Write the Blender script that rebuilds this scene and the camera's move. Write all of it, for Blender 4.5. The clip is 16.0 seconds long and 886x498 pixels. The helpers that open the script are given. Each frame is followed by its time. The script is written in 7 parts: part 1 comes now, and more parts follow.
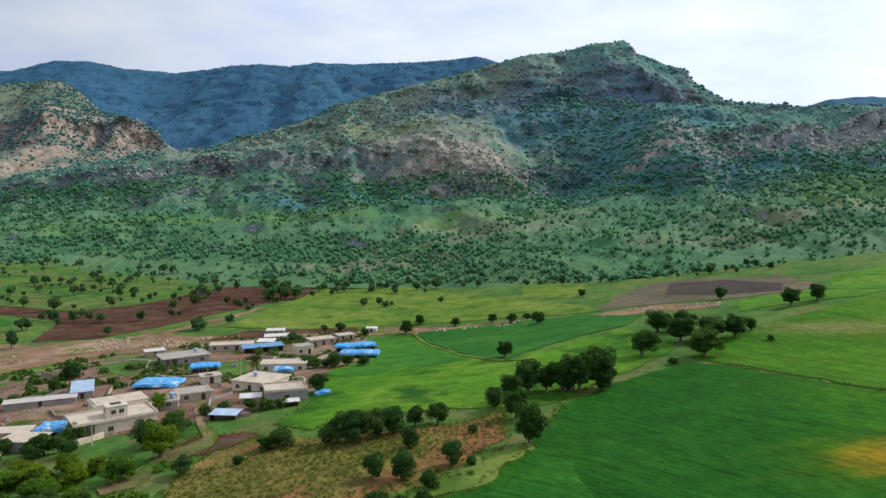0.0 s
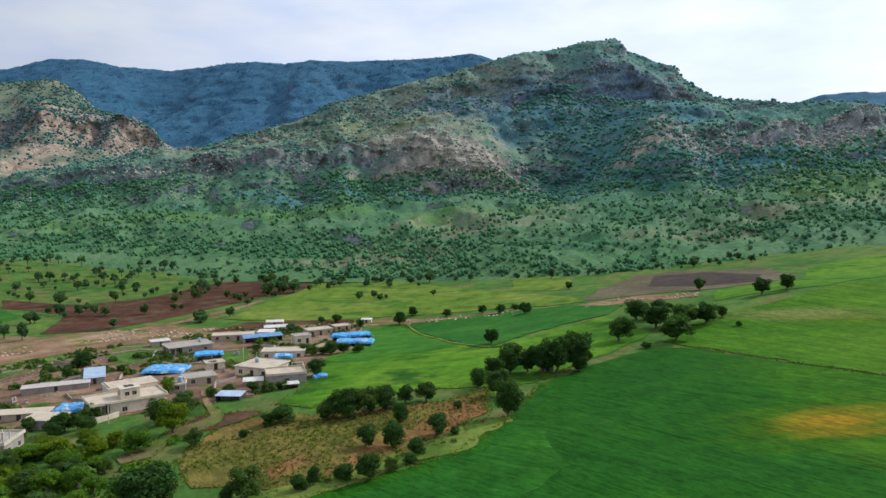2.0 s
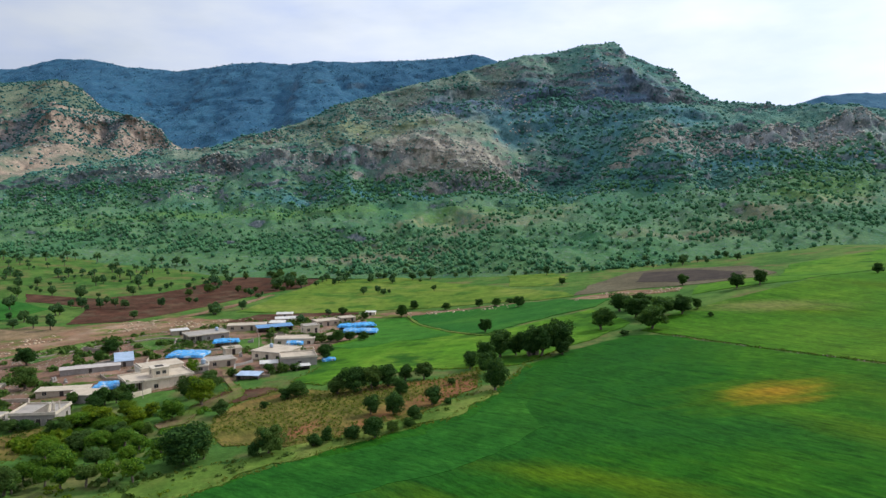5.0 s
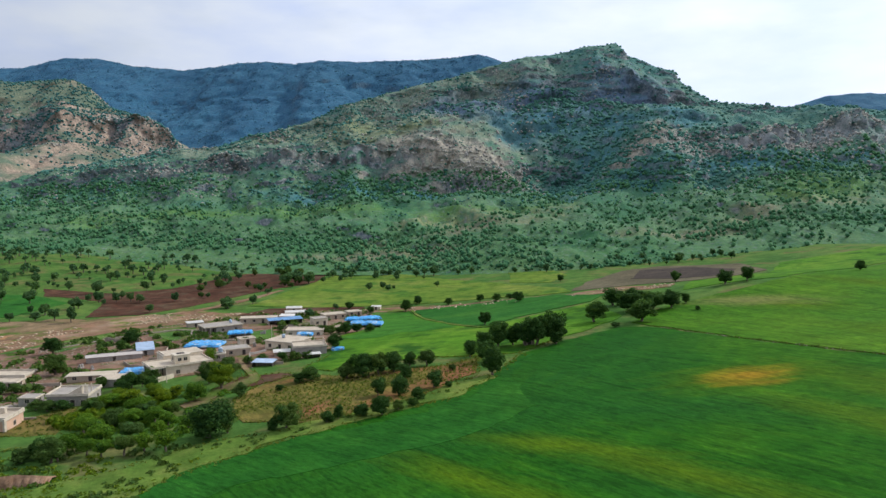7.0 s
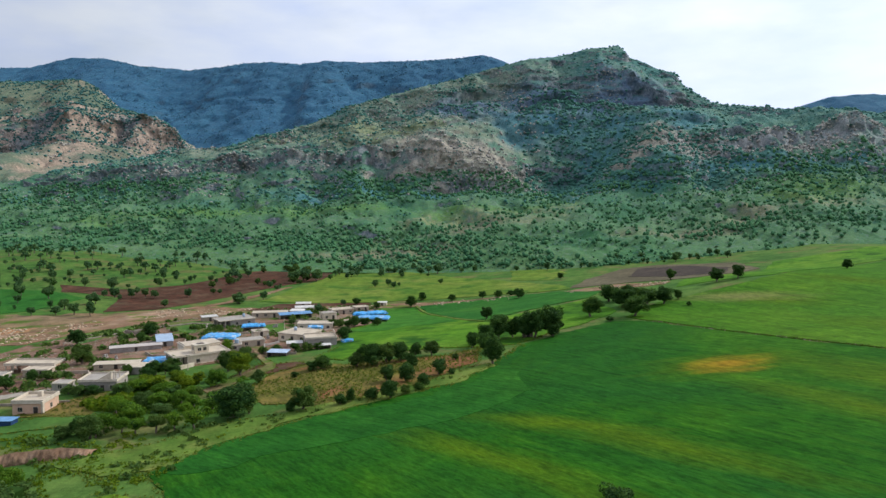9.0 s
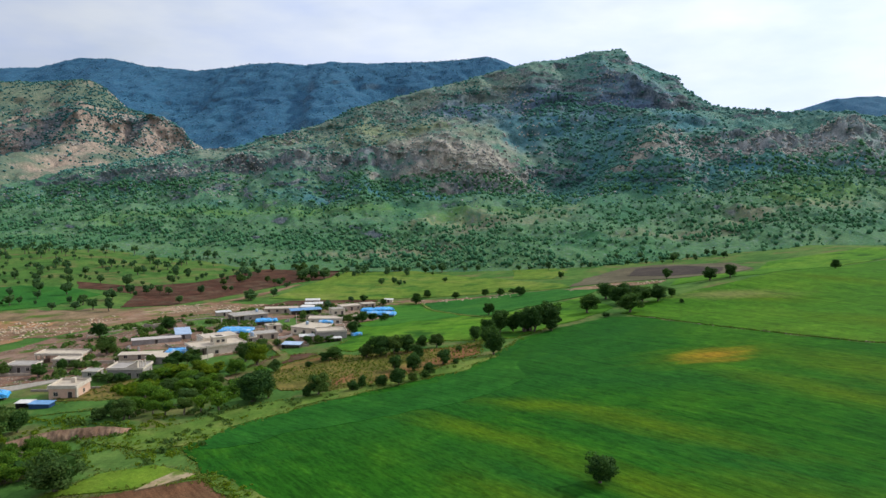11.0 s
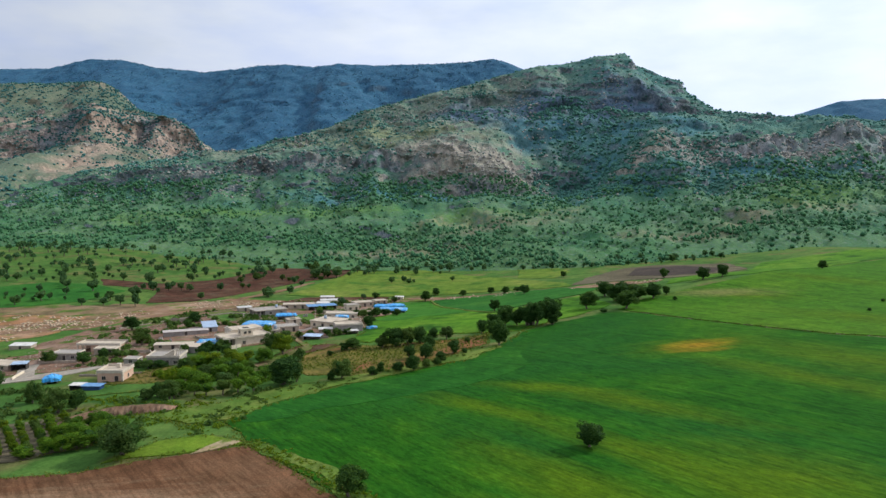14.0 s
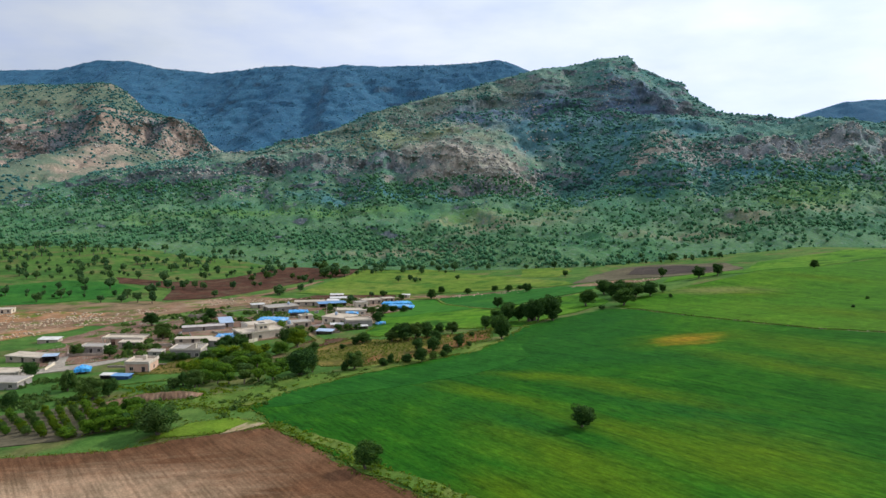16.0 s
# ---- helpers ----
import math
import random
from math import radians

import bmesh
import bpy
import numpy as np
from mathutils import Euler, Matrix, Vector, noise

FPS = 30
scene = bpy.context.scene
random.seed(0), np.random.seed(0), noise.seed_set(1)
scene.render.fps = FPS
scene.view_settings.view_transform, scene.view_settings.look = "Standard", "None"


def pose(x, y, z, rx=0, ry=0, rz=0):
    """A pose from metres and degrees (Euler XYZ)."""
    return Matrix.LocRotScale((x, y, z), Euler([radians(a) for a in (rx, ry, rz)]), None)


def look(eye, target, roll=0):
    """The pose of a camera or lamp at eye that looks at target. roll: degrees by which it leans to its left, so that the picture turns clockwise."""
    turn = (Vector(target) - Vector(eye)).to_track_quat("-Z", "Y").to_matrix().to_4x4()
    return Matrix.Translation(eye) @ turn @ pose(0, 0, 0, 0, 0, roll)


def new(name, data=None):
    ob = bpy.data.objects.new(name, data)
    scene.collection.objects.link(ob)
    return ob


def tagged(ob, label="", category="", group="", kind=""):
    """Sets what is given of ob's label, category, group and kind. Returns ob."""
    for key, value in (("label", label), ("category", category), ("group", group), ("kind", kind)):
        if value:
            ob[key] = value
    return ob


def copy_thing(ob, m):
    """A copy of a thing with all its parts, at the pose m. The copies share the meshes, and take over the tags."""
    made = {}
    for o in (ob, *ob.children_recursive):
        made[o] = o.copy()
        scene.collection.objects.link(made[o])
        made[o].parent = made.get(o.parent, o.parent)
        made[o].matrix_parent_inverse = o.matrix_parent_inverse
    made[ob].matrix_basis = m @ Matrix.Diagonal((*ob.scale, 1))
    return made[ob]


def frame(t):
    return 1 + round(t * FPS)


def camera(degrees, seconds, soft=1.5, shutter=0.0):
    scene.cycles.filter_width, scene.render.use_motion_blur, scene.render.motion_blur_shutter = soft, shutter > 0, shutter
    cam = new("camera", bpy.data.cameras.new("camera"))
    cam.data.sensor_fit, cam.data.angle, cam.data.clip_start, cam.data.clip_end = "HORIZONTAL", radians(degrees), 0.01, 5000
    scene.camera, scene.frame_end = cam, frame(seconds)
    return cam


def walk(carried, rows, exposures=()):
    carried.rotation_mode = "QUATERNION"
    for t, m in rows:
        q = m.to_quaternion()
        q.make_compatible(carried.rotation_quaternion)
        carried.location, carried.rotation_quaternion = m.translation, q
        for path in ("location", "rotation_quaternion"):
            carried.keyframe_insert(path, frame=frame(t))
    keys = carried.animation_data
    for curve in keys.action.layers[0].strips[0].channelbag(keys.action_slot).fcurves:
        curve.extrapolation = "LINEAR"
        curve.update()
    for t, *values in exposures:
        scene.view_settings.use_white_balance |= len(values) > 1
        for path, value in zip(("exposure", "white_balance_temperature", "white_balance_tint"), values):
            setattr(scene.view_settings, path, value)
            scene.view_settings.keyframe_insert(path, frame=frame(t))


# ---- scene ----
cam = camera(64.0, 16.0)
PATH = [  # seconds, x, y, z, yaw, pitch, roll
    (0.0, -4.11, 56.49, 49.13, -0.413, -4.066, 0.126),
    (0.5, -3.61, 53.25, 49.14, -0.548, -4.145, 0.185),
    (1.0, -3.13, 49.88, 49.10, -0.698, -4.228, 0.275),
    (1.5, -2.59, 46.36, 49.06, -0.745, -4.293, 0.332),
    (2.0, -2.09, 42.74, 49.10, -0.712, -4.350, 0.374),
    (2.5, -1.60, 39.09, 49.20, -0.681, -4.381, 0.405),
    (3.0, -1.18, 35.50, 49.29, -0.637, -4.404, 0.397),
    (3.5, -0.89, 32.04, 49.33, -0.610, -4.443, 0.340),
    (4.0, -0.73, 28.63, 49.42, -0.570, -4.388, 0.293),
    (6.5, -0.18, 10.48, 49.86, -0.197, -4.412, 0.158),
    (7.0, -0.06, 6.91, 49.91, -0.134, -4.473, 0.100),
    (7.5, 0.02, 3.39, 49.93, -0.079, -4.536, 0.033),
    (8.0, 0.00, 0.00, 50.00, 0.000, -4.500, 0.000),
    (8.5, -0.11, -3.35, 50.13, 0.077, -4.469, -0.025),
    (9.0, -0.21, -6.68, 50.24, 0.158, -4.501, -0.065),
    (11.5, -0.72, -23.81, 50.93, 0.515, -4.471, -0.343),
    (12.0, -1.03, -27.10, 51.16, 0.563, -4.468, -0.384),
    (12.5, -1.36, -30.40, 51.44, 0.639, -4.405, -0.394),
    (13.0, -1.60, -33.79, 51.63, 0.714, -4.430, -0.420),
    (13.5, -1.77, -37.18, 51.80, 0.810, -4.450, -0.428),
    (14.0, -1.94, -40.62, 51.95, 0.890, -4.426, -0.481),
    (14.5, -2.02, -44.12, 52.14, 1.006, -4.423, -0.492),
    (15.0, -2.08, -47.64, 52.38, 1.086, -4.408, -0.506),
    (15.5, -2.14, -51.14, 52.60, 1.185, -4.419, -0.511),
    (16.0, -2.16, -54.60, 52.79, 1.266, -4.427, -0.516),
]


def aimed(x, y, z, yaw, pitch, roll):
    a, b = radians(yaw), radians(pitch)
    way = Vector((-math.sin(a) * math.cos(b), math.cos(a) * math.cos(b), math.sin(b)))
    return look((x, y, z), Vector((x, y, z)) + 100 * way, -roll)


walk(cam, [(row[0], aimed(*row[1:])) for row in PATH])

# ---- sky, sun ----
SUN_AZ, SUN_EL = 62.0, 38.0  # degrees: from +y (ahead) towards +x, above the horizon


def build_sky():
    world = bpy.data.worlds.new("sky")
    scene.world = world
    world.use_nodes = True
    nt = world.node_tree
    nt.nodes.clear()
    out = nt.nodes.new("ShaderNodeOutputWorld")
    bg = nt.nodes.new("ShaderNodeBackground")
    sky = nt.nodes.new("ShaderNodeTexSky")
    sky.sky_type, sky.sun_disc = "NISHITA", False
    sky.sun_elevation, sky.sun_rotation = radians(SUN_EL), radians(SUN_AZ)
    sky.air_density, sky.dust_density = 1.2, 2.0
    bg.inputs["Strength"].default_value = 0.1
    geo = nt.nodes.new("ShaderNodeTexCoord")
    mp = nt.nodes.new("ShaderNodeMapping")
    mp.inputs["Scale"].default_value = (1.6, 1.6, 5.0)
    n1 = nt.nodes.new("ShaderNodeTexNoise")
    n1.inputs["Scale"].default_value, n1.inputs["Detail"].default_value, n1.inputs["Roughness"].default_value = 1.7, 7.0, 0.55
    n2 = nt.nodes.new("ShaderNodeTexNoise")
    n2.inputs["Scale"].default_value, n2.inputs["Detail"].default_value = 4.0, 6.0
    cover = nt.nodes.new("ShaderNodeMapRange")
    cover.inputs["From Min"].default_value, cover.inputs["From Max"].default_value = 0.28, 0.5
    cover.inputs["To Min"].default_value, cover.inputs["To Max"].default_value = 0.75, 1.0
    tone = nt.nodes.new("ShaderNodeMapRange")
    tone.inputs["From Min"].default_value, tone.inputs["From Max"].default_value = 0.3, 0.7
    # the veil of cloud is brightest towards the sun
    sep = nt.nodes.new("ShaderNodeVectorMath")
    sep.operation = "DOT_PRODUCT"
    sep.inputs[1].default_value = (math.sin(radians(SUN_AZ)), math.cos(radians(SUN_AZ)), 0.15)
    glow = nt.nodes.new("ShaderNodeMapRange")
    glow.inputs["From Min"].default_value, glow.inputs["From Max"].default_value = 0.0, 0.9
    glow.inputs["To Min"].default_value, glow.inputs["To Max"].default_value = 7.7, 13.0
    grey = nt.nodes.new("ShaderNodeMix")
    grey.data_type = "RGBA"
    grey.inputs["A"].default_value, grey.inputs["B"].default_value = (0.64, 0.745, 1.0, 1), (0.815, 0.885, 1.0, 1)
    # and, as under any veiled sky, brighter overhead than at the horizon
    up = nt.nodes.new("ShaderNodeSeparateXYZ")
    high = nt.nodes.new("ShaderNodeMapRange")
    high.inputs["From Min"].default_value, high.inputs["From Max"].default_value = 0.25, 1.0
    high.inputs["To Min"].default_value, high.inputs["To Max"].default_value = 1.0, 1.5
    veil = nt.nodes.new("ShaderNodeMath")
    veil.operation = "MULTIPLY"
    lit = nt.nodes.new("ShaderNodeVectorMath")
    lit.operation = "SCALE"
    mix = nt.nodes.new("ShaderNodeMix")
    mix.data_type = "RGBA"
    ln = nt.links.new
    ln(geo.outputs["Generated"], mp.inputs["Vector"])
    ln(mp.outputs[0], n1.inputs["Vector"])
    ln(mp.outputs[0], n2.inputs["Vector"])
    ln(n1.outputs[0], cover.inputs["Value"])
    ln(n2.outputs[0], tone.inputs["Value"])
    ln(tone.outputs[0], grey.inputs["Factor"])
    ln(geo.outputs["Generated"], sep.inputs[0])
    ln(sep.outputs["Value"], glow.inputs["Value"])
    ln(grey.outputs["Result"], lit.inputs[0])
    ln(geo.outputs["Generated"], up.inputs[0])
    ln(up.outputs["Z"], high.inputs["Value"])
    ln(glow.outputs[0], veil.inputs[0])
    ln(high.outputs[0], veil.inputs[1])
    ln(veil.outputs[0], lit.inputs["Scale"])
    ln(cover.outputs[0], mix.inputs["Factor"])
    ln(sky.outputs[0], mix.inputs["A"])
    ln(lit.outputs[0], mix.inputs["B"])
    ln(mix.outputs["Result"], bg.inputs["Color"])
    ln(bg.outputs[0], out.inputs["Surface"])
    lamp = bpy.data.lights.new("sun", "SUN")
    lamp.energy, lamp.angle, lamp.color = 3.3, radians(1.2), (0.97, 0.98, 0.92)
    ob = new("sun", lamp)
    a, e = radians(SUN_AZ), radians(SUN_EL)
    way = Vector((math.sin(a) * math.cos(e), math.cos(a) * math.cos(e), math.sin(e)))
    ob.matrix_world = look(way * 500, (0, 0, 0))


build_sky()


# ---- the lie of the land ----
def lattice(i, j, seed):
    """Random values 0 to 1 on a lattice."""
    n = (i.astype(np.int64) * 374761393 + j.astype(np.int64) * 668265263 + seed * 974711) & 0x7FFFFFFF
    n = ((n ^ (n >> 13)) * 1274126177) & 0x7FFFFFFF
    n = ((n ^ (n >> 16)) * 1911520717) & 0x7FFFFFFF
    return (n & 0xFFFF) / 65535.0


def value_noise(x, y, seed):
    i, j = np.floor(x), np.floor(y)
    u, v = x - i, y - j
    u, v = u * u * u * (u * (u * 6 - 15) + 10), v * v * v * (v * (v * 6 - 15) + 10)
    a, b = lattice(i, j, seed), lattice(i + 1, j, seed)
    c, d = lattice(i, j + 1, seed), lattice(i + 1, j + 1, seed)
    return (a + (b - a) * u) * (1 - v) + (c + (d - c) * u) * v


def fbm(x, y, size, octaves, seed, ridged=False):
    """Noise of about -1 to 1, its largest features of the given size in metres."""
    x, y = np.asarray(x, float), np.asarray(y, float)
    total, gain, top = 0.0, 1.0, 0.0
    for k in range(octaves):
        f = 2.03 ** k / size
        n = value_noise(x * f * 0.86 + y * f * 0.5 + 17 * k, y * f * 0.86 - x * f * 0.5 + 31 * k, seed + k) * 2 - 1
        total = total + gain * (1 - 2 * np.abs(n) if ridged else n)
        top += gain
        gain *= 0.52
    return total / top * 1.35


def ground_z(x, y):
    """Height of the valley floor: it falls to the village and rises to the wheat slope."""
    x, y = np.asarray(x, float), np.asarray(y, float)
    u, v = np.clip(x, -300, 260) / 200, (np.clip(y, 20, 540) - 250) / 200
    z = (0.16 - 5.72 * v - 1.29 * v ** 2 + 1.56 * v ** 3 + u * (14.87 - 3.2 * v - 1.81 * v ** 2)
         + u ** 2 * (3.61 + 2.25 * v) - 0.28 * u ** 3)
    z = z + 5.0 * np.exp(-((x - 140) / 60) ** 2 - ((y - 298) / 42) ** 2)
    z = z - 4.5 * np.exp(-((x + 14) / 50) ** 2 - ((y - 340) / 45) ** 2)
    return z + 0.35 * fbm(x, y, 45, 3, 5)


def along(x, knots, k):
    return np.interp(x, [q[0] for q in knots], [q[k] for q in knots])


# Each hill is a stack of lines from its foot over its crest to its back; a line gives (x, y, z) at a few stations.
MAIN_HILL = (
    ((-560, 600, -6), (-200, 530, -9), (0, 490, -6), (100, 462, -3), (250, 462, 6), (700, 480, 10)),
    ((-560, 720, 20), (-300, 655, 13), (-86, 600, 9), (70, 545, 13), (220, 540, 25), (420, 560, 34), (700, 580, 40)),
    ((-560, 815, 40), (-366, 792, 50), (-233, 768, 56), (-104, 745, 51), (0, 735, 51), (91, 735, 51), (180, 690, 58), (279, 668, 60), (420, 690, 74), (700, 720, 85)),
    ((-560, 860, 56), (-366, 830, 80), (-175, 820, 97), (-91, 800, 97), (0, 785, 94), (55, 780, 80), (100, 795, 64), (135, 785, 66), (212, 745, 103), (300, 755, 113), (350, 738, 110), (420, 758, 124), (700, 790, 130)),
    ((-560, 890, 62), (-366, 865, 92), (-175, 870, 112), (-27, 850, 127), (60, 880, 152), (160, 905, 172), (252, 870, 152), (327, 860, 147), (420, 850, 150), (700, 860, 138)),
    ((-560, 893, 62), (-366, 874, 93), (-175, 893, 119), (-27, 888, 150), (40, 922, 170), (113, 932, 178), (160, 928, 178), (200, 922, 166), (260, 903, 157), (300, 896, 152), (340, 895, 150), (420, 872, 149), (700, 872, 135)),
    ((-560, 897, 62), (-366, 884, 96), (-175, 912, 130), (-27, 925, 168), (40, 940, 192), (113, 952, 204), (160, 945, 204), (200, 945, 206), (240, 934, 204), (262, 928, 190), (285, 920, 174), (310, 918, 158), (340, 910, 152), (420, 892, 152), (700, 888, 132)),
    ((-560, 900, 62), (-420, 890, 84), (-350, 895, 99), (-283, 903, 108), (-242, 913, 116), (-181, 933, 140), (-124, 948, 164), (-64, 963, 185), (-3, 973, 200), (59, 983, 219), (115, 993, 233), (173, 1008, 246), (228, 1022, 258), (246, 1023, 261), (256, 1014, 243), (287, 988, 225), (310, 973, 211), (330, 963, 186), (347, 948, 167), (375, 933, 164), (422, 923, 157), (464, 918, 159), (505, 913, 150), (562, 903, 139), (700, 903, 130)),
    ((-560, 1000, 40), (-300, 1030, 60), (0, 1120, 140), (246, 1160, 190), (350, 1100, 130), (700, 1050, 100)),
    ((-560, 1250, -30), (0, 1450, -30), (246, 1500, -30), (700, 1400, -30)),
)
LEFT_HILL = (
    ((-2000, 790, -10), (-1000, 790, -10), (-330, 810, 0)),
    ((-2000, 950, 40), (-1000, 930, 50), (-600, 930, 55), (-330, 950, 50)),
    ((-2000, 1330, 115), (-1000, 1340, 125), (-727, 1350, 130), (-620, 1440, 138), (-572, 1470, 135), (-540, 1450, 108), (-480, 1400, 88), (-330, 1300, 60)),
    ((-2000, 1400, 195), (-1000, 1420, 205), (-727, 1420, 196), (-620, 1492, 195), (-572, 1510, 182), (-540, 1500, 132), (-480, 1450, 96), (-330, 1350, 64)),
    ((-2000, 1830, 335), (-1093, 1753, 317), (-926, 1753, 326), (-859, 1703, 315), (-794, 1653, 282), (-745, 1603, 243), (-643, 1563, 211), (-592, 1543, 191), (-550, 1543, 136), (-480, 1503, 98), (-330, 1403, 66)),
    ((-2000, 2150, 200), (-1000, 2100, 200), (-600, 1900, 100), (-330, 1700, 60)),
    ((-2000, 2400, -30), (-330, 2200, -30)),
)
FAR_RIDGE = (
    ((-2900, 1500, -30), (900, 1350, -30)),
    ((-2900, 2000, 190), (-900, 1800, 170), (-350, 1600, 120), (900, 1600, 120)),
    ((-2900, 2500, 380), (-1400, 2350, 360), (-900, 2200, 320), (-400, 2050, 310), (200, 1980, 300), (900, 1950, 220)),
    ((-2900, 2900, 534), (-1781, 2853, 543), (-1633, 2833, 544), (-1467, 2818, 577), (-1326, 2803, 572), (-1149, 2703, 525), (-920, 2603, 493), (-725, 2503, 495), (-594, 2453, 496), (-490, 2423, 481), (-398, 2393, 489), (-271, 2363, 476), (-81, 2323, 476), (29, 2303, 479), (120, 2283, 487), (165, 2273, 472), (209, 2263, 452), (420, 2250, 374), (900, 2250, 254)),
    ((-2900, 3100, 450), (900, 2500, 200)),
    ((-2900, 3600, -30), (900, 3000, -30)),
)
RIGHT_RIDGE = (
    ((900, 2300, -30), (3200, 2300, -30)),
    ((900, 2750, 120), (1700, 2750, 250), (3200, 2750, 260)),
    ((900, 3203, 172), (1390, 3203, 377), (1571, 3203, 432), (1699, 3203, 474), (1826, 3203, 486), (2000, 3203, 489), (2600, 3203, 497), (3200, 3203, 472)),
    ((900, 3700, -30), (3200, 3700, -30)),
)


def hill_point(lines, x, s):
    """The smooth surface through a hill's lines at stations x and line numbers s: y and z."""
    n = len(lines)
    ys, zs = np.array([along(x, q, 1) for q in lines]), np.array([along(x, q, 2) for q in lines])
    k = np.clip(np.floor(s).astype(int), 0, n - 2)
    f = s - k
    col = np.arange(len(x))

    def curve(a):
        p1, p2 = a[k, col], a[k + 1, col]
        m1 = (a[np.clip(k + 1, 0, n - 1), col] - a[np.clip(k - 1, 0, n - 1), col]) * 0.22
        m2 = (a[np.clip(k + 2, 0, n - 1), col] - a[k, col]) * 0.22
        return (2 * f ** 3 - 3 * f ** 2 + 1) * p1 + (f ** 3 - 2 * f ** 2 + f) * m1 + (3 * f ** 2 - 2 * f ** 3) * p2 + (f ** 3 - f ** 2) * m2

    return curve(ys), curve(zs)


# ---- materials ----
def material(name):
    m = bpy.data.materials.new(name)
    m.use_nodes = True
    nt = m.node_tree
    return m, nt, nt.nodes["Principled BSDF"], nt.links.new


def node(nt, kind, **inputs):
    n = nt.nodes.new(kind)
    for key, value in inputs.items():
        n.inputs[key.replace("_", " ")].default_value = value
    return n


def noise_at(nt, scale, detail=4.0, rough=0.55, stretch=(1, 1, 1), turn=0.0, shift=0.0):
    """Noise over the world's metres; scale is features per metre."""
    tc = nt.nodes.new("ShaderNodeNewGeometry")
    mp = nt.nodes.new("ShaderNodeMapping")
    mp.vector_type = "TEXTURE"
    mp.inputs["Scale"].default_value = stretch
    mp.inputs["Rotation"].default_value = (0, 0, radians(turn))
    mp.inputs["Location"].default_value = (shift, shift * 0.7, 0)
    n = node(nt, "ShaderNodeTexNoise", Scale=scale, Detail=detail, Roughness=rough)
    nt.links.new(tc.outputs["Position"], mp.inputs["Vector"])
    nt.links.new(mp.outputs[0], n.inputs["Vector"])
    return n.outputs[0]


def ramp(nt, fac, stops):
    r = nt.nodes.new("ShaderNodeValToRGB")
    el = r.color_ramp.elements
    while len(el) < len(stops):
        el.new(0.5)
    for e, (p, c) in zip(el, stops):
        e.position, e.color = p, (*c, 1)
    nt.links.new(fac, r.inputs[0])
    return r.outputs[0]


def blend(nt, fac, a, b, mode="MIX"):
    m = nt.nodes.new("ShaderNodeMix")
    m.data_type, m.blend_type = "RGBA", mode
    for key, v in (("Factor", fac), ("A", a), ("B", b)):
        if isinstance(v, (tuple, float, int)):
            m.inputs[key].default_value = (*v, 1) if isinstance(v, tuple) else v
        else:
            nt.links.new(v, m.inputs[key])
    return m.outputs["Result"]


def steps(nt, fac, lo, hi, top=1.0):
    m = node(nt, "ShaderNodeMapRange", From_Min=lo, From_Max=hi, To_Max=top)
    nt.links.new(fac, m.inputs["Value"])
    return m.outputs[0]


def bump(nt, bsdf, height, strength, distance):
    b = node(nt, "ShaderNodeBump", Strength=strength, Distance=distance)
    nt.links.new(height, b.inputs["Height"])
    nt.links.new(b.outputs[0], bsdf.inputs["Normal"])


def blot(nt, x, y, rx, ry, turn=0.0):
    """0 to 1: a soft, ragged patch of ground at a place, so many metres long and wide."""
    tc = nt.nodes.new("ShaderNodeNewGeometry")
    mp = nt.nodes.new("ShaderNodeMapping")
    mp.vector_type = "TEXTURE"
    mp.inputs["Location"].default_value = (x, y, 0)
    mp.inputs["Rotation"].default_value = (0, 0, radians(turn))
    mp.inputs["Scale"].default_value = (rx, ry, 1e5)
    ln = nt.nodes.new("ShaderNodeVectorMath")
    ln.operation = "LENGTH"
    nt.links.new(tc.outputs["Position"], mp.inputs["Vector"])
    nt.links.new(mp.outputs[0], ln.inputs[0])
    ad = nt.nodes.new("ShaderNodeMath")
    ad.operation = "MULTIPLY_ADD"
    nt.links.new(noise_at(nt, 0.3, 5, 0.65, stretch=(5.0, 1.0, 1.0), turn=turn, shift=x), ad.inputs[0])
    ad.inputs[1].default_value = 1.6
    nt.links.new(ln.outputs["Value"], ad.inputs[2])
    return steps(nt, ad.outputs[0], 2.0, 0.7)


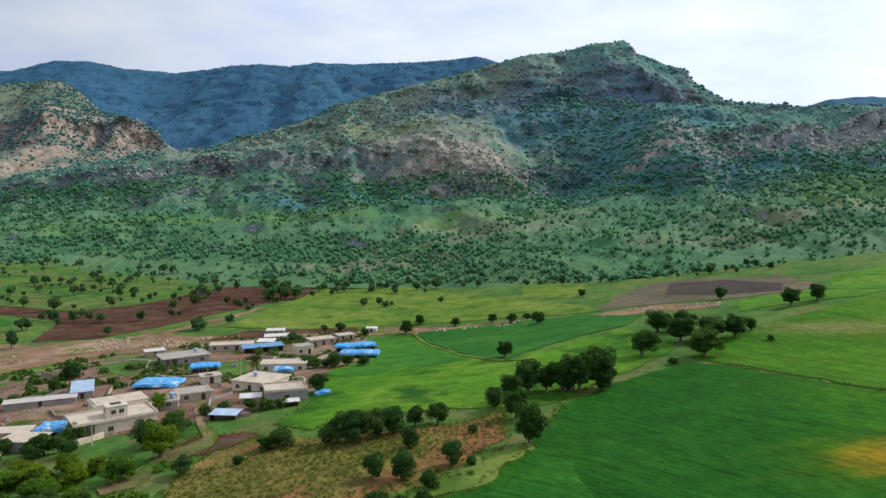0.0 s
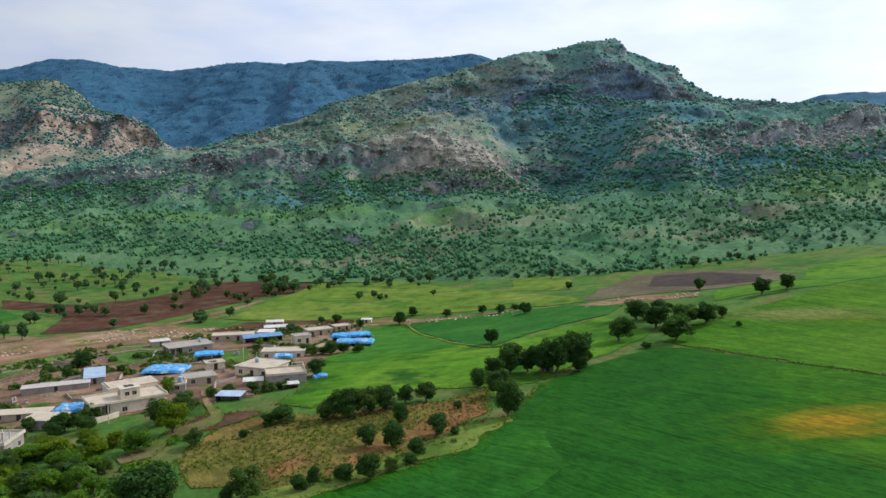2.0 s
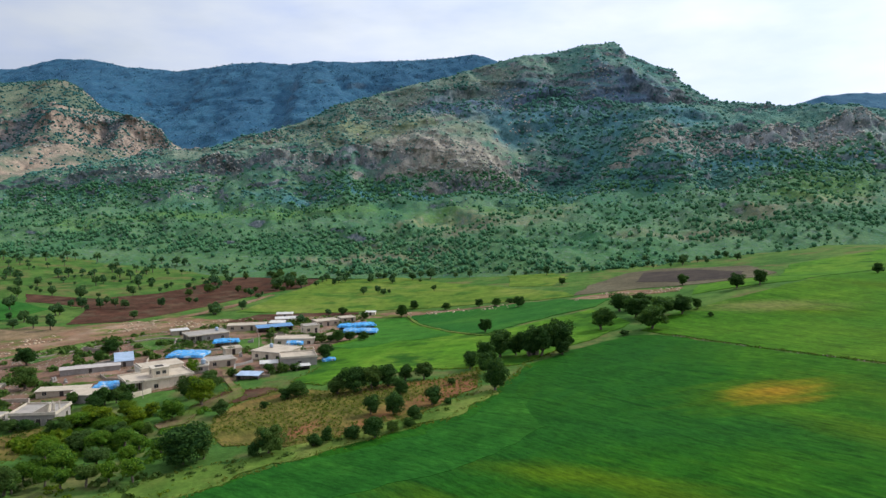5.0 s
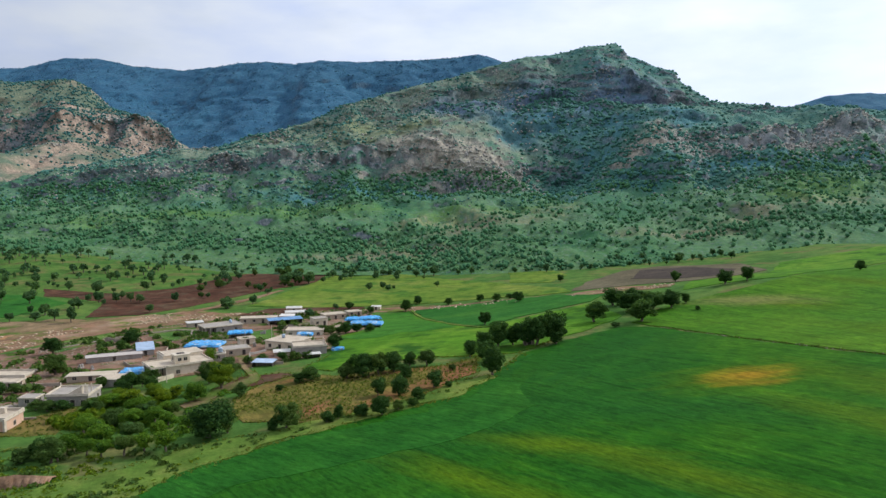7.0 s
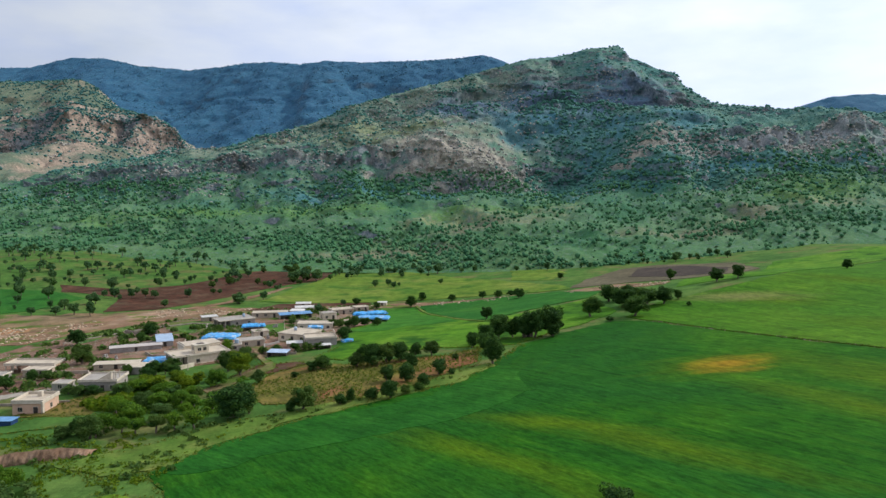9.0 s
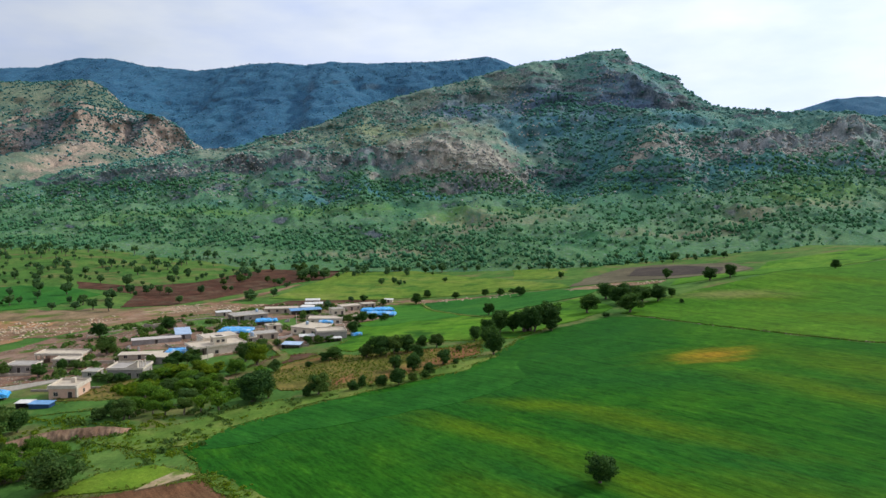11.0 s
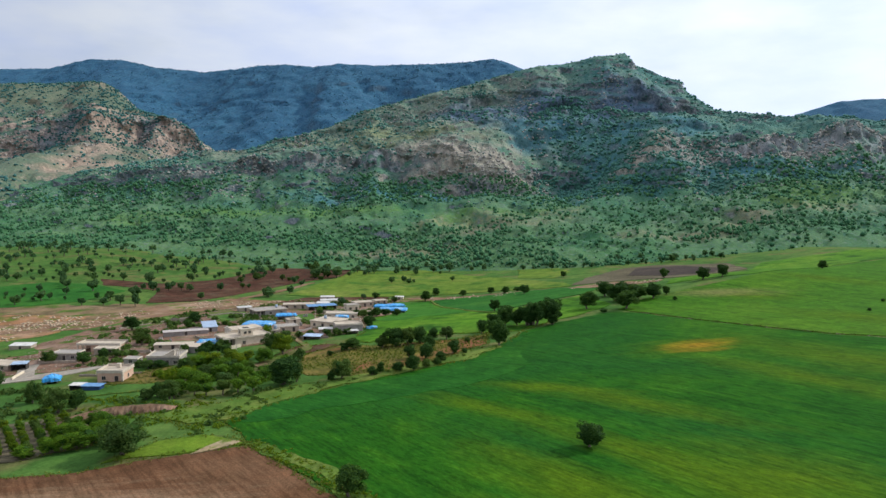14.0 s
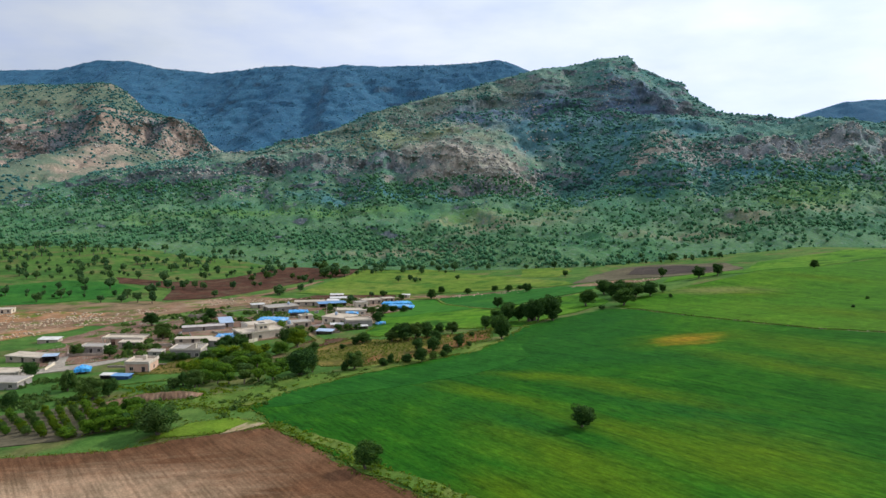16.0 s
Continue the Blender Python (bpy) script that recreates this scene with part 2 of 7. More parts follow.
def field_material(name, low, mid, high, streak=0.0, turn=0.0, patch=None, grain=1.2, rough=0.9, broad=0.02, shift=0.0, lift=0.25, mottle=0.45, blots=(), furrow=None):
    """Crops and soil: broad drifts of tone, streaks along the drills, fine grain."""
    m, nt, bs, ln = material(name)
    big = noise_at(nt, broad, 5, 0.6, shift=shift)
    col = ramp(nt, big, ((0.3, low), (0.5, mid), (0.68, high)))
    if streak:
        s = noise_at(nt, 0.3, 6, 0.7, stretch=(6.0, 1.0, 1.0), turn=turn, shift=shift)
        col = blend(nt, 0.55 * streak, col, ramp(nt, s, ((0.32, tuple(c * 0.55 for c in mid)), (0.5, mid), (0.66, tuple(min(1, c * 1.5) for c in high)))))
    if patch:
        p = noise_at(nt, broad * 2.2, 4, 0.55, shift=shift + 40)
        col = blend(nt, steps(nt, p, 0.52, 0.64), col, patch)
    for colour, spots in blots:
        for spot in spots:
            col = blend(nt, blot(nt, *spot), col, colour)
    if streak:
        s2 = noise_at(nt, 1.5, 6, 0.75, stretch=(4.0, 1.0, 1.0), turn=turn, shift=shift + 3)
        col = blend(nt, 1.0 * streak, col, ramp(nt, s2, ((0.39, (0.5, 0.55, 0.5)), (0.5, (1, 1, 1)), (0.62, (1.45, 1.35, 1.3)))), "MULTIPLY")
        drill = noise_at(nt, 0.8, 3, 0.6, stretch=(36.0, 1.0, 1.0), turn=turn, shift=shift + 9)
        col = blend(nt, 1.4 * streak, col, ramp(nt, drill, ((0.36, (0.62, 0.68, 0.68)), (0.46, (1, 1, 1)), (0.58, (1, 1, 1)), (0.68, (1.3, 1.22, 1.1)))), "MULTIPLY")
    if mottle:
        mo = noise_at(nt, 0.16, 4, 0.65, shift=shift + 7)
        col = blend(nt, mottle, col, ramp(nt, mo, ((0.3, (0.5, 0.55, 0.5)), (0.5, (1, 1, 1)), (0.7, (1.5, 1.35, 1.3)))), "MULTIPLY")
    fine = noise_at(nt, grain, 6, 0.7)
    if streak:
        fine = blend(nt, 0.55, fine, s2)
    if furrow is not None:
        ridge = noise_at(nt, 1.5, 3, 0.5, stretch=(30.0, 1.0, 1.0), turn=furrow)
        clod = noise_at(nt, 2.6, 4, 0.8, shift=shift + 13)
        col = blend(nt, 0.55, col, ramp(nt, clod, ((0.40, (0.6, 0.58, 0.55)), (0.52, (1, 1, 1)), (0.66, (1.7, 1.65, 1.6)))), "MULTIPLY")
        col = blend(nt, 0.34, col, ramp(nt, ridge, ((0.36, (0.55, 0.52, 0.5)), (0.5, (1, 1, 1)), (0.64, (1.3, 1.3, 1.3)))), "MULTIPLY")
        fine = blend(nt, 0.35, fine, ridge)
    col = blend(nt, 0.55, col, ramp(nt, fine, ((0.25, (0.35, 0.35, 0.35)), (0.5, (0.9, 0.9, 0.9)), (0.75, (1.5, 1.5, 1.5)))), "MULTIPLY")
    ln(col, bs.inputs["Base Color"])
    bs.inputs["Roughness"].default_value = rough
    bs.inputs["Specular IOR Level"].default_value = 0.03
    bump(nt, bs, fine, 0.6, lift)
    return m


HILL_MASKS = {}


def patch_mask(nt, mat, spots):
    """0 to 1: ground cover, bare rock and painted shade within some ragged patches of a hill. The mask is laid on the
    hill's own points.
    """
    todo = HILL_MASKS.setdefault(mat.name, [])
    todo.append(("patch_%d" % len(todo), spots))
    at = nt.nodes.new("ShaderNodeAttribute")
    at.attribute_name = todo[-1][0]
    return at.outputs["Fac"]


def hill_material(name, grass_lo, grass_hi, scrub, rock_lo, rock_hi, rock_from, rock_to, size=1.0, warm=None, foot=None, foot_top=60.0, dry=(), zones=()):
    """A hillside: grass and scrub where it lies, bare rock where it is steep."""
    m, nt, bs, ln = material(name)
    a = noise_at(nt, 0.012 / size, 6, 0.6)
    b = noise_at(nt, 0.10 / size, 8, 0.74, shift=9)
    c = noise_at(nt, 0.35 / size, 4, 0.7, shift=21)
    grass = ramp(nt, a, ((0.35, grass_lo), (0.62, grass_hi)))
    grass = blend(nt, steps(nt, b, 0.5, 0.6), grass, scrub)
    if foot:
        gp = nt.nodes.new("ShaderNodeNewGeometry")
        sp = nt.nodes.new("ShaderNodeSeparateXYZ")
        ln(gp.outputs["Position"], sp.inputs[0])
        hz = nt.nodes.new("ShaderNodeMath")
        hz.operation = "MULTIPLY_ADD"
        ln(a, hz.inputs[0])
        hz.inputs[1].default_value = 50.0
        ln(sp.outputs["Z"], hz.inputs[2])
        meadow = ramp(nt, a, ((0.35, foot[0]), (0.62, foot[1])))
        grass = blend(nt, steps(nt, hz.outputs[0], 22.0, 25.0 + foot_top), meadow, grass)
    d = noise_at(nt, 0.055 / size, 8, 0.76, shift=33)
    grass = blend(nt, steps(nt, d, 0.58, 0.68), grass, blend(nt, 0.38, grass, tuple(0.5 * (p + q) for p, q in zip(rock_hi, rock_lo))))
    if dry:
        grass = blend(nt, patch_mask(nt, m, dry), grass, blend(nt, steps(nt, b, 0.42, 0.6), (0.20, 0.205, 0.105), grass))
    rock = ramp(nt, c, ((0.3, rock_lo), (0.66, rock_hi)))
    if warm:
        rock = blend(nt, patch_mask(nt, m, warm[1]), rock, ramp(nt, c, ((0.3, tuple(q * 0.5 for q in warm[0])), (0.62, warm[0]))))
    geo = nt.nodes.new("ShaderNodeNewGeometry")
    sx = nt.nodes.new("ShaderNodeSeparateXYZ")
    ln(geo.outputs["Normal"], sx.inputs[0])
    ad = nt.nodes.new("ShaderNodeMath")
    ad.operation = "MULTIPLY_ADD"
    ln(b, ad.inputs[0])
    ad.inputs[1].default_value = 0.35
    ln(sx.outputs["Z"], ad.inputs[2])
    fac = steps(nt, ad.outputs[0], rock_from, rock_to)
    col = blend(nt, fac, grass, rock)
    pebble = noise_at(nt, 0.22 / size, 3, 0.85, shift=61)
    tuft = noise_at(nt, 0.3 / size, 2, 0.8, shift=83)
    # zones: patches of cover and rock, some with shade put into the colour
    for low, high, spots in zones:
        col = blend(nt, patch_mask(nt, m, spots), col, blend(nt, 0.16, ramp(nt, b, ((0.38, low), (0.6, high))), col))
    col = blend(nt, steps(nt, pebble, 0.56, 0.64, 0.42), col, tuple(0.25 * q + 0.6 * r for q, r in zip(rock_lo, rock_hi)))
    col = blend(nt, steps(nt, tuft, 0.55, 0.62, 0.4), col, tuple(0.8 * q for q in scrub))
    col = blend(nt, 0.6, col, ramp(nt, c, ((0.3, (0.6, 0.6, 0.6)), (0.7, (1.35, 1.35, 1.35)))), "MULTIPLY")
    ln(col, bs.inputs["Base Color"])
    bs.inputs["Roughness"].default_value = 0.95
    bs.inputs["Specular IOR Level"].default_value = 0.1
    bump(nt, bs, c, 0.7, 1.5 * size)
    return m


M_GRASS = field_material("rough_grass", (0.036, 0.098, 0.020), (0.060, 0.128, 0.025), (0.096, 0.152, 0.034), patch=(0.115, 0.120, 0.04), broad=0.028, mottle=0.7)
# the main hill's cover (dense scrub, pale scree, dry benches) and shade painted on dark cliffs and gully
HILL_ZONES = (
    ((0.112, 0.165, 0.112), (0.245, 0.255, 0.178), ((-20, 855, 190, 60), (-140, 905, 180, 46), (40, 955, 120, 30), (-260, 870, 170, 40), (60, 830, 90, 30), (-60, 930, 150, 40))),
    # upper cliff: its blue shade and haze put into the colour
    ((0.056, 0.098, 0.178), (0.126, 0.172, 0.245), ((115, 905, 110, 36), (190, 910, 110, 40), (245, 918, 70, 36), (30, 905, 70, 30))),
    # lower cliff band: face darkened in colour, as if shaded
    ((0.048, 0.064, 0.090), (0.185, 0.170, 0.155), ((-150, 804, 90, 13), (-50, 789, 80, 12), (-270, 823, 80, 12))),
    # gully and right flank: shade painted as a blue-green scrub tone
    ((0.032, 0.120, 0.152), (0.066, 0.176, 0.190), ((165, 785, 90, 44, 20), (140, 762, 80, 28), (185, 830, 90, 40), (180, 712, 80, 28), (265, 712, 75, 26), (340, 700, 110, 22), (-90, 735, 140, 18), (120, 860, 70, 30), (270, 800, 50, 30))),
    ((0.19, 0.160, 0.125), (0.46, 0.385, 0.30), ((60, 768, 80, 24), (15, 780, 70, 18), (30, 800, 60, 20), (-20, 815, 50, 12), (218, 740, 44, 30), (300, 742, 50, 8))),
    ((0.15, 0.165, 0.175), (0.34, 0.335, 0.33), ((330, 742, 80, 16), (420, 750, 90, 18), (500, 760, 90, 18))),
    ((0.13, 0.165, 0.08), (0.215, 0.225, 0.115), ((-183, 882, 85, 18), (-110, 866, 80, 17), (-50, 842, 65, 15))),
    ((0.060, 0.150, 0.036), (0.105, 0.198, 0.050), ((335, 648, 90, 30), (300, 620, 70, 20), (-120, 690, 120, 16), (-260, 700, 130, 18), (20, 668, 90, 14))),
    ((0.13, 0.13, 0.075), (0.20, 0.185, 0.11), ((245, 575, 60, 22), (205, 550, 60, 12), (30, 600, 80, 14), (-60, 560, 70, 12))),
)
# haze of distance is put into the bluish grass, scrub and rock, bluer uphill
M_HILL = hill_material("hazy_scrub_and_rock", (0.056, 0.154, 0.130), (0.122, 0.200, 0.142), (0.044, 0.134, 0.124), (0.066, 0.098, 0.132), (0.27, 0.275, 0.265), 0.80, 0.64, 1.0, ((0.40, 0.335, 0.275), ((0, 800, 120, 60), (-60, 880, 70, 40), (222, 740, 60, 40), (300, 905, 40, 30))), ((0.042, 0.128, 0.044), (0.090, 0.168, 0.058)), 150.0, ((-70, 860, 130, 45), (-140, 900, 90, 30), (40, 900, 60, 30), (20, 640, 90, 35), (330, 600, 60, 30)), HILL_ZONES)
LEFT_ZONES = (
    ((0.070, 0.115, 0.080), (0.165, 0.172, 0.105), ((-900, 1610, 340, 130), (-720, 1530, 160, 45), (-620, 1150, 260, 160), (-520, 1330, 160, 90))),
    ((0.17, 0.125, 0.10), (0.42, 0.300, 0.225), ((-640, 1465, 150, 50), (-715, 1400, 90, 50), (-680, 1310, 50, 70), (-655, 1210, 44, 70), (-635, 1110, 50, 60), (-560, 1470, 60, 50), (-790, 1690, 60, 40))),
    # cliff recesses and a hollow: their bluish shade put into the colour
    ((0.075, 0.105, 0.135), (0.17, 0.185, 0.19), ((-805, 1400, 56, 50), (-650, 1480, 18, 30), (-880, 1250, 80, 60))),
)
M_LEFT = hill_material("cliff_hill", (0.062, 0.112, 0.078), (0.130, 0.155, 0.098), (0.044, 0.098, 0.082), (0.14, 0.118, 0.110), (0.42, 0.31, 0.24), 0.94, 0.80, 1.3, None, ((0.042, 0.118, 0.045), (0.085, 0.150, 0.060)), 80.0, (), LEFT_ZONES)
# the blue of distant haze is put into the ridge's base colours
M_FAR = hill_material("hazy_far_ridge", (0.026, 0.088, 0.150), (0.040, 0.120, 0.184), (0.023, 0.082, 0.144), (0.045, 0.10, 0.155), (0.085, 0.14, 0.19), 0.90, 0.55, 2.5)


# ---- building helpers ----
def grid_mesh(name, X, Y, Z, mat, smooth=True):
    """A sheet through a grid of points, arrays of rows by columns."""
    r, c = X.shape
    me = bpy.data.meshes.new(name)
    co = np.stack([X, Y, Z], -1).reshape(-1, 3)
    i = (np.arange(r - 1)[:, None] * c + np.arange(c - 1)[None, :]).ravel()
    quads = np.stack([i, i + 1, i + c + 1, i + c], -1)
    me.vertices.add(len(co))
    me.vertices.foreach_set("co", co.ravel())
    me.loops.add(quads.size)
    me.loops.foreach_set("vertex_index", quads.ravel())
    me.polygons.add(len(quads))
    me.polygons.foreach_set("loop_start", np.arange(0, quads.size, 4))
    me.polygons.foreach_set("use_smooth", np.full(len(quads), smooth))
    me.materials.append(mat)
    me.update(calc_edges=True)
    return new(name, me)


# ---- ground ----
def build_ground():
    def axis(lo, hi, step, far):
        mid = np.arange(lo, hi + step, step)
        out = np.geomspace(step, far - hi, 28).cumsum()
        out = out / out[-1] * (far - hi)
        back = np.geomspace(step, far + lo, 28).cumsum()
        back = back / back[-1] * (far + lo)
        return np.concatenate([lo - back[::-1], mid, hi + out])

    X, Y = np.meshgrid(axis(-340, 320, 3.0, 4900), axis(-60, 640, 3.0, 4900))
    Z = ground_z(X, Y)
    Z = Z - 25 * np.clip((Y - 640) / 300, 0, 1)
    tagged(grid_mesh("ground", X, Y, Z, M_GRASS), "rough green valley pasture with bare earth patches", "ground", kind="structure")


build_ground()


# ---- hills ----
# Spurs and gullies: metres of swell (+) or hollow (-), half width in metres, and the way over the hill as (station x, line number).
# Cliffs: height in metres and the way along the hill.
RELIEF = {
    "main": (
        (
            (-15, 26, ((98, 1.5), (125, 2.4), (161, 3.1), (190, 3.6), (231, 4.0))),
            (15, 24, ((300, 4.0), (250, 3.6), (228, 3.2), (224, 2.6), (226, 2.0))),
            (-11, 22, ((350, 3.6), (285, 2.9), (264, 2.4), (256, 1.8))),
            (10, 28, ((-40, 4.4), (0, 3.5), (42, 2.8), (72, 2.3), (84, 1.9))),
            (-6, 16, ((-60, 3.0), (-62, 2.3), (-50, 1.5))),
            (-7, 18, ((-128, 3.1), (-135, 2.4), (-120, 1.4))),
            (7, 18, ((-95, 3.1), (-98, 2.4), (-85, 1.7))),
            (-8, 20, ((-225, 3.1), (-235, 2.4), (-220, 1.4))),
            (7, 20, ((-180, 3.0), (-190, 2.3), (-180, 1.5))),
            (-8, 24, ((-320, 3.6), (-330, 2.6), (-300, 1.4))),
            (-9, 22, ((-64, 7.0), (-40, 5.4), (-60, 4.0))),
            (8, 22, ((-110, 7.0), (-95, 5.2), (-110, 4.0))),
            (-9, 20, ((70, 7.0), (60, 5.0), (90, 3.8))),
            (8, 18, ((120, 6.9), (112, 5.6), (118, 4.6))),
            (-8, 14, ((160, 6.9), (150, 5.8), (140, 4.6))),
            (9, 16, ((215, 6.9), (205, 6.0), (190, 5.0))),
            (-9, 20, ((400, 3.8), (385, 2.9), (375, 2.0))),
            (9, 24, ((440, 3.8), (430, 2.9), (420, 2.0))),
            (-9, 22, ((490, 3.8), (480, 2.8), (470, 1.8))),
            (-5, 34, ((-20, 1.8), (-30, 0.9), (-20, 0.3))),
            (5, 34, ((50, 1.8), (40, 0.9), (50, 0.3))),
            (5, 36, ((310, 1.9), (300, 1.0), (290, 0.4))),
            (-6, 36, ((210, 1.9), (190, 1.0), (180, 0.4))),
        ),
        (
            (15, ((-215, 2.7), (-150, 2.85), (-80, 2.8), (-20, 2.75), (30, 2.85))),
            (9, ((-420, 2.9), (-330, 3.0), (-240, 2.85), (-215, 2.7))),
            (9, ((-10, 2.35), (40, 2.3), (85, 2.05))),
            (11, ((205, 2.9), (228, 2.95), (248, 2.85))),
            (14, ((285, 2.75), (360, 2.85), (440, 2.75), (560, 2.8))),
            (13, ((-15, 5.3), (20, 5.5), (60, 5.4))),
            (15, ((66, 4.3), (110, 4.2), (165, 4.1), (195, 4.5), (240, 5.1), (275, 5.4))),
            (12, ((225, 5.7), (270, 5.6), (300, 5.6))),
        ),
    ),
    "left": (
        (
            (34, 40, ((-742, 3.0), (-732, 2.4), (-712, 1.9), (-668, 1.4))),
            (-14, 36, ((-815, 3.0), (-812, 2.4), (-810, 2.0))),
            (-24, 20, ((-668, 3.1), (-666, 2.6), (-664, 2.1))),
            (28, 28, ((-628, 3.05), (-624, 2.5), (-622, 2.0))),
            (-34, 50, ((-880, 2.1), (-870, 1.6), (-860, 1.1))),
            (-22, 40, ((-560, 1.9), (-600, 1.3), (-590, 0.6))),
            (20, 44, ((-500, 2.2), (-520, 1.4), (-500, 0.6))),
            (-30, 46, ((-960, 4.0), (-930, 3.6), (-900, 3.2))),
            (24, 36, ((-800, 4.0), (-760, 3.6), (-740, 3.2))),
        ),
        (
            (34, ((-790, 2.7), (-745, 2.62), (-700, 2.6), (-620, 2.6), (-560, 2.6))),
            (34, ((-700, 1.95), (-680, 1.8), (-657, 1.57), (-625, 1.32))),
            (26, ((-830, 3.85), (-790, 3.8), (-750, 3.7))),
        ),
    ),
    "far": (
        (
            (35, 110, ((-1330, 2.6), (-1150, 2.3), (-980, 1.7), (-900, 1.2))),
            (-40, 120, ((-1000, 2.6), (-850, 2.2), (-700, 1.5), (-560, 1.0))),
            (30, 110, ((-760, 2.6), (-700, 2.3), (-560, 1.7), (-480, 1.1))),
            (-12, 90, ((-560, 2.6), (-480, 2.2), (-420, 1.5))),
            (38, 110, ((-400, 2.6), (-340, 2.3), (-330, 1.7), (-370, 1.1))),
            (-25, 100, ((-200, 2.6), (-190, 2.3), (-220, 1.6))),
            (25, 100, ((-60, 2.6), (-70, 2.3), (-100, 1.6))),
            (-30, 120, ((-1700, 2.6), (-1500, 2.3), (-1300, 1.6))),
        ),
        (),
    ),
    "right": ((), ()),
}


def way_over(way, X, S, per=70.0):
    """Distance in metres, over the hillside, from points to a way of (x, line) stations, and how far along it they lie, 0 to 1."""
    near, where = np.full(X.shape, 1e9), np.zeros(X.shape)
    n = len(way) - 1
    for k, ((x1, s1), (x2, s2)) in enumerate(zip(way, way[1:])):
        dx, ds = x2 - x1, (s2 - s1) * per
        f = np.clip(((X - x1) * dx + (S - s1) * per * ds) / (dx * dx + ds * ds), 0, 1)
        d = np.hypot(X - x1 - f * dx, (S - s1) * per - f * ds)
        where = np.where(d < near, (k + f) / n, where)
        near = np.minimum(near, d)
    return near, where


def hill_surface(lines, X, S, rough, seed, strata=0.0, relief="right", bands=((2.6, 0.7), (5.5, 0.6))):
    """Stations x and line numbers s, as arrays of one shape, to points of the weathered hillside."""
    Y, Z = hill_point(lines, X.ravel(), S.ravel())
    Y, Z = Y.reshape(X.shape), Z.reshape(X.shape)
    ease = np.clip(S / 1.2, 0, 1)
    crest = max(range(len(lines)), key=lambda k: np.mean([q[2] for q in lines[k]]))
    calm = 0.25 + 0.75 * np.clip(np.abs(S - crest) / 0.8, 0, 1)
    folds, cliffs = RELIEF[relief]
    under = np.clip((crest - 0.02 - S) / (0.35 if crest > 4 else 0.8), 0, 1)
    wind = 0.35 * fbm(X, Y, 60 if crest > 4 else 150, 3, seed + 61)
    for swell, half, way in folds:
        d, f = way_over(way, X + wind * half, S)
        d = np.abs(d) / half
        lift = swell * np.exp(-d ** 1.5) * np.clip(4 * f + 0.3, 0, 1) * np.clip(4 * (1 - f) + 0.3, 0, 1) * under
        Y, Z = Y - 0.75 * lift, Z + 0.6 * lift
    n = 0.8 * fbm(X, Y, rough * 9, 5, seed, True) + 0.5 * fbm(X, Y, rough * 2.5, 3, seed + 9) - 0.25
    Z = Z + rough * ease * calm * n
    for k, (height, way) in enumerate(cliffs):
        xs, ss = [q[0] for q in sorted(way)], [q[1] for q in sorted(way)]
        at = np.interp(X, xs, ss) + 0.10 * fbm(X, X * 0.3, height * 2.2, 3, seed + 70 + k)
        ends = np.clip((X - xs[0]) / (2.0 * height) + 0.2, 0, 1) * np.clip((xs[-1] - X) / (2.0 * height) + 0.2, 0, 1)
        broken = np.clip(0.75 + 0.6 * fbm(X, S * 40, height * 4, 3, seed + 80 + k), 0.1, 1.15)
        step = np.clip((S - at) / 0.16 + 0.5, 0, 1)
        step = step * step * (3 - 2 * step)
        Z = Z + height * ends * broken * (step - 0.5) * np.exp(-np.abs(S - at) / 0.35) * under
        face = np.exp(-((S - at) / 0.3) ** 2) * ends
        Y = Y + height * face * (0.55 * fbm(X, Z * 0.35, height * 1.1, 4, seed + 90 + k, True) + 0.2) * under
    if strata:
        # beds of limestone: benches between short cliffs
        q = (Z + 0.5 * strata * fbm(X, Y, 90, 3, seed + 33)) / strata
        f = q - np.floor(q)
        g = np.clip((f - 0.62) / 0.2, 0, 1)
        band = sum(np.clip(1.4 - 1.4 * np.abs(S - c) / w, 0, 1) for c, w in bands)
        mask = np.clip(0.25 + 1.3 * fbm(X, Y, 100, 3, seed + 40), 0, 1) * np.clip(band + 0.1, 0, 1)
        Z = Z + 0.6 * mask * strata * 0.8 * (g * g * (3 - 2 * g) - f) * np.clip((crest - 0.15 - S) / 0.3, 0, 1)
    Y = Y + rough * 1.6 * ease * fbm(X, Z * 2.0, rough * 5, 4, seed + 21)
    return Y, Z


def build_hill(name, lines, x0, x1, nx, per, mat, rough, seed, label, strata=0.0, relief="right"):
    n = len(lines)
    X, S = np.meshgrid(np.linspace(x0, x1, nx), np.linspace(0, n - 1, (n - 1) * per + 1))
    Y, Z = hill_surface(lines, X, S, rough, seed, strata, relief)
    ob = grid_mesh(name, X, Y, Z, mat)
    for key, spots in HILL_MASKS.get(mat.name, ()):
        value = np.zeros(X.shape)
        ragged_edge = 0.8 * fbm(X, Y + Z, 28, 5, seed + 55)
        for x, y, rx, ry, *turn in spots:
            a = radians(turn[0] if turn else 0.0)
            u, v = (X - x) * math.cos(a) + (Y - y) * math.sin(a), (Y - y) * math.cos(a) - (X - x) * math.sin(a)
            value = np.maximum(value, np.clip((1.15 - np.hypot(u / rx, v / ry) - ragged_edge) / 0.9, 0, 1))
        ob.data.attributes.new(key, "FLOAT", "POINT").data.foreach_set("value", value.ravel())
    return tagged(ob, label, "hill", kind="structure")


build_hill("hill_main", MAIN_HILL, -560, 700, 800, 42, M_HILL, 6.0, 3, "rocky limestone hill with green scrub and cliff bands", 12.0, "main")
build_hill("hill_left", LEFT_HILL, -1700, -330, 560, 46, M_LEFT, 11.0, 57, "hill with a pale broken cliff above a green slope", 34.0, "left")
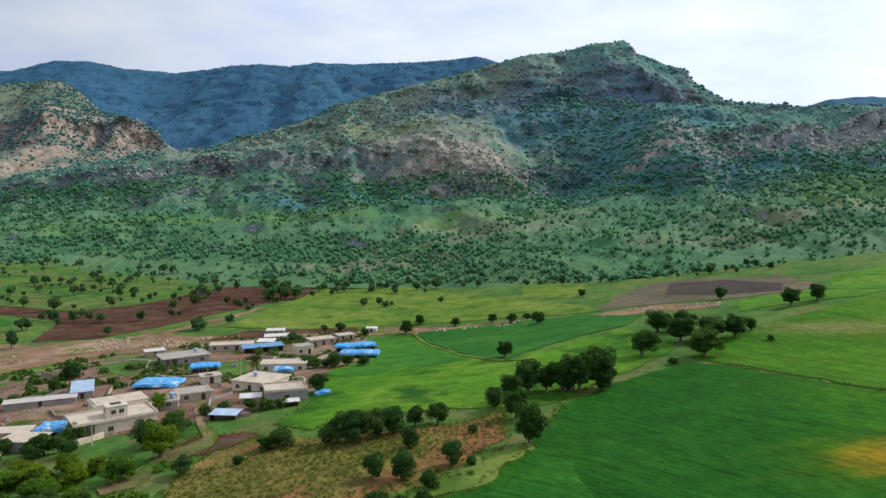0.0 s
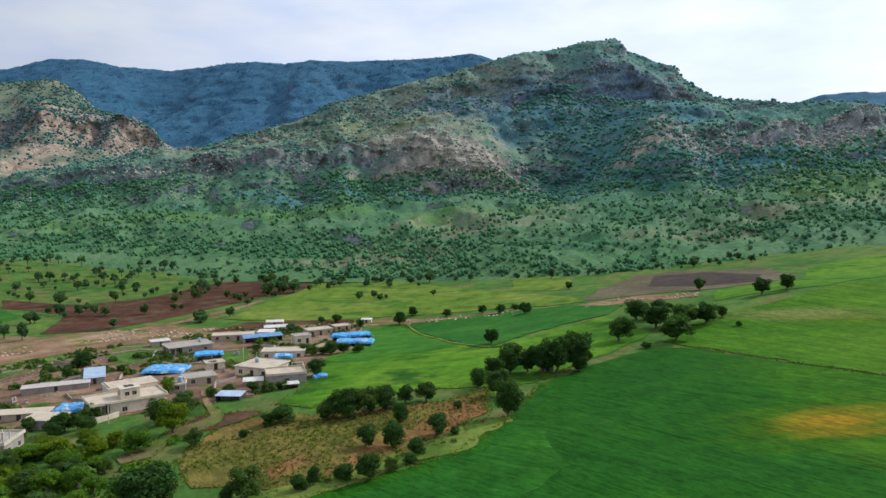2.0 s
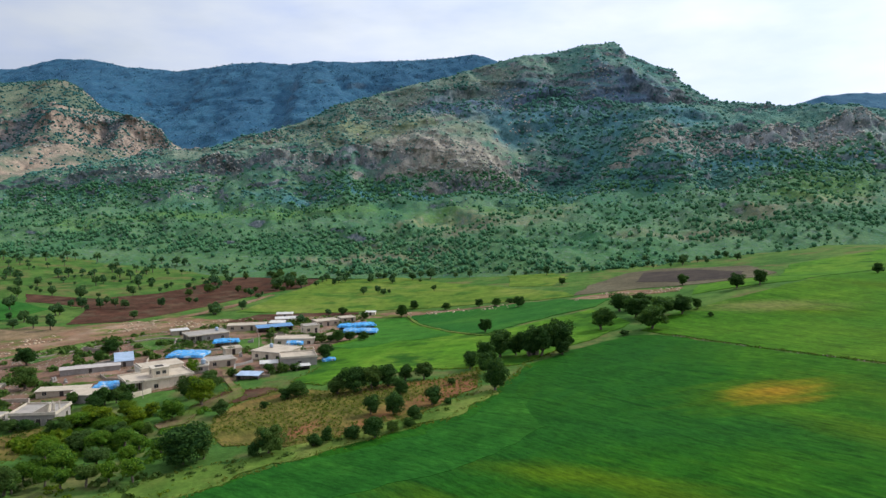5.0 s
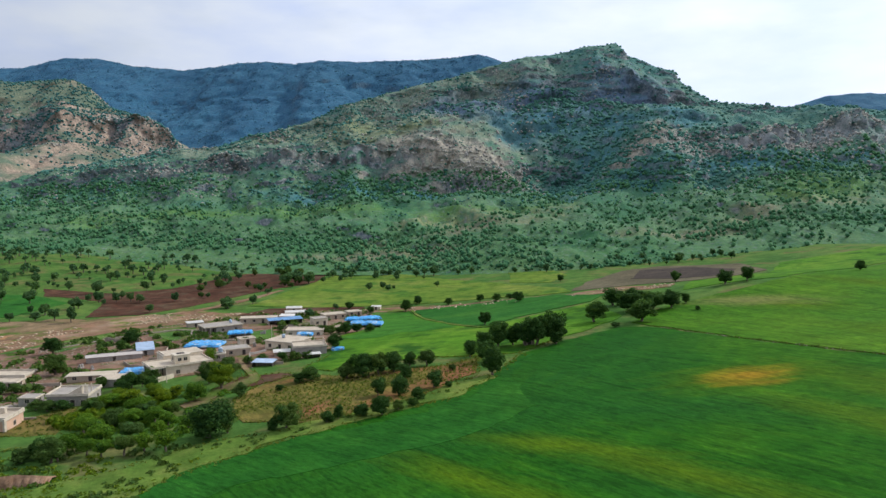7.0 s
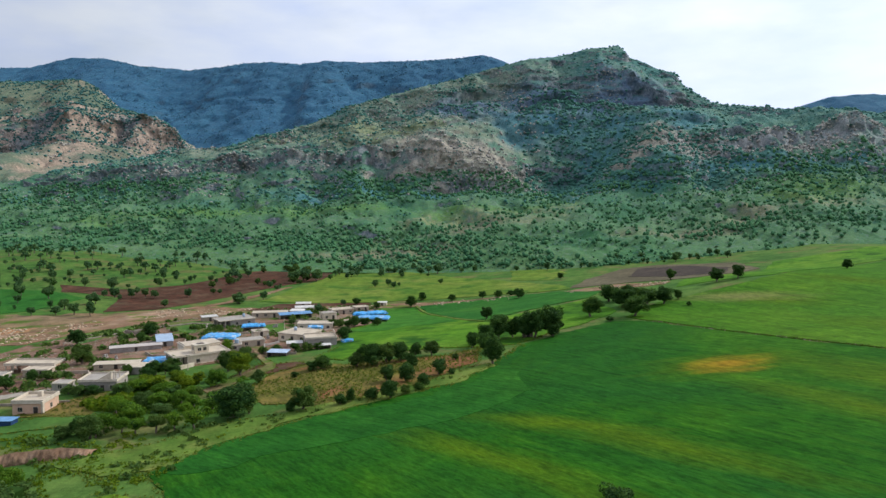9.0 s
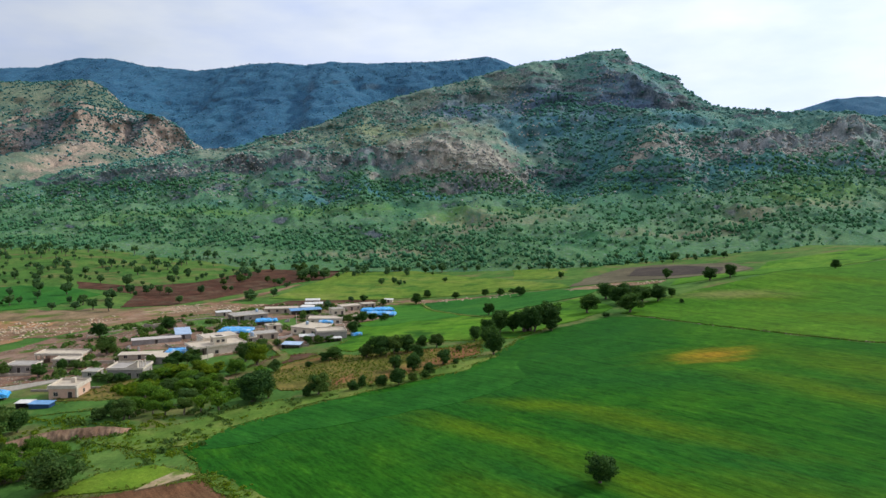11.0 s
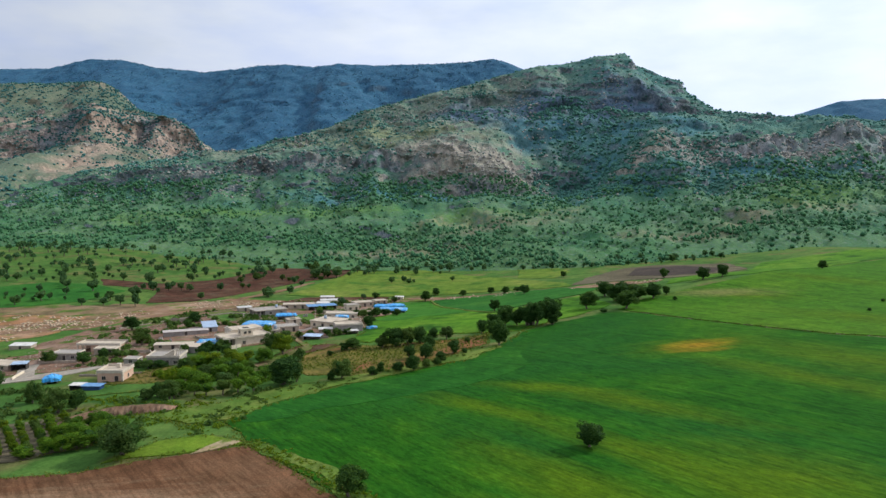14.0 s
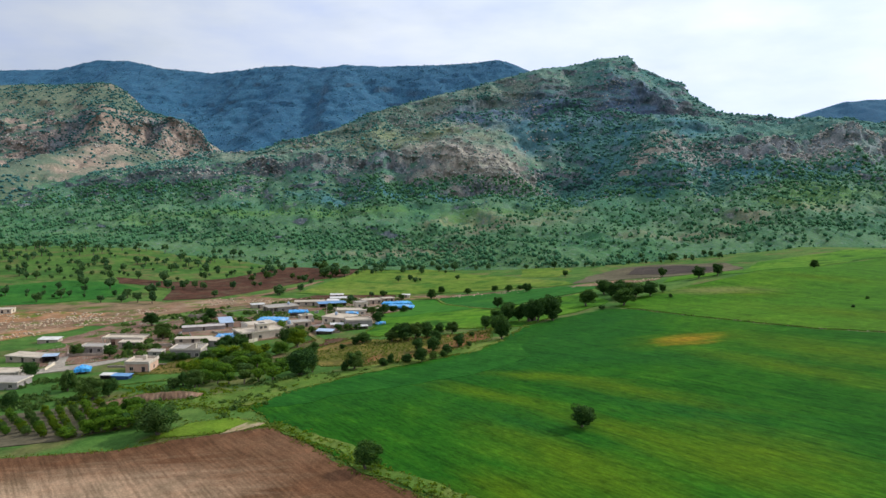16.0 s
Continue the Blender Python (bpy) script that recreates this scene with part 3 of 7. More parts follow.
build_hill("ridge_far", FAR_RIDGE, -2900, 900, 420, 40, M_FAR, 7.0, 91, "distant wooded mountain ridge tinted blue for haze", 0.0, "far")
build_hill("ridge_right", RIGHT_RIDGE, 900, 3200, 120, 30, M_FAR, 11.0, 133, "distant mountain ridge beyond the valley, tinted blue for haze")


# ---- fields ----
def inside(poly, x, y):
    """Whether points lie inside a polygon."""
    x, y = np.asarray(x, float), np.asarray(y, float)
    hit = np.zeros(x.shape, bool)
    for (x1, y1), (x2, y2) in zip(poly, (*poly[1:], poly[0])):
        if y1 != y2:
            hit ^= ((y1 > y) != (y2 > y)) & (x < (x2 - x1) * (y - y1) / (y2 - y1) + x1)
    return hit


def ragged(poly, step, wobble, seed):
    """The outline with stations every few metres, uneven as a field's edge is."""
    out = []
    for (x1, y1), (x2, y2) in zip(poly, (*poly[1:], poly[0])):
        n = max(1, int(math.hypot(x2 - x1, y2 - y1) / step))
        for k in range(n):
            x, y = x1 + (x2 - x1) * k / n, y1 + (y2 - y1) * k / n
            out.append((x + wobble * float(fbm(x, y, 9, 4, seed)), y + wobble * float(fbm(x, y, 9, 4, seed + 7))))
    return out


def build_field(name, poly, lift, mat, label, category="field", step=5.0, wobble=1.2, seed=0, verge=True):
    """A sheet of crop or soil over the ground, with a low edge all round."""
    bm = bmesh.new()
    rim = [bm.verts.new((x, y, 0)) for x, y in ragged(poly, 1.6 if abs(poly[0][0]) < 130 and poly[0][1] < 260 else 3.0, wobble, seed)]
    bm.faces.new(rim)
    xs, ys = [p[0] for p in poly], [p[1] for p in poly]
    for k, (lo, hi) in enumerate(((min(xs), max(xs)), (min(ys), max(ys)))):
        for c in np.arange(lo + step, hi, step):
            co, no = ((c, 0, 0), (1, 0, 0)) if k == 0 else ((0, c, 0), (0, 1, 0))
            bmesh.ops.bisect_plane(bm, geom=bm.verts[:] + bm.edges[:] + bm.faces[:], plane_co=co, plane_no=no)
    for f in bm.faces:
        if f.normal.z < 0:
            f.normal_flip()
    z = ground_z([v.co.x for v in bm.verts], [v.co.y for v in bm.verts])
    for v, h in zip(bm.verts, z):
        v.co.z = h + lift
    edge = [e for e in bm.edges if len(e.link_faces) == 1]
    low = bmesh.ops.extrude_edge_only(bm, edges=edge)["geom"]
    for v in low:
        if isinstance(v, bmesh.types.BMVert):
            v.co.z -= lift + 0.3
    bmesh.ops.triangulate(bm, faces=[f for f in bm.faces if len(f.verts) > 4])
    me = bpy.data.meshes.new(name)
    bm.to_mesh(me)
    bm.free()
    me.materials.append(mat)
    if verge:
        EDGES.append(poly)
    return tagged(new(name, me), label, category, kind="structure")


EDGES = []
YELLOW, ORANGE = (0.058, 0.110, 0.004), (0.27, 0.150, 0.012)
M_WHEAT = field_material("green_wheat", (0.0075, 0.058, 0.0050), (0.016, 0.084, 0.0050), (0.042, 0.122, 0.006), streak=0.5, turn=-54, broad=0.016, blots=(((0.0125, 0.074, 0.0085), ((30, 178, 46, 34, 60), (52, 212, 40, 26, 60), (0, 140, 60, 16, 35), (40, 150, 60, 12, -20), (50, 92, 44, 12, -50), (10, 95, 30, 10, -50))), (YELLOW, ((69, 167, 22, 12, 5), (52, 70, 24, 13, -50), (45, 63, 18, 8, -50), (20, 64, 30, 7, -52), (18, 75, 26, 5, -52), (31, 85, 26, 6, -52), (101, 136, 46, 12, -62), (82, 124, 36, 7, -60), (38, 115, 30, 6, -45), (6, 118, 28, 5, -45), (21, 132, 24, 5, -30), (7, 59, 16, 7, -50))), (ORANGE, ((70, 167, 11, 8, 5),))))
M_WHEAT_HIGH = field_material("yellowing_wheat", (0.026, 0.098, 0.0070), (0.042, 0.124, 0.0070), (0.072, 0.15, 0.0095), streak=0.5, turn=-66, broad=0.02, shift=30, blots=((YELLOW, ((130, 190, 30, 10, -60), (120, 250, 24, 10, -50), (160, 270, 30, 8, -60), (150, 160, 30, 10, -60))), ((0.16, 0.16, 0.05), ((112, 262, 26, 9, -30),))))
M_MID = field_material("blue_green_crop", (0.016, 0.086, 0.0140), (0.025, 0.108, 0.0165), (0.045, 0.135, 0.019), streak=0.3, turn=20, broad=0.03, shift=11)
M_LIGHT = field_material("light_meadow", (0.040, 0.128, 0.0100), (0.066, 0.165, 0.0125), (0.108, 0.190, 0.0200), streak=0.35, turn=10, patch=(0.025, 0.085, 0.0096), broad=0.03, shift=5, mottle=0.6)
M_PALE = field_material("pale_green_crop", (0.07, 0.14, 0.018), (0.11, 0.168, 0.024), (0.155, 0.185, 0.040), patch=(0.055, 0.125, 0.018), mottle=0.7, streak=0.3, turn=5, broad=0.03, shift=8)
M_PLOUGH = field_material("ploughed_earth", (0.094, 0.044, 0.022), (0.122, 0.060, 0.030), (0.155, 0.084, 0.045), broad=0.03, grain=2.2, shift=3, furrow=-54, blots=(((0.33, 0.225, 0.140), ((-66, 64, 30, 20, 0), (-84, 66, 22, 16, 0), (-70, 50, 40, 20, 0))),))
M_RED = field_material("red_plough", (0.052, 0.023, 0.015), (0.072, 0.033, 0.021), (0.102, 0.055, 0.034), patch=(0.090, 0.058, 0.036), mottle=0.7, streak=0.4, turn=8, broad=0.04, shift=14)
M_DARKSOIL = field_material("dark_ploughed_soil", (0.042, 0.034, 0.030), (0.058, 0.046, 0.038), (0.080, 0.062, 0.050), streak=0.4, turn=8, broad=0.05, shift=66)
M_BROWN = field_material("brown_fallow", (0.080, 0.068, 0.042), (0.106, 0.09, 0.056), (0.132, 0.115, 0.072), streak=0.4, turn=8, broad=0.04, shift=19)
M_TRACK = field_material("stony_track", (0.155, 0.090, 0.054), (0.215, 0.130, 0.080), (0.29, 0.205, 0.14), patch=(0.09, 0.12, 0.0240), broad=0.05, shift=22, mottle=0.7)
M_YARD = field_material("village_earth", (0.125, 0.070, 0.048), (0.185, 0.110, 0.076), (0.27, 0.185, 0.135), patch=(0.055, 0.10, 0.0150), broad=0.05, shift=26, mottle=0.8)
M_VINE = field_material("weedy_vineyard_soil", (0.078, 0.088, 0.016), (0.115, 0.102, 0.025), (0.165, 0.112, 0.038), streak=0.4, turn=-60, broad=0.05, grain=0.9, shift=33, mottle=0.7, blots=(((0.22, 0.090, 0.045), ((5, 196, 8, 14, 10), (3, 184, 9, 9, 30), (0, 186, 12, 5, 40), (-14, 172, 12, 4, 60), (-30, 168, 8, 4, 60), (-8, 200, 14, 3, 5), (-40, 200, 10, 2, 30))),))
M_DRY = field_material("dry_stony_slope", (0.22, 0.110, 0.055), (0.29, 0.155, 0.080), (0.33, 0.21, 0.13), patch=(0.09, 0.12, 0.0210), broad=0.05, shift=37, mottle=0.7)
M_BARE = field_material("tan_earth", (0.12, 0.088, 0.046), (0.17, 0.12, 0.064), (0.24, 0.165, 0.10), patch=(0.075, 0.12, 0.0210), broad=0.035, shift=47, mottle=0.7)
M_SAND = field_material("pale_sand", (0.22, 0.16, 0.085), (0.29, 0.215, 0.12), (0.35, 0.27, 0.16), patch=(0.12, 0.16, 0.03), broad=0.12, shift=49)
M_LANE = field_material("gravel_lane", (0.24, 0.20, 0.16), (0.30, 0.26, 0.21), (0.36, 0.31, 0.26), broad=0.08, shift=44)

VINEYARD = ((-51, 194), (-41, 206), (-30, 201), (-11, 203), (-1, 203), (11, 212), (9, 192), (-3, 176), (-11, 163), (-18, 160), (-30, 160), (-45, 163), (-53, 178))
TRACK = ((-260, 262), (-215, 285), (-181, 300), (-163, 334), (-125, 359), (-96, 348), (-62, 357), (-23, 363), (22, 358), (59, 344), (89, 353), (109, 339), (103, 320), (82, 332), (56, 332), (21, 346), (-23, 353), (-51, 355), (-90, 336), (-104, 328), (-139, 304), (-167, 271), (-215, 255), (-262, 245))
VILLAGE = ((-165, 268), (-141, 298), (-121, 320), (-97, 340), (-62, 354), (-38, 362), (-26, 319), (-38, 263), (-40, 232), (-58, 219), (-80, 213), (-100, 208), (-109, 196), (-118, 192), (-150, 180), (-170, 220))
ROCKY = ((-255, 290), (-236, 310), (-227, 313), (-186, 305), (-175, 276), (-178, 252), (-195, 239), (-250, 230))
RED_FIELD = ((-174, 349), (-149, 352), (-133, 373), (-121, 401), (-107, 434), (-83, 472), (-83, 519), (-101, 531), (-131, 533), (-150, 497), (-169, 446), (-197, 428), (-245, 442), (-232, 417), (-204, 408), (-187, 400))
NEAR_PLOUGH = ((-180, 88), (-100, 92), (-88, 92), (-77, 92), (-65, 97), (-54, 100), (-44, 102), (-30, 84), (-20, 72), (-8, 60), (6, 44), (30, 16), (-180, 16))
build_field("village_yard", VILLAGE, 0.12, M_YARD, "trodden brown earth yards between the village houses", "bare earth", seed=1, wobble=3)
build_field("stony_track", TRACK, 0.16, M_TRACK, "stony pale dirt track along a dry stream bed", "dirt track", seed=2, wobble=3)
build_field("stony_slope", ROCKY, 0.14, M_DRY, "dry orange slope strewn with pale stones", "bare slope", seed=3, wobble=4)
build_field("bare_slope", ((-330, 312), (-270, 326), (-216, 345), (-197, 339), (-187, 346), (-168, 338), (-150, 352), (-132, 350), (-125, 340), (-160, 300), (-190, 270), (-260, 250)), 0.1, M_BARE, "trodden tan earth with sparse grass", "bare slope", seed=34, wobble=5)
build_field("wheat_field", ((-43, 102), (-55, 119), (-49, 130), (-36, 144), (-21, 155), (1, 167), (12, 184), (24, 213), (41, 229), (60, 241), (67.9, 237), (79, 215.6), (89, 197.4), (99.8, 180.8), (108.8, 167.4), (119, 157), (142, 136), (231, 60), (260, 16), (32, 16), (8, 44), (-6, 60), (-18, 72), (-28, 84)), 0.2, M_WHEAT, "dark green wheat field with drill lines", seed=4)
build_field("wheat_field", ((65, 247), (69.8, 238), (80.7, 216.5), (90.7, 198.3), (101.2, 182), (110.3, 168.8), (120.2, 158.6), (143.4, 137.4), (232.4, 61.2), (262, 18), (300, 60), (300, 330), (237, 350), (201, 334), (163, 306), (139, 292), (111, 280), (88, 272), (75, 262)), 0.22, M_WHEAT_HIGH, "yellowing green wheat field on a slope", seed=5)
M_WHEAT_BLUE = field_material("blue_green_wheat", (0.009, 0.066, 0.0085), (0.015, 0.085, 0.0095), (0.026, 0.108, 0.011), streak=0.45, turn=-40, broad=0.03, shift=71)
build_field("wheat_field", ((-57.0, 124.5), (-52, 119), (-46.6, 117.4), (-34.3, 123.9), (-16.2, 132.5), (2.1, 137.1), (13.6, 148.2), (20, 156), (19, 168), (17.5, 182), (23, 204), (26, 212), (24.5, 211), (15, 185), (4, 166), (-2.7, 157.9), (-27.5, 149.1), (-47.8, 134.2)), 0.26, M_WHEAT_BLUE, "blue-green strip of denser wheat", seed=41, wobble=2.0, verge=False)
build_field("sandy_patch", ((-54.4, 98.0), (-52.8, 101.7), (-50.3, 105.5), (-46.5, 104.3), (-47.4, 102.0), (-50.7, 99.6)), 0.34, M_SAND, "pale sandy patch at the plough corner", "bare earth", seed=42, wobble=0.9, verge=False)
build_field("meadow", ((100, 300), (139, 296), (163, 310), (201, 338), (237, 354), (300, 340), (300, 440), (190, 400), (160, 352), (120, 345)), 0.2, M_LIGHT, "light green meadow behind the wheat slope", seed=6)
build_field("ploughed_field", NEAR_PLOUGH, 0.12, M_PLOUGH, "freshly ploughed brown field with shallow furrows", seed=7, wobble=0.8)
M_STRIP = field_material("bright_strip_grass", (0.075, 0.145, 0.012), (0.110, 0.178, 0.017), (0.150, 0.198, 0.026), broad=0.08, shift=58, mottle=0.6)
build_field("grass_strip", ((-72, 97), (-66, 108), (-57, 111), (-49, 107), (-44, 103), (-54, 101)), 0.2, M_STRIP, "bright grass strip beside the ploughed field", seed=8)
build_field("crop_field", ((-14, 354), (-4, 314), (5, 281), (15, 266), (35, 290), (63, 306), (74, 326), (56, 345), (31, 352), (5, 355)), 0.3, M_MID, "blue-green young crop in a hollow", seed=9)
build_field("meadow", ((-30, 345), (-16, 354), (-6, 312), (4, 279), (14, 263), (36, 285), (60, 300), (66, 262), (50, 243), (38, 232), (22, 214), (11, 214), (-4, 216), (-9, 215), (-26, 215), (-32, 207), (-41, 213), (-36, 232), (-37, 252), (-37, 269), (-24, 288)), 0.22, M_LIGHT, "light green meadow sloping to the village", seed=10)
build_field("vineyard", VINEYARD, 0.15, M_VINE, "weedy neglected vineyard on reddish soil", seed=11)
build_field("ploughed_field", RED_FIELD, 0.16, M_RED, "dark red ploughed field dotted with trees", seed=12)
build_field("crop_field", ((-100, 371), (-93, 418), (-76, 505), (-57, 509), (-24, 499), (27, 428), (63, 372), (64, 352), (49, 353), (23, 366), (-24, 372), (-64, 366)), 0.24, M_PALE, "pale green crop field under the hill", seed=13)
build_field("crop_field", ((40, 418), (46, 485), (74, 478), (78, 440), (62, 405)), 0.2, M_PALE, "small pale green crop patch under the hill", seed=14)
build_field("fallow_field", ((64, 356), (79, 389), (111, 440), (136, 450), (175, 420), (168, 370), (152, 358), (124, 348), (98, 356)), 0.2, M_BROWN, "brown fallow field below the hill", seed=15)
build_field("ploughed_field", ((103, 387), (120, 434), (146, 428), (160, 390), (146, 363), (120, 366)), 0.3, M_DARKSOIL, "dark ploughed patch in fallow land", seed=16)
build_field("ploughed_field", ((-98, 340), (-88, 362), (-64, 366), (-40, 367), (-40, 361), (-62, 355), (-81, 342)), 0.24, M_RED, "narrow red ploughed strip beside the track", seed=17)
build_field("crop_field", ((-330, 380), (-295, 391), (-269, 420), (-242, 421), (-207, 395), (-213, 355), (-239, 335), (-275, 330), (-330, 330)), 0.2, M_MID, "green crop field dotted with oaks", seed=18)
build_field("garden_plot", ((-62, 196), (-58, 208), (-46, 209), (-42, 206), (-51, 196)), 0.18, M_RED, "small dug red garden plot", "garden plot", seed=20)
build_field("garden_plot", ((-108, 150), (-112, 158), (-92, 168), (-80, 164), (-84, 156)), 0.18, M_GRASS, "green garden plot below the houses", "garden plot", seed=21)

build_field("garden_plot", ((-125, 310), (-107, 311), (-95, 290), (-103, 278), (-119, 291)), 0.22, M_GRASS, "walled green plot between houses", "garden plot", seed=22)
build_field("garden_plot", ((-150, 272), (-141, 304), (-134, 297), (-142, 265)), 0.24, M_GRASS, "narrow green plot beside the track", "garden plot", seed=23)
build_field("garden_plot", ((-79, 293), (-70, 298), (-62, 270), (-73, 275)), 0.22, M_GRASS, "weedy green yard between houses", "garden plot", seed=24)
build_field("garden_plot", ((-195, 222), (-173, 226), (-166, 232), (-157, 217), (-174, 204), (-200, 205)), 0.22, M_GRASS, "green plot at the village end", "garden plot", seed=25)
build_field("garden_plot", ((-125, 97), (-121, 124), (-100, 131), (-84, 122), (-80, 108), (-92, 101)), 0.2, M_BROWN, "dug brown soil under young trees", "garden plot", seed=26)
PLOT = ((-107, 166), (-87, 162.5), (-90, 176), (-94, 186.5), (-101, 180))
build_field("garden_plot", PLOT, 0.2, M_VINE, "weedy dug garden below grey houses", "garden plot", seed=29)
M_DAMP = field_material("damp_meadow", (0.025, 0.108, 0.0140), (0.040, 0.136, 0.0165), (0.062, 0.158, 0.020), streak=0.35, turn=10, broad=0.03, shift=15, mottle=0.5)
build_field("meadow", ((-37, 264), (-30, 257), (-22, 258), (-15, 266), (-6, 265), (5, 269), (2, 281), (-7, 312), (-17, 351), (-29, 343), (-25, 288)), 0.28, M_DAMP, "deeper green damp meadow beside the village", seed=43, wobble=2.0, verge=False)
build_field("lane", ((-152, 172), (-144, 177), (-136, 182), (-121, 191), (-106, 197), (-104, 194), (-119, 187), (-130, 177), (-139, 171), (-150, 166)), 0.2, M_LANE, "pale gravel village lane", "lane", seed=27, wobble=0.6)
build_field("lane", ((-149, 195), (-145, 199), (-136, 180), (-141, 178)), 0.26, M_LANE, "pale gravel driveway to a house", "lane", seed=28, wobble=0.6)

M_VERGE = field_material("dry_yellow_grass", (0.055, 0.118, 0.018), (0.092, 0.148, 0.026), (0.155, 0.178, 0.042), broad=0.08, shift=52, mottle=0.7)
build_field("grass_verge", ((-46, 103.5), (-43, 104.5), (-26, 86), (-16, 74), (-4, 62), (12, 44), (34, 18), (30, 18), (7.5, 44), (-6.5, 60), (-18.5, 72), (-28.5, 84)), 0.3, M_VERGE, "rank grass verge between plough and wheat", "grass verge", seed=30, wobble=2.4, step=3)
build_field("grass_verge", ((-75, 128), (-60, 138), (-48, 150), (-36, 154), (-20, 162), (-2, 173), (10, 188), (13, 185), (2, 168), (-20, 156), (-36, 145), (-48, 132), (-56, 120), (-64, 118)), 0.28, M_VERGE, "dry yellow grass along the wheat edge", "grass verge", seed=31, wobble=2.6, step=3)
build_field("footpath", ((-15.5, 354), (-6, 314), (2.5, 281), (13, 264.5), (24, 262), (24, 263.2), (13.9, 266), (3.7, 281.6), (-4.7, 314.5), (-14.4, 354.5)), 0.42, M_VERGE, "pale trodden footpath between crops", "path", seed=32, wobble=0.5, step=4)
build_field("footpath", ((-136, 350), (-121, 372), (-106, 405), (-99, 432), (-95.5, 431), (-102, 403), (-116, 369), (-130, 349)), 0.34, M_TRACK, "dirt path climbing beside a ploughed field", "path", seed=33, wobble=0.8, step=4)
build_field("footpath", ((-66.0, 233.3), (-64.3, 232.9), (-57.5, 216.0), (-52.6, 207.4), (-51.4, 201.5), (-54.4, 195.6), (-58.4, 191.6), (-58.7, 181.0), (-63.3, 178.0), (-65.5, 181.5), (-62.7, 187.6), (-61.4, 196.2), (-57.9, 201.8), (-55.5, 207.0), (-59.7, 216.5)), 0.32, M_BARE, "worn dirt path from the houses past the gardens", "path", seed=40, wobble=0.7, step=4)


# ---- trees ----
def leaf_material(name, dark, mid, bright, thin=True):
    m, nt, bs, ln = material(name)
    info = nt.nodes.new("ShaderNodeObjectInfo")
    geo = nt.nodes.new("ShaderNodeNewGeometry")
    col = ramp(nt, geo.outputs["Random Per Island"], ((0.0, dark), (0.5, mid), (1.0, bright)))
    tint = ramp(nt, info.outputs["Random"], ((0.0, (0.75, 0.8, 0.8)), (0.5, (1, 1, 1)), (1.0, (1.25, 1.15, 0.95))))
    col = blend(nt, 1.0, col, tint, "MULTIPLY")
    ln(col, bs.inputs["Base Color"])
    bs.inputs["Roughness"].default_value = 0.8
    bs.inputs["Specular IOR Level"].default_value = 0.08
    if not thin:
        return m
    # light comes through single leaves, yellower than it is thrown back
    through_leaf = nt.nodes.new("ShaderNodeBsdfTranslucent")
    ln(blend(nt, 1.0, col, (1.5, 1.35, 0.8), "MULTIPLY"), through_leaf.inputs["Color"])
    mix = nt.nodes.new("ShaderNodeMixShader")
    mix.inputs[0].default_value = 0.36
    ln(bs.outputs[0], mix.inputs[1])
    ln(through_leaf.outputs[0], mix.inputs[2])
    ln(mix.outputs[0], nt.nodes["Material Output"].inputs["Surface"])
    return m


M_OAK = leaf_material("oak_leaves", (0.017, 0.052, 0.0130), (0.034, 0.086, 0.0200), (0.068, 0.134, 0.0280))
M_OLIVE = leaf_material("grey_green_leaves", (0.036, 0.082, 0.018), (0.060, 0.116, 0.026), (0.095, 0.150, 0.038))
M_LUSH = leaf_material("lush_leaves", (0.038, 0.106, 0.011), (0.070, 0.160, 0.014), (0.130, 0.215, 0.024))
M_SUNLEAF = leaf_material("yellow_green_leaves", (0.06, 0.12, 0.006), (0.10, 0.165, 0.008), (0.16, 0.21, 0.02))
# slope oaks: leaf colour lifted and blued to stand for haze
M_LOWWOODS = leaf_material("hazy_slope_leaves", (0.027, 0.096, 0.054), (0.042, 0.128, 0.066), (0.062, 0.158, 0.078), False)
M_GRAZED = leaf_material("pasture_oak_leaves", (0.038, 0.098, 0.040), (0.064, 0.138, 0.052), (0.100, 0.178, 0.064))
# darkened leaf colour: the shade inside a crown is painted in
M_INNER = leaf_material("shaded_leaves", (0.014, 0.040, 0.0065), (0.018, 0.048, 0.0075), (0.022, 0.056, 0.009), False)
# hill oaks: paler, bluer leaf colour with the haze painted in
M_WOODS = leaf_material("hazy_hillside_leaves", (0.036, 0.118, 0.114), (0.052, 0.150, 0.138), (0.070, 0.180, 0.156), False)
# ridge trees carry the same haze blue in their leaf colour
M_FARWOODS = leaf_material("hazy_ridge_leaves", (0.042, 0.118, 0.170), (0.050, 0.135, 0.188), (0.062, 0.155, 0.205), False)
M_BARK, nt_bark, bs_bark, ln_bark = material("bark")
ln_bark(ramp(nt_bark, noise_at(nt_bark, 6, 5, 0.7, stretch=(1, 1, 4)), ((0.3, (0.05, 0.038, 0.028)), (0.7, (0.16, 0.125, 0.095)))), bs_bark.inputs["Base Color"])
bs_bark.inputs["Roughness"].default_value = 0.95


def part(name, bm, mat, parent, label=""):
    me = bpy.data.meshes.new(name)
    bm.to_mesh(me)
    bm.free()
    me.materials.append(mat)
    ob = new(name, me)
    ob.parent = parent
    if label:
        tagged(ob, label)
    return ob


def arrays_mesh(name, verts, tris, mat):
    me = bpy.data.meshes.new(name)
    me.vertices.add(len(verts))
    me.vertices.foreach_set("co", np.asarray(verts, float).ravel())
    n = tris.shape[1]
    me.loops.add(tris.size)
    me.loops.foreach_set("vertex_index", tris.ravel())
    me.polygons.add(len(tris))
    me.polygons.foreach_set("loop_start", np.arange(0, tris.size, n))
    me.materials.append(mat)
    me.update(calc_edges=True)
    return me


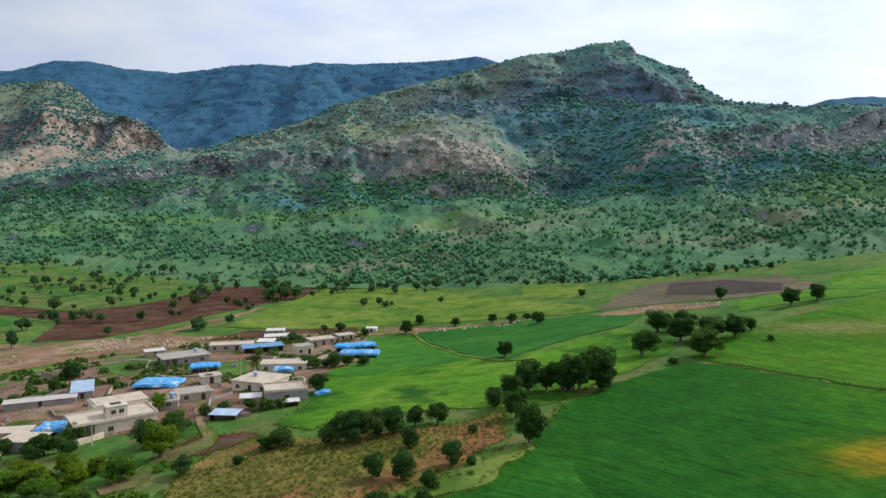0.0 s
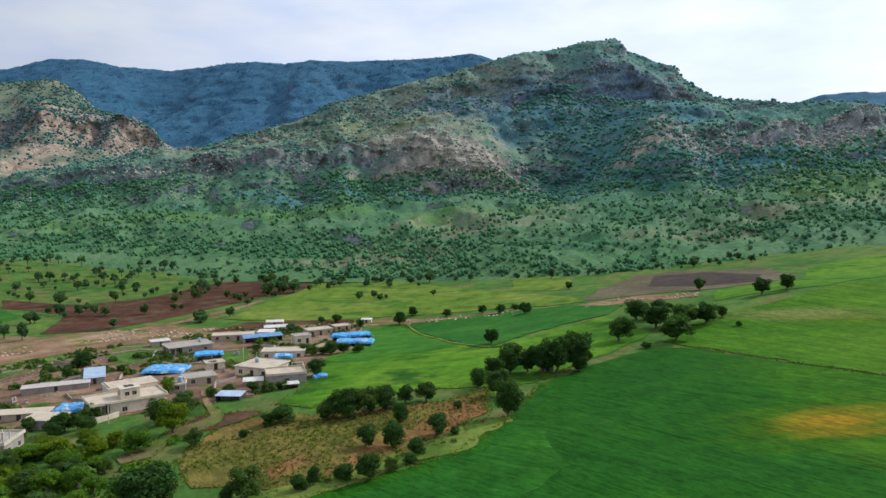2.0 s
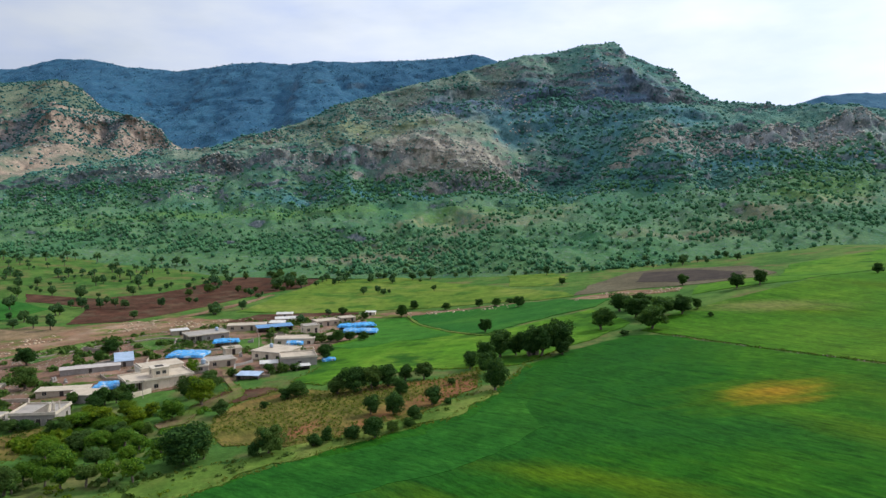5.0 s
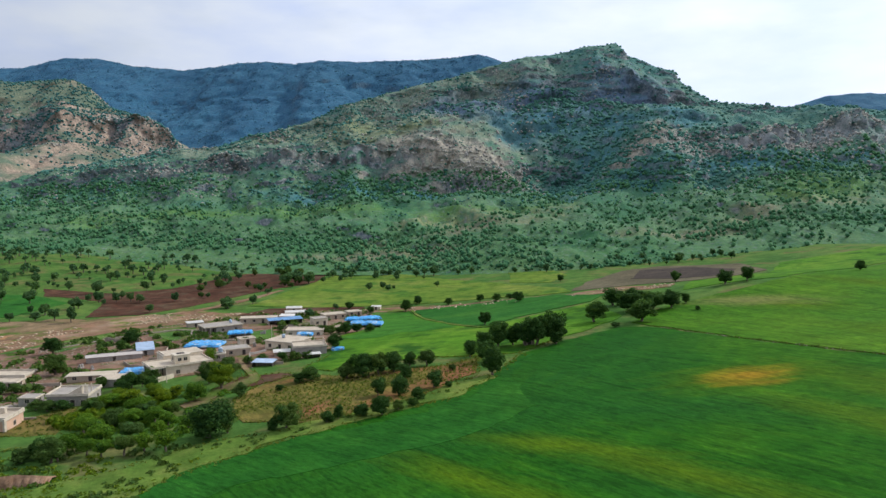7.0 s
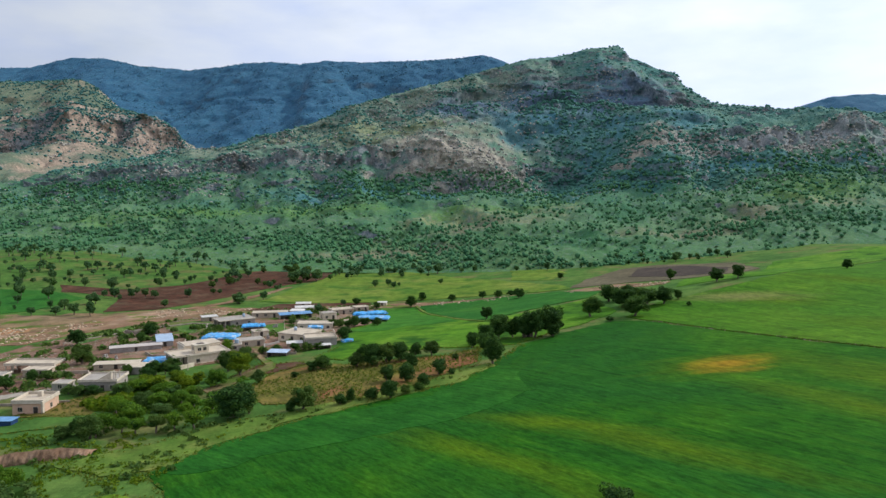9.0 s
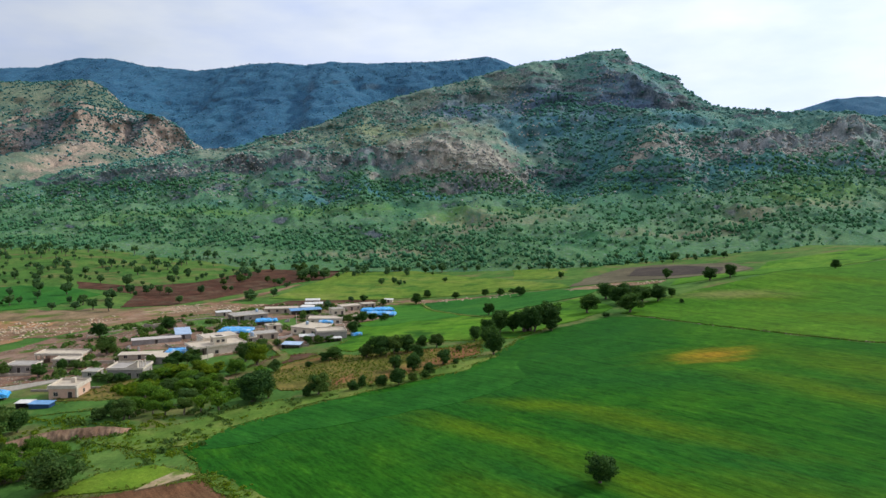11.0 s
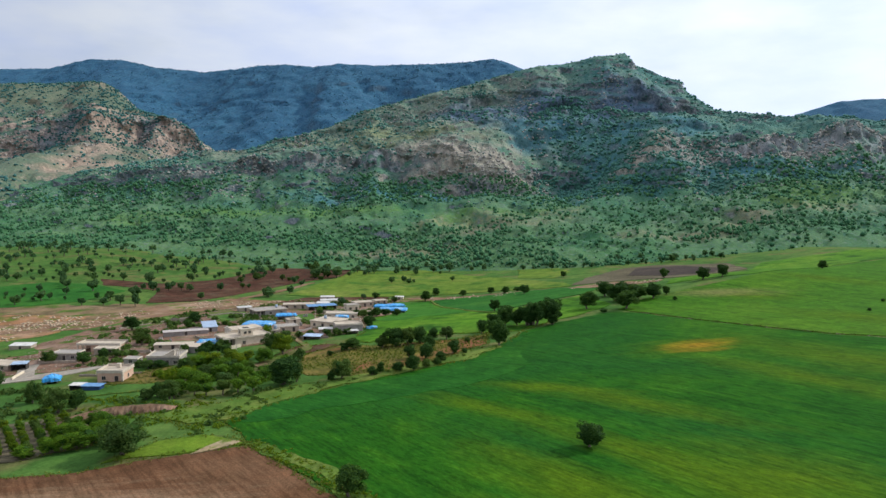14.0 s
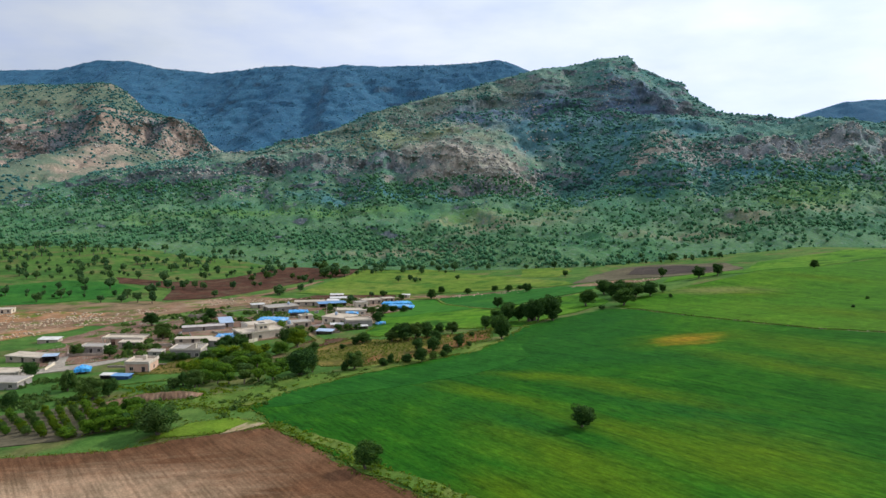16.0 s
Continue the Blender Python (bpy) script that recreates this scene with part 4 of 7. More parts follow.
def crown_mesh(name, rng, mat, clumps, leaves, low, leaf, skirt):
    """A crown one high and one wide: many small leaf sprays about uneven clumps in a few lobes; skirt: how wide it stays near the ground, 0 to 1."""
    centres = []
    lobes = [(0.13 * math.cos(a), 0.13 * math.sin(a), rng.uniform(-0.10, 0.04), rng.uniform(0.72, 0.95)) for a in (rng.uniform(0, 0.9) + 2.1 * q for q in range(3))]
    mid, half = (low + 1.0) / 2, (1.0 - low) / 2
    for k in range(clumps):
        lx, ly, lz, wide = lobes[k % 3]
        a = rng.uniform(0, 2 * math.pi)
        z = rng.uniform(-0.85, 1.0)
        r = math.sqrt(max(0.12, 1 - z * z)) * rng.uniform(0.6, 1.0)
        if z < 0:
            r = max(r, skirt * rng.uniform(0.75, 1.0))
        size = rng.uniform(0.11, 0.2)
        centres.append((lx + 0.30 * wide * r * math.cos(a), ly + 0.30 * wide * r * math.sin(a), mid + (z * wide + lz) * (half - size * 0.8), size))
    top = max(q[2] + 0.85 * q[3] for q in centres)
    centres = [(x, y, low + (z - low) * (1.0 - low) / (top - low), q) for x, y, z, q in centres]
    for k in range(3):
        centres.append((*[1.1 * q for q in lobes[k][:2]], mid + 0.1, 0.24))
    centres.append((0, 0, mid, 0.32))
    c = np.array(centres)
    d = rng.normal(size=(len(c), leaves, 3))
    d /= np.linalg.norm(d, axis=-1, keepdims=True)
    reach = rng.uniform(0.62, 1.06, (len(c), leaves)) + 0.16 * rng.uniform(0, 1, (len(c), leaves)) ** 6
    p = c[:, None, :3] + d * (c[:, 3:4] * reach)[..., None] * (1, 1, 0.85)
    out = d + rng.normal(size=d.shape) * 0.45
    out /= np.linalg.norm(out, axis=-1, keepdims=True)
    u = np.cross(out, rng.normal(size=d.shape))
    u /= np.linalg.norm(u, axis=-1, keepdims=True)
    v = np.cross(out, u)
    s = (leaf * rng.uniform(0.55, 1.3, (len(c), leaves)))[..., None]
    co = np.stack([p - u * s - v * s * 0.6, p + u * s * 0.5 - v * s, p + u * s + v * s * 0.6, p - u * s * 0.5 + v * s], 2).reshape(-1, 3)
    return arrays_mesh(name, co, np.arange(len(co)).reshape(-1, 4), mat)


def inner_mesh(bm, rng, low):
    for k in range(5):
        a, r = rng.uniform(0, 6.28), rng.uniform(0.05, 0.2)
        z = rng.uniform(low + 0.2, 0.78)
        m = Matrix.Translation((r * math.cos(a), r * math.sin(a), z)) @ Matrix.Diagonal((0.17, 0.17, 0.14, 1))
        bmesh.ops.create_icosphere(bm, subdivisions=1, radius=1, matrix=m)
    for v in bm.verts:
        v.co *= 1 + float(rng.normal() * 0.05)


def trunk_bmesh(rng, low):
    """A tapered, leaning trunk that forks into limbs inside the crown."""
    bm = bmesh.new()

    def limb(a, b, r1, r2, n=6):
        d = (b - a).normalized()
        s = d.orthogonal().normalized()
        t = d.cross(s)
        rings = []
        for p, r in ((a, r1), ((a + b) / 2 + s * r1 * 0.4, (r1 + r2) / 2), (b, r2)):
            rings.append([bm.verts.new(p + (s * math.cos(q) + t * math.sin(q)) * r) for q in (2 * math.pi * i / n for i in range(n))])
        for lo, hi in zip(rings, rings[1:]):
            for i in range(n):
                bm.faces.new((lo[i], lo[(i + 1) % n], hi[(i + 1) % n], hi[i]))
        bm.faces.new(rings[-1])

    fork = Vector((rng.normal() * 0.03, rng.normal() * 0.03, low + 0.12))
    limb(Vector((0, 0, -0.06)), fork, 0.055, 0.035, 8)
    for k in range(4):
        a = k * 1.57 + rng.uniform(0, 1)
        limb(fork - Vector((0, 0, 0.02)), fork + Vector((0.2 * math.cos(a), 0.2 * math.sin(a), rng.uniform(0.16, 0.3))), 0.028, 0.01, 5)
    return bm


def make_tree(name, seed, mat, label, low=0.22, clumps=20, leaves=120, leaf=0.027, category="tree", skirt=0.0):
    rng = np.random.default_rng(seed)
    root = new(name)
    tagged(root, label, category)
    part("trunk", trunk_bmesh(rng, low), M_BARK, root)
    crown = new("crown", crown_mesh("crown", rng, mat, clumps, leaves, low, leaf, skirt))
    crown.parent = root
    # dark lumps fill the crown's gaps with painted shade
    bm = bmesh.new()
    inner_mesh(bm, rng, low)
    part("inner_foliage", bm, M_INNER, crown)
    return root


def park(ob):
    """Take a pattern tree away once its copies stand."""
    for o in (*ob.children_recursive, ob):
        bpy.data.objects.remove(o)


def plant(patterns, spots, group, rng):
    for k, (x, y, h, w) in enumerate(spots):
        p = patterns[int(rng.integers(len(patterns)))]
        m = Matrix.Translation((x, y, float(ground_z(x, y)) - 0.02)) @ Matrix.Rotation(rng.uniform(0, 6.28), 4, "Z") @ Matrix.Diagonal((w * rng.uniform(1.0, 1.25), w * rng.uniform(1.0, 1.25), h, 1))
        tagged(copy_thing(p, m), group=group)


OAKS = [make_tree("oak_tree", 10 + k, M_OAK, "dark green spreading oak tree", 0.06, 26, 250, 0.019) for k in range(5)]
BUSHY = [make_tree("oak_bush", 20 + k, M_OAK, "dark green bushy oak, leafy to the ground", 0.03, 26, 230, 0.02, "bush", 0.95) for k in range(4)]
SCRUB = [make_tree("oak_tree", 30 + k, M_GRAZED, "small dark oak tree on grazed ground", 0.14, 14, 90, 0.036) for k in range(5)]
OLIVES = [make_tree("fruit_tree", 50 + k, M_OLIVE, "grey-green bushy fruit tree", 0.05, 22, 230, 0.019, skirt=0.9) for k in range(4)]
SUNNY = [make_tree("fruit_tree", 80 + k, M_SUNLEAF, "bushy yellow-green fruit tree", 0.03, 20, 230, 0.019, skirt=0.9) for k in range(2)]
STEMMED = [make_tree("fruit_tree", 85 + k, M_LUSH if k else M_OLIVE, "round green fruit tree on a bare stem", 0.22, 20, 230, 0.019) for k in range(3)]
LUSH = [make_tree("fruit_tree", 70 + k, M_LUSH, "bright green leafy fruit tree", 0.04, 22, 230, 0.019, skirt=0.9) for k in range(4)]

GROVE_RIGHT = ((54.4, 255, 7.7, 8.4), (68.4, 286.9, 7.4, 9.5), (69.3, 269.0, 7.7, 9.6), (68.7, 247.7, 7.7, 10.1), (78.6, 266.8, 7.2, 8.5), (84.5, 265.4, 7.2, 7.2), (91.6, 270.6, 4.2, 4.2), (76.5, 285.0, 6.5, 8.2), (58.3, 241.9, 1.9, 3.1), (91.2, 256.7, 1.8, 2.0))
LONE_OAKS = ((114.2, 350, 5.9, 5.4), (116.5, 296, 6.3, 6.2), (126, 297, 6.1, 5.9), (16.2, 270, 5.4, 4.9), (36.3, 340, 5.1, 5.6), (-17.6, 354.3, 6.0, 5.4), (67.4, 405, 4.2, 4.2), (3.5, 361.6, 3.7, 4.2), (19.2, 357.9, 4.2, 4.7), (27.2, 353.7, 4.1, 4.7), (33.9, 355.7, 2.6, 4.2), (-12.2, 371.3, 4.4, 5.5), (-46.3, 361.3, 4.2, 4.8), (-18.7, 73.3, 5.5, 5.9), (23.7, 88.5, 5.1, 5.6), (138.9, 199.4, 1.2, 1.6), (152.4, 214.6, 1.3, 1.7), (176, 303, 4.5, 4.5))
TREE_ROW = ((17.6, 226, 8.3, 9.2), (13.1, 187, 8.6, 6.2), (12.5, 205, 6.5, 6.2), (8.5, 213, 5.1, 4.8), (12.8, 220, 6.4, 5.8), (25.7, 224, 9.2, 8.2), (29.4, 223, 9.7, 7.5), (35.5, 225, 10.4, 8.5), (22.5, 227, 6.7, 5.8), (35.1, 222, 4.4, 4.4))
HEDGE = ((-25.8, 197, 4.6, 6.5), (-21.8, 197, 6.8, 6.8), (-17.5, 198, 6.5, 6.2), (-13.6, 200, 6.0, 5.5), (-8.9, 204, 4.6, 3.9), (-4.3, 205, 4.8, 5.1), (-9.6, 190, 4.3, 3.4), (-1.8, 179, 4.5, 4.1), (-5.7, 169, 3.2, 3.6), (-15.4, 175.8, 4.5, 4.2), (-10.5, 174.1, 5.1, 4.9), (-13.3, 159.4, 4.8, 4.6), (-17.6, 160.1, 3.0, 3.6), (-24.9, 157.2, 2.7, 3.1), (-22.7, 159, 3.6, 2.3))
BUSHES = ((-33.3, 155.6, 5.9, 6.7), (-49.7, 154, 8.1, 11.1), (-46.1, 155.9, 5.1, 5.1), (-36.3, 154.5, 3.0, 2.6), (-42.3, 189.2, 1.9, 2.3), (-36.2, 197.8, 4.0, 5.6), (-38.8, 196.3, 2.9, 3.5), (2.8, 196.2, 2.0, 2.4), (1.8, 177.9, 1.9, 2.4), (-6.6, 164.2, 2.2, 2.6), (-9.7, 162.1, 2.5, 2.8), (-70.0, 101.0, 7.2, 10.1), (-84.5, 145.6, 3.0, 4.0))
VILLAGE_TREES = ((-36.0, 241.9, 5.4, 5.4), (-85.2, 211, 4.0, 5.6), (-120.2, 278.3, 5.2, 5.9), (-117.1, 262.2, 4.1, 4.4), (-141.6, 262, 6.5, 8.0), (-121.6, 226.8, 7.0, 8.0), (-97.1, 205.7, 3.7, 3.9), (-87.3, 203.4, 5.0, 4.4), (-84.6, 203.6, 4.4, 3.6), (-88.1, 200.2, 3.3, 4.1), (-36.5, 275.0, 4.7, 5.5), (-32.9, 277.4, 3.6, 4.4), (-27.3, 275.0, 3.5, 3.9), (-34.7, 351.8, 3.6, 4.1), (-116.4, 147.1, 6.3, 5.0), (-103.3, 136.4, 6.3, 7.2), (-100.2, 138.9, 5.4, 4.8), (-123.9, 131.3, 4.6, 5.2), (-139.4, 166.8, 4.9, 5.5), (-77.7, 144.3, 5.5, 6.2), (-82.3, 147.7, 4.0, 4.3), (-143.0, 200.4, 4.6, 5.4), (-128.1, 195.9, 4.5, 5.3), (-126.0, 204.8, 3.8, 4.2))
GARDEN_TREES = ((-59.9, 196, 8.0, 7.6), (-65.5, 203, 6.5, 6.5), (-62.1, 210, 6.0, 6.7), (-51.7, 186, 4.0, 4.8), (-74.8, 233.3, 4.9, 5.2), (-63.3, 185, 5.3, 7.0), (-69.4, 170.5, 4.5, 5.9), (-75.1, 166.4, 4.6, 6.6), (-82.0, 166.1, 3.9, 5.2), (-64.9, 174.3, 3.2, 3.9), (-77.2, 180.5, 3.1, 4.8), (-69.9, 190.2, 3.6, 3.9), (-86.6, 178.8, 4.2, 5.4), (-84.3, 183.9, 4.0, 6.2), (-73.7, 178.8, 3.9, 5.1))
ORCHARD = ((-68.0, 145, 3.9, 3.8), (-63.6, 145.4, 4.4, 4.6), (-59.7, 145.4, 4.5, 4.3), (-55.6, 145.6, 4.7, 4.7), (-66.5, 155.1, 4.2, 6.2), (-71.9, 153.1, 4.9, 5.9), (-61.9, 163.7, 3.6, 4.3), (-60.9, 156.0, 3.8, 4.5), (-76.2, 159.0, 4.3, 5.4), (-80.4, 162.2, 4.1, 5.0), (-70.4, 165.0, 4.5, 5.9), (-66.1, 166.4, 4.2, 5.4), (-76.7, 148.8, 4.3, 4.6), (-76.7, 144.9, 3.7, 3.7), (-66.0, 174.0, 3.5, 4.4), (-56, 160, 3.4, 4.0), (-72, 147, 3.6, 4.0))
SAVANNA = ((-244.2, 343.8, 5.8, 6.2), (-237.1, 356.2, 6.0, 6.7), (-234.4, 377.9, 4.9, 4.9), (-205.7, 341.1, 4.5, 5.2), (-225.6, 392.4, 8.0, 7.3), (-198.5, 358.2, 6.0, 6.0), (-184.8, 341.7, 6.4, 5.8), (-173.8, 336.6, 7.6, 5.1), (-194.6, 343.1, 4.5, 5.2), (-192.5, 375.3, 6.3, 6.3), (-183.4, 410.9, 4.5, 4.5), (-204.7, 425.6, 8.6, 7.0), (-146.9, 360.5, 4.4, 4.7), (-165.6, 393.4, 5.1, 4.4), (-172.1, 396.1, 5.8, 4.4), (-147.4, 395.9, 5.5, 4.7), (-109.8, 367.5, 4.4, 8.2), (-101.6, 418.0, 3.4, 3.8), (-95.5, 468, 9.0, 10.1), (-99.2, 456.2, 8.9, 9.0), (-85.9, 462.8, 8.2, 9.2), (-42.7, 421.0, 3.8, 3.4), (-30.9, 416.9, 3.8, 3.4), (-2.6, 419.4, 3.8, 3.8))
rng_trees = np.random.default_rng(4)
plant(OAKS, GROVE_RIGHT, "oaks of the hollow grove", rng_trees)
plant(OAKS, LONE_OAKS, "lone oaks in the fields", rng_trees)
plant(OAKS, TREE_ROW, "tall oaks on the field corner", rng_trees)
plant(BUSHY + OLIVES[:1], HEDGE, "trees along the vineyard", rng_trees)
plant(BUSHY + OLIVES[:2], BUSHES, "bushes by the wheat", rng_trees)
plant(OAKS[:3] + BUSHY[:2] + OLIVES[:2], VILLAGE_TREES, "village trees", rng_trees)
YARD_TREES = ((-89.3, 203, 3.9, 4.6), (-81.2, 201, 3.8, 4.2), (-96, 198.5, 3.2, 4.6), (-101, 184.8, 3.0, 4.6), (-97, 184.6, 2.8, 4.4), (-105, 186.5, 2.8, 4.2), (-61, 226, 2.8, 3.6), (-57, 229, 2.6, 3.6), (-122, 206, 3.2, 4.2), (-115, 205, 2.8, 3.6), (-72, 262.5, 3.0, 3.8), (-38, 285, 2.6, 3.2), (-94, 246, 2.6, 3.2))
plant(BUSHY[:2] + OLIVES[:3], YARD_TREES, "village trees", rng_trees)
plant(LUSH[:2] + OLIVES[:2] + SUNNY[:1], GARDEN_TREES, "garden fruit trees", rng_trees)
plant(STEMMED, ORCHARD, "orchard trees", rng_trees)
plant(SUNNY, ((-80, 186, 4.2, 6.0), (-76, 191, 4.0, 5.6), (-85, 190, 3.6, 5.4), (-72, 186, 3.8, 5.2), (-88, 184, 3.4, 5.0)), "yellow-green garden trees", rng_trees)
plant(SCRUB, SAVANNA, "oaks on the grazed land", rng_trees)
RED_CLUMP = ((-117.5, 516.9, 5.0, 6.2), (-109.5, 508, 6.4, 6.6), (-106.4, 487, 7.4, 7.4), (-99.7, 453.5, 5.4, 5.8), (-94.3, 448, 3.4, 4.2), (-92.6, 463.4, 5.6, 6.2), (-100.5, 507, 5.6, 6.4), (-91, 493.3, 4.8, 4.6), (-93.3, 532, 4.6, 4.4), (-112, 522, 5.6, 6.0), (-102.5, 470, 5.6, 6.6), (-120.8, 447.1, 4.8, 4.2), (-115.7, 444.8, 3.0, 3.4), (-111.6, 451.2, 3.2, 3.4), (-139.2, 447.6, 6.0, 5.6), (-146.7, 436.4, 4.4, 5.0), (-137.4, 409.1, 3.6, 3.8), (-132.9, 508.2, 4.6, 5.2))
CROP_TREES = ((-43.3, 428.8, 4.2, 4.2), (-34.9, 426.2, 4.6, 3.6), (-30.9, 415.4, 3.6, 4.0), (-28, 421.2, 2.6, 2.6), (-40.7, 499, 4.4, 5.4), (-36.1, 501, 3.8, 4.8), (-29.4, 471.1, 3.6, 4.0), (-53.2, 360.4, 3.2, 3.6), (-61.9, 336.7, 4.2, 5.6))
rng_clump = np.random.default_rng(41)
plant(OLIVES, RED_CLUMP, "trees of the ploughed field", rng_clump)
plant(SCRUB, CROP_TREES, "small oaks in the crop field", rng_clump)
plant(BUSHY[:2] + OLIVES[:2], ((-42.7, 275.7, 3.6, 4.6), (-46, 279, 3.4, 4.2), (-39.5, 277, 2.6, 4.0), (-50.5, 229, 2.8, 3.8), (-46.5, 227.5, 3.0, 4.0), (-43, 229.5, 2.4, 3.4), (-66, 294, 2.4, 3.6)), "village trees", rng_clump)


def scattered(n, x0, x1, y0, y1, seed, keep, apart):
    """Spots strewn over a stretch of the plan, no two closer than so many metres."""
    rng = np.random.default_rng(seed)
    spots = []
    for k in range(n * 12):
        x, y = rng.uniform(x0, x1), rng.uniform(y0, y1)
        if keep(x, y) and all((x - a) ** 2 + (y - b) ** 2 > apart ** 2 for a, b, _, _ in spots):
            h = 2.4 + 4.2 * rng.uniform(0, 1) ** 1.4
            spots.append((x, y, h, h * rng.uniform(0.75, 1.05)))
            if len(spots) == n:
                break
    return spots


def grazed(x, y):
    if any(inside(q, x, y) for q in (TRACK, ROCKY)) or (y < 470 and -100 < x < 75):
        return False
    if inside(RED_FIELD, x, y):
        return float(fbm(x, y, 30, 2, 8)) > 0.15
    return y > 0.1 * x + 375 and float(fbm(x, y, 45, 2, 77)) > (-0.25 if y < 470 else -0.7)


FAR_OAKS = scattered(330, -420, -60, 345, 575, 5, grazed, 5.5)
FAR_OAKS.sort(key=lambda q: q[1])
plant(SCRUB, FAR_OAKS[:150], "oaks on the grazed land", rng_trees)
UNDER_HILL = scattered(90, -60, 200, 440, 545, 6, lambda x, y: y > 470 - 0.1 * x and not (90 < x < 180 and y < 455), 6.5)
UNDER_HILL.sort(key=lambda q: q[1])
plant(SCRUB, UNDER_HILL[:35], "oaks under the hill", rng_trees)

# the young trees stand in straight rows
ROW_ENDS = ((-122, 121, -109, 107), (-117, 121, -104, 107), (-112, 121, -98, 104), (-109.5, 124, -95, 105), (-106, 124, -93, 106), (-103, 125, -91, 109), (-100.5, 127, -89.5, 111), (-97.5, 129, -85, 110))
ROWS = [(a + (c - a) * k / 6, b + (d - b) * k / 6, 2.3 + 0.25 * ((k * 7 + j * 3) % 4), 2.0 + 0.2 * ((k + j) % 4)) for j, (a, b, c, d) in enumerate(ROW_ENDS) for k in range(7)]
plant(LUSH, [(-87.2, 104.6, 3.6, 4.8), (-83.9, 105.9, 4.2, 5.2), (-80.7, 107.5, 4.6, 5.4), (-79.6, 111.5, 5.0, 5.6), (-88.3, 117.4, 4.2, 5.0), (-85.8, 121.5, 4.4, 5.2), (-89.7, 113.1, 4.0, 4.8), (-82.4, 118.0, 5.0, 5.8), (-85.2, 111.6, 4.4, 5.4), (-78.0, 116.0, 4.4, 5.0), (-92.0, 103.0, 2.8, 4.2), (-76.0, 108.6, 3.6, 4.6)], "bushy trees at the ploughed edge", rng_trees)
plant(LUSH[:1] + SUNNY + OLIVES[:1], ROWS, "young orchard in rows", rng_trees)
for pattern in (*OAKS, *BUSHY, *SCRUB, *OLIVES, *LUSH, *SUNNY, *STEMMED):
    park(pattern)


# ---- woods and scrub that nobody could count ----
def blob_template():
    bm = bmesh.new()
    bmesh.ops.create_icosphere(bm, subdivisions=1, radius=1.0)
    bm.verts.ensure_lookup_table()
    v = np.array([q.co[:] for q in bm.verts])
    f = np.array([[q.index for q in p.verts] for p in bm.faces])
    bm.free()
    return v, f


def build_scrub(name, X, Y, Z, R, mat, label, seed, flat=0.85, double=True):
    """Low round trees in one mesh, each of one or two lumpy crowns."""
    rng = np.random.default_rng(seed)
    v, f = blob_template()
    if double:
        off = rng.normal(size=(2, len(X))) * R * 0.55
        X, Y, Z, R = (np.concatenate(q) for q in ((X, X + off[0]), (Y, Y + off[1]), (Z, Z + 0.1 * R), (R, R * rng.uniform(0.5, 0.85, len(R)))))
    n = len(X)
    jit = rng.normal(size=(n, len(v), 1)) * 0.16 + 1.0
    co = v[None] * jit * R[:, None, None]
    a = rng.uniform(0, 6.28, n)
    c, s = np.cos(a)[:, None], np.sin(a)[:, None]
    co = np.stack([co[..., 0] * c - co[..., 1] * s, co[..., 0] * s + co[..., 1] * c, co[..., 2] * flat], -1)
    co += np.stack([X, Y, Z + R * 0.55], -1)[:, None, :]
    tris = (f[None] + (np.arange(n) * len(v))[:, None, None]).reshape(-1, 3)
    return tagged(new(name, arrays_mesh(name, co.reshape(-1, 3), tris, mat)), label, "woods", kind="stuff")


def build_leafy(name, X, Y, Z, R, mat, label, seed, leaves=26, flat=0.8, category="shrubs"):
    """Low shrubs, tufts and vines in one mesh, each a spray of small leaves."""
    rng = np.random.default_rng(seed)
    n = len(X)
    d = rng.normal(size=(n, leaves, 3))
    d /= np.linalg.norm(d, axis=-1, keepdims=True)
    d[..., 2] = np.abs(d[..., 2]) * 1.15 - 0.15
    p = d * (R[:, None] * rng.uniform(0.45, 1.05, (n, leaves)))[..., None] * (1, 1, flat)
    p = p + np.stack([X, Y, Z + R * 0.2], -1)[:, None, :]
    out = d + rng.normal(size=d.shape) * 0.6
    u = np.cross(out, rng.normal(size=d.shape))
    u /= np.linalg.norm(u, axis=-1, keepdims=True)
    v = np.cross(out / np.linalg.norm(out, axis=-1, keepdims=True), u)
    s = (R[:, None] * rng.uniform(0.18, 0.36, (n, leaves)))[..., None]
    co = np.stack([p - u * s - v * s * 0.6, p + u * s * 0.5 - v * s, p + u * s + v * s * 0.6, p - u * s * 0.5 + v * s], 2).reshape(-1, 3)
    quads = np.arange(len(co)).reshape(-1, 4)
    return tagged(new(name, arrays_mesh(name, co, quads, mat)), label, category, kind="stuff")


def on_hill(lines, n, x0, x1, s0, s1, rough, seed, rseed, density, strata=0.0):
    relief = "main" if lines is MAIN_HILL else "left" if lines is LEFT_HILL else "far"
    rng = np.random.default_rng(rseed)
    X, S = rng.uniform(x0, x1, n * 3), rng.uniform(s0, s1, n * 3)
    Y, Z = hill_surface(lines, X, S, rough, seed, strata, relief)
    keep = rng.uniform(0, 1, n * 3) < density(X, Y, S)
    return X[keep][:n], Y[keep][:n], Z[keep][:n]


def main_density(X, Y, S):
    lower = np.where(S < 1.0, 0.75, np.where(S < 2.1, 0.9, np.where(S < 3.0, 0.6, 0.5)))
    return lower * np.clip(0.5 + 1.1 * fbm(X, Y, 60, 3, 19), 0.03, 1)


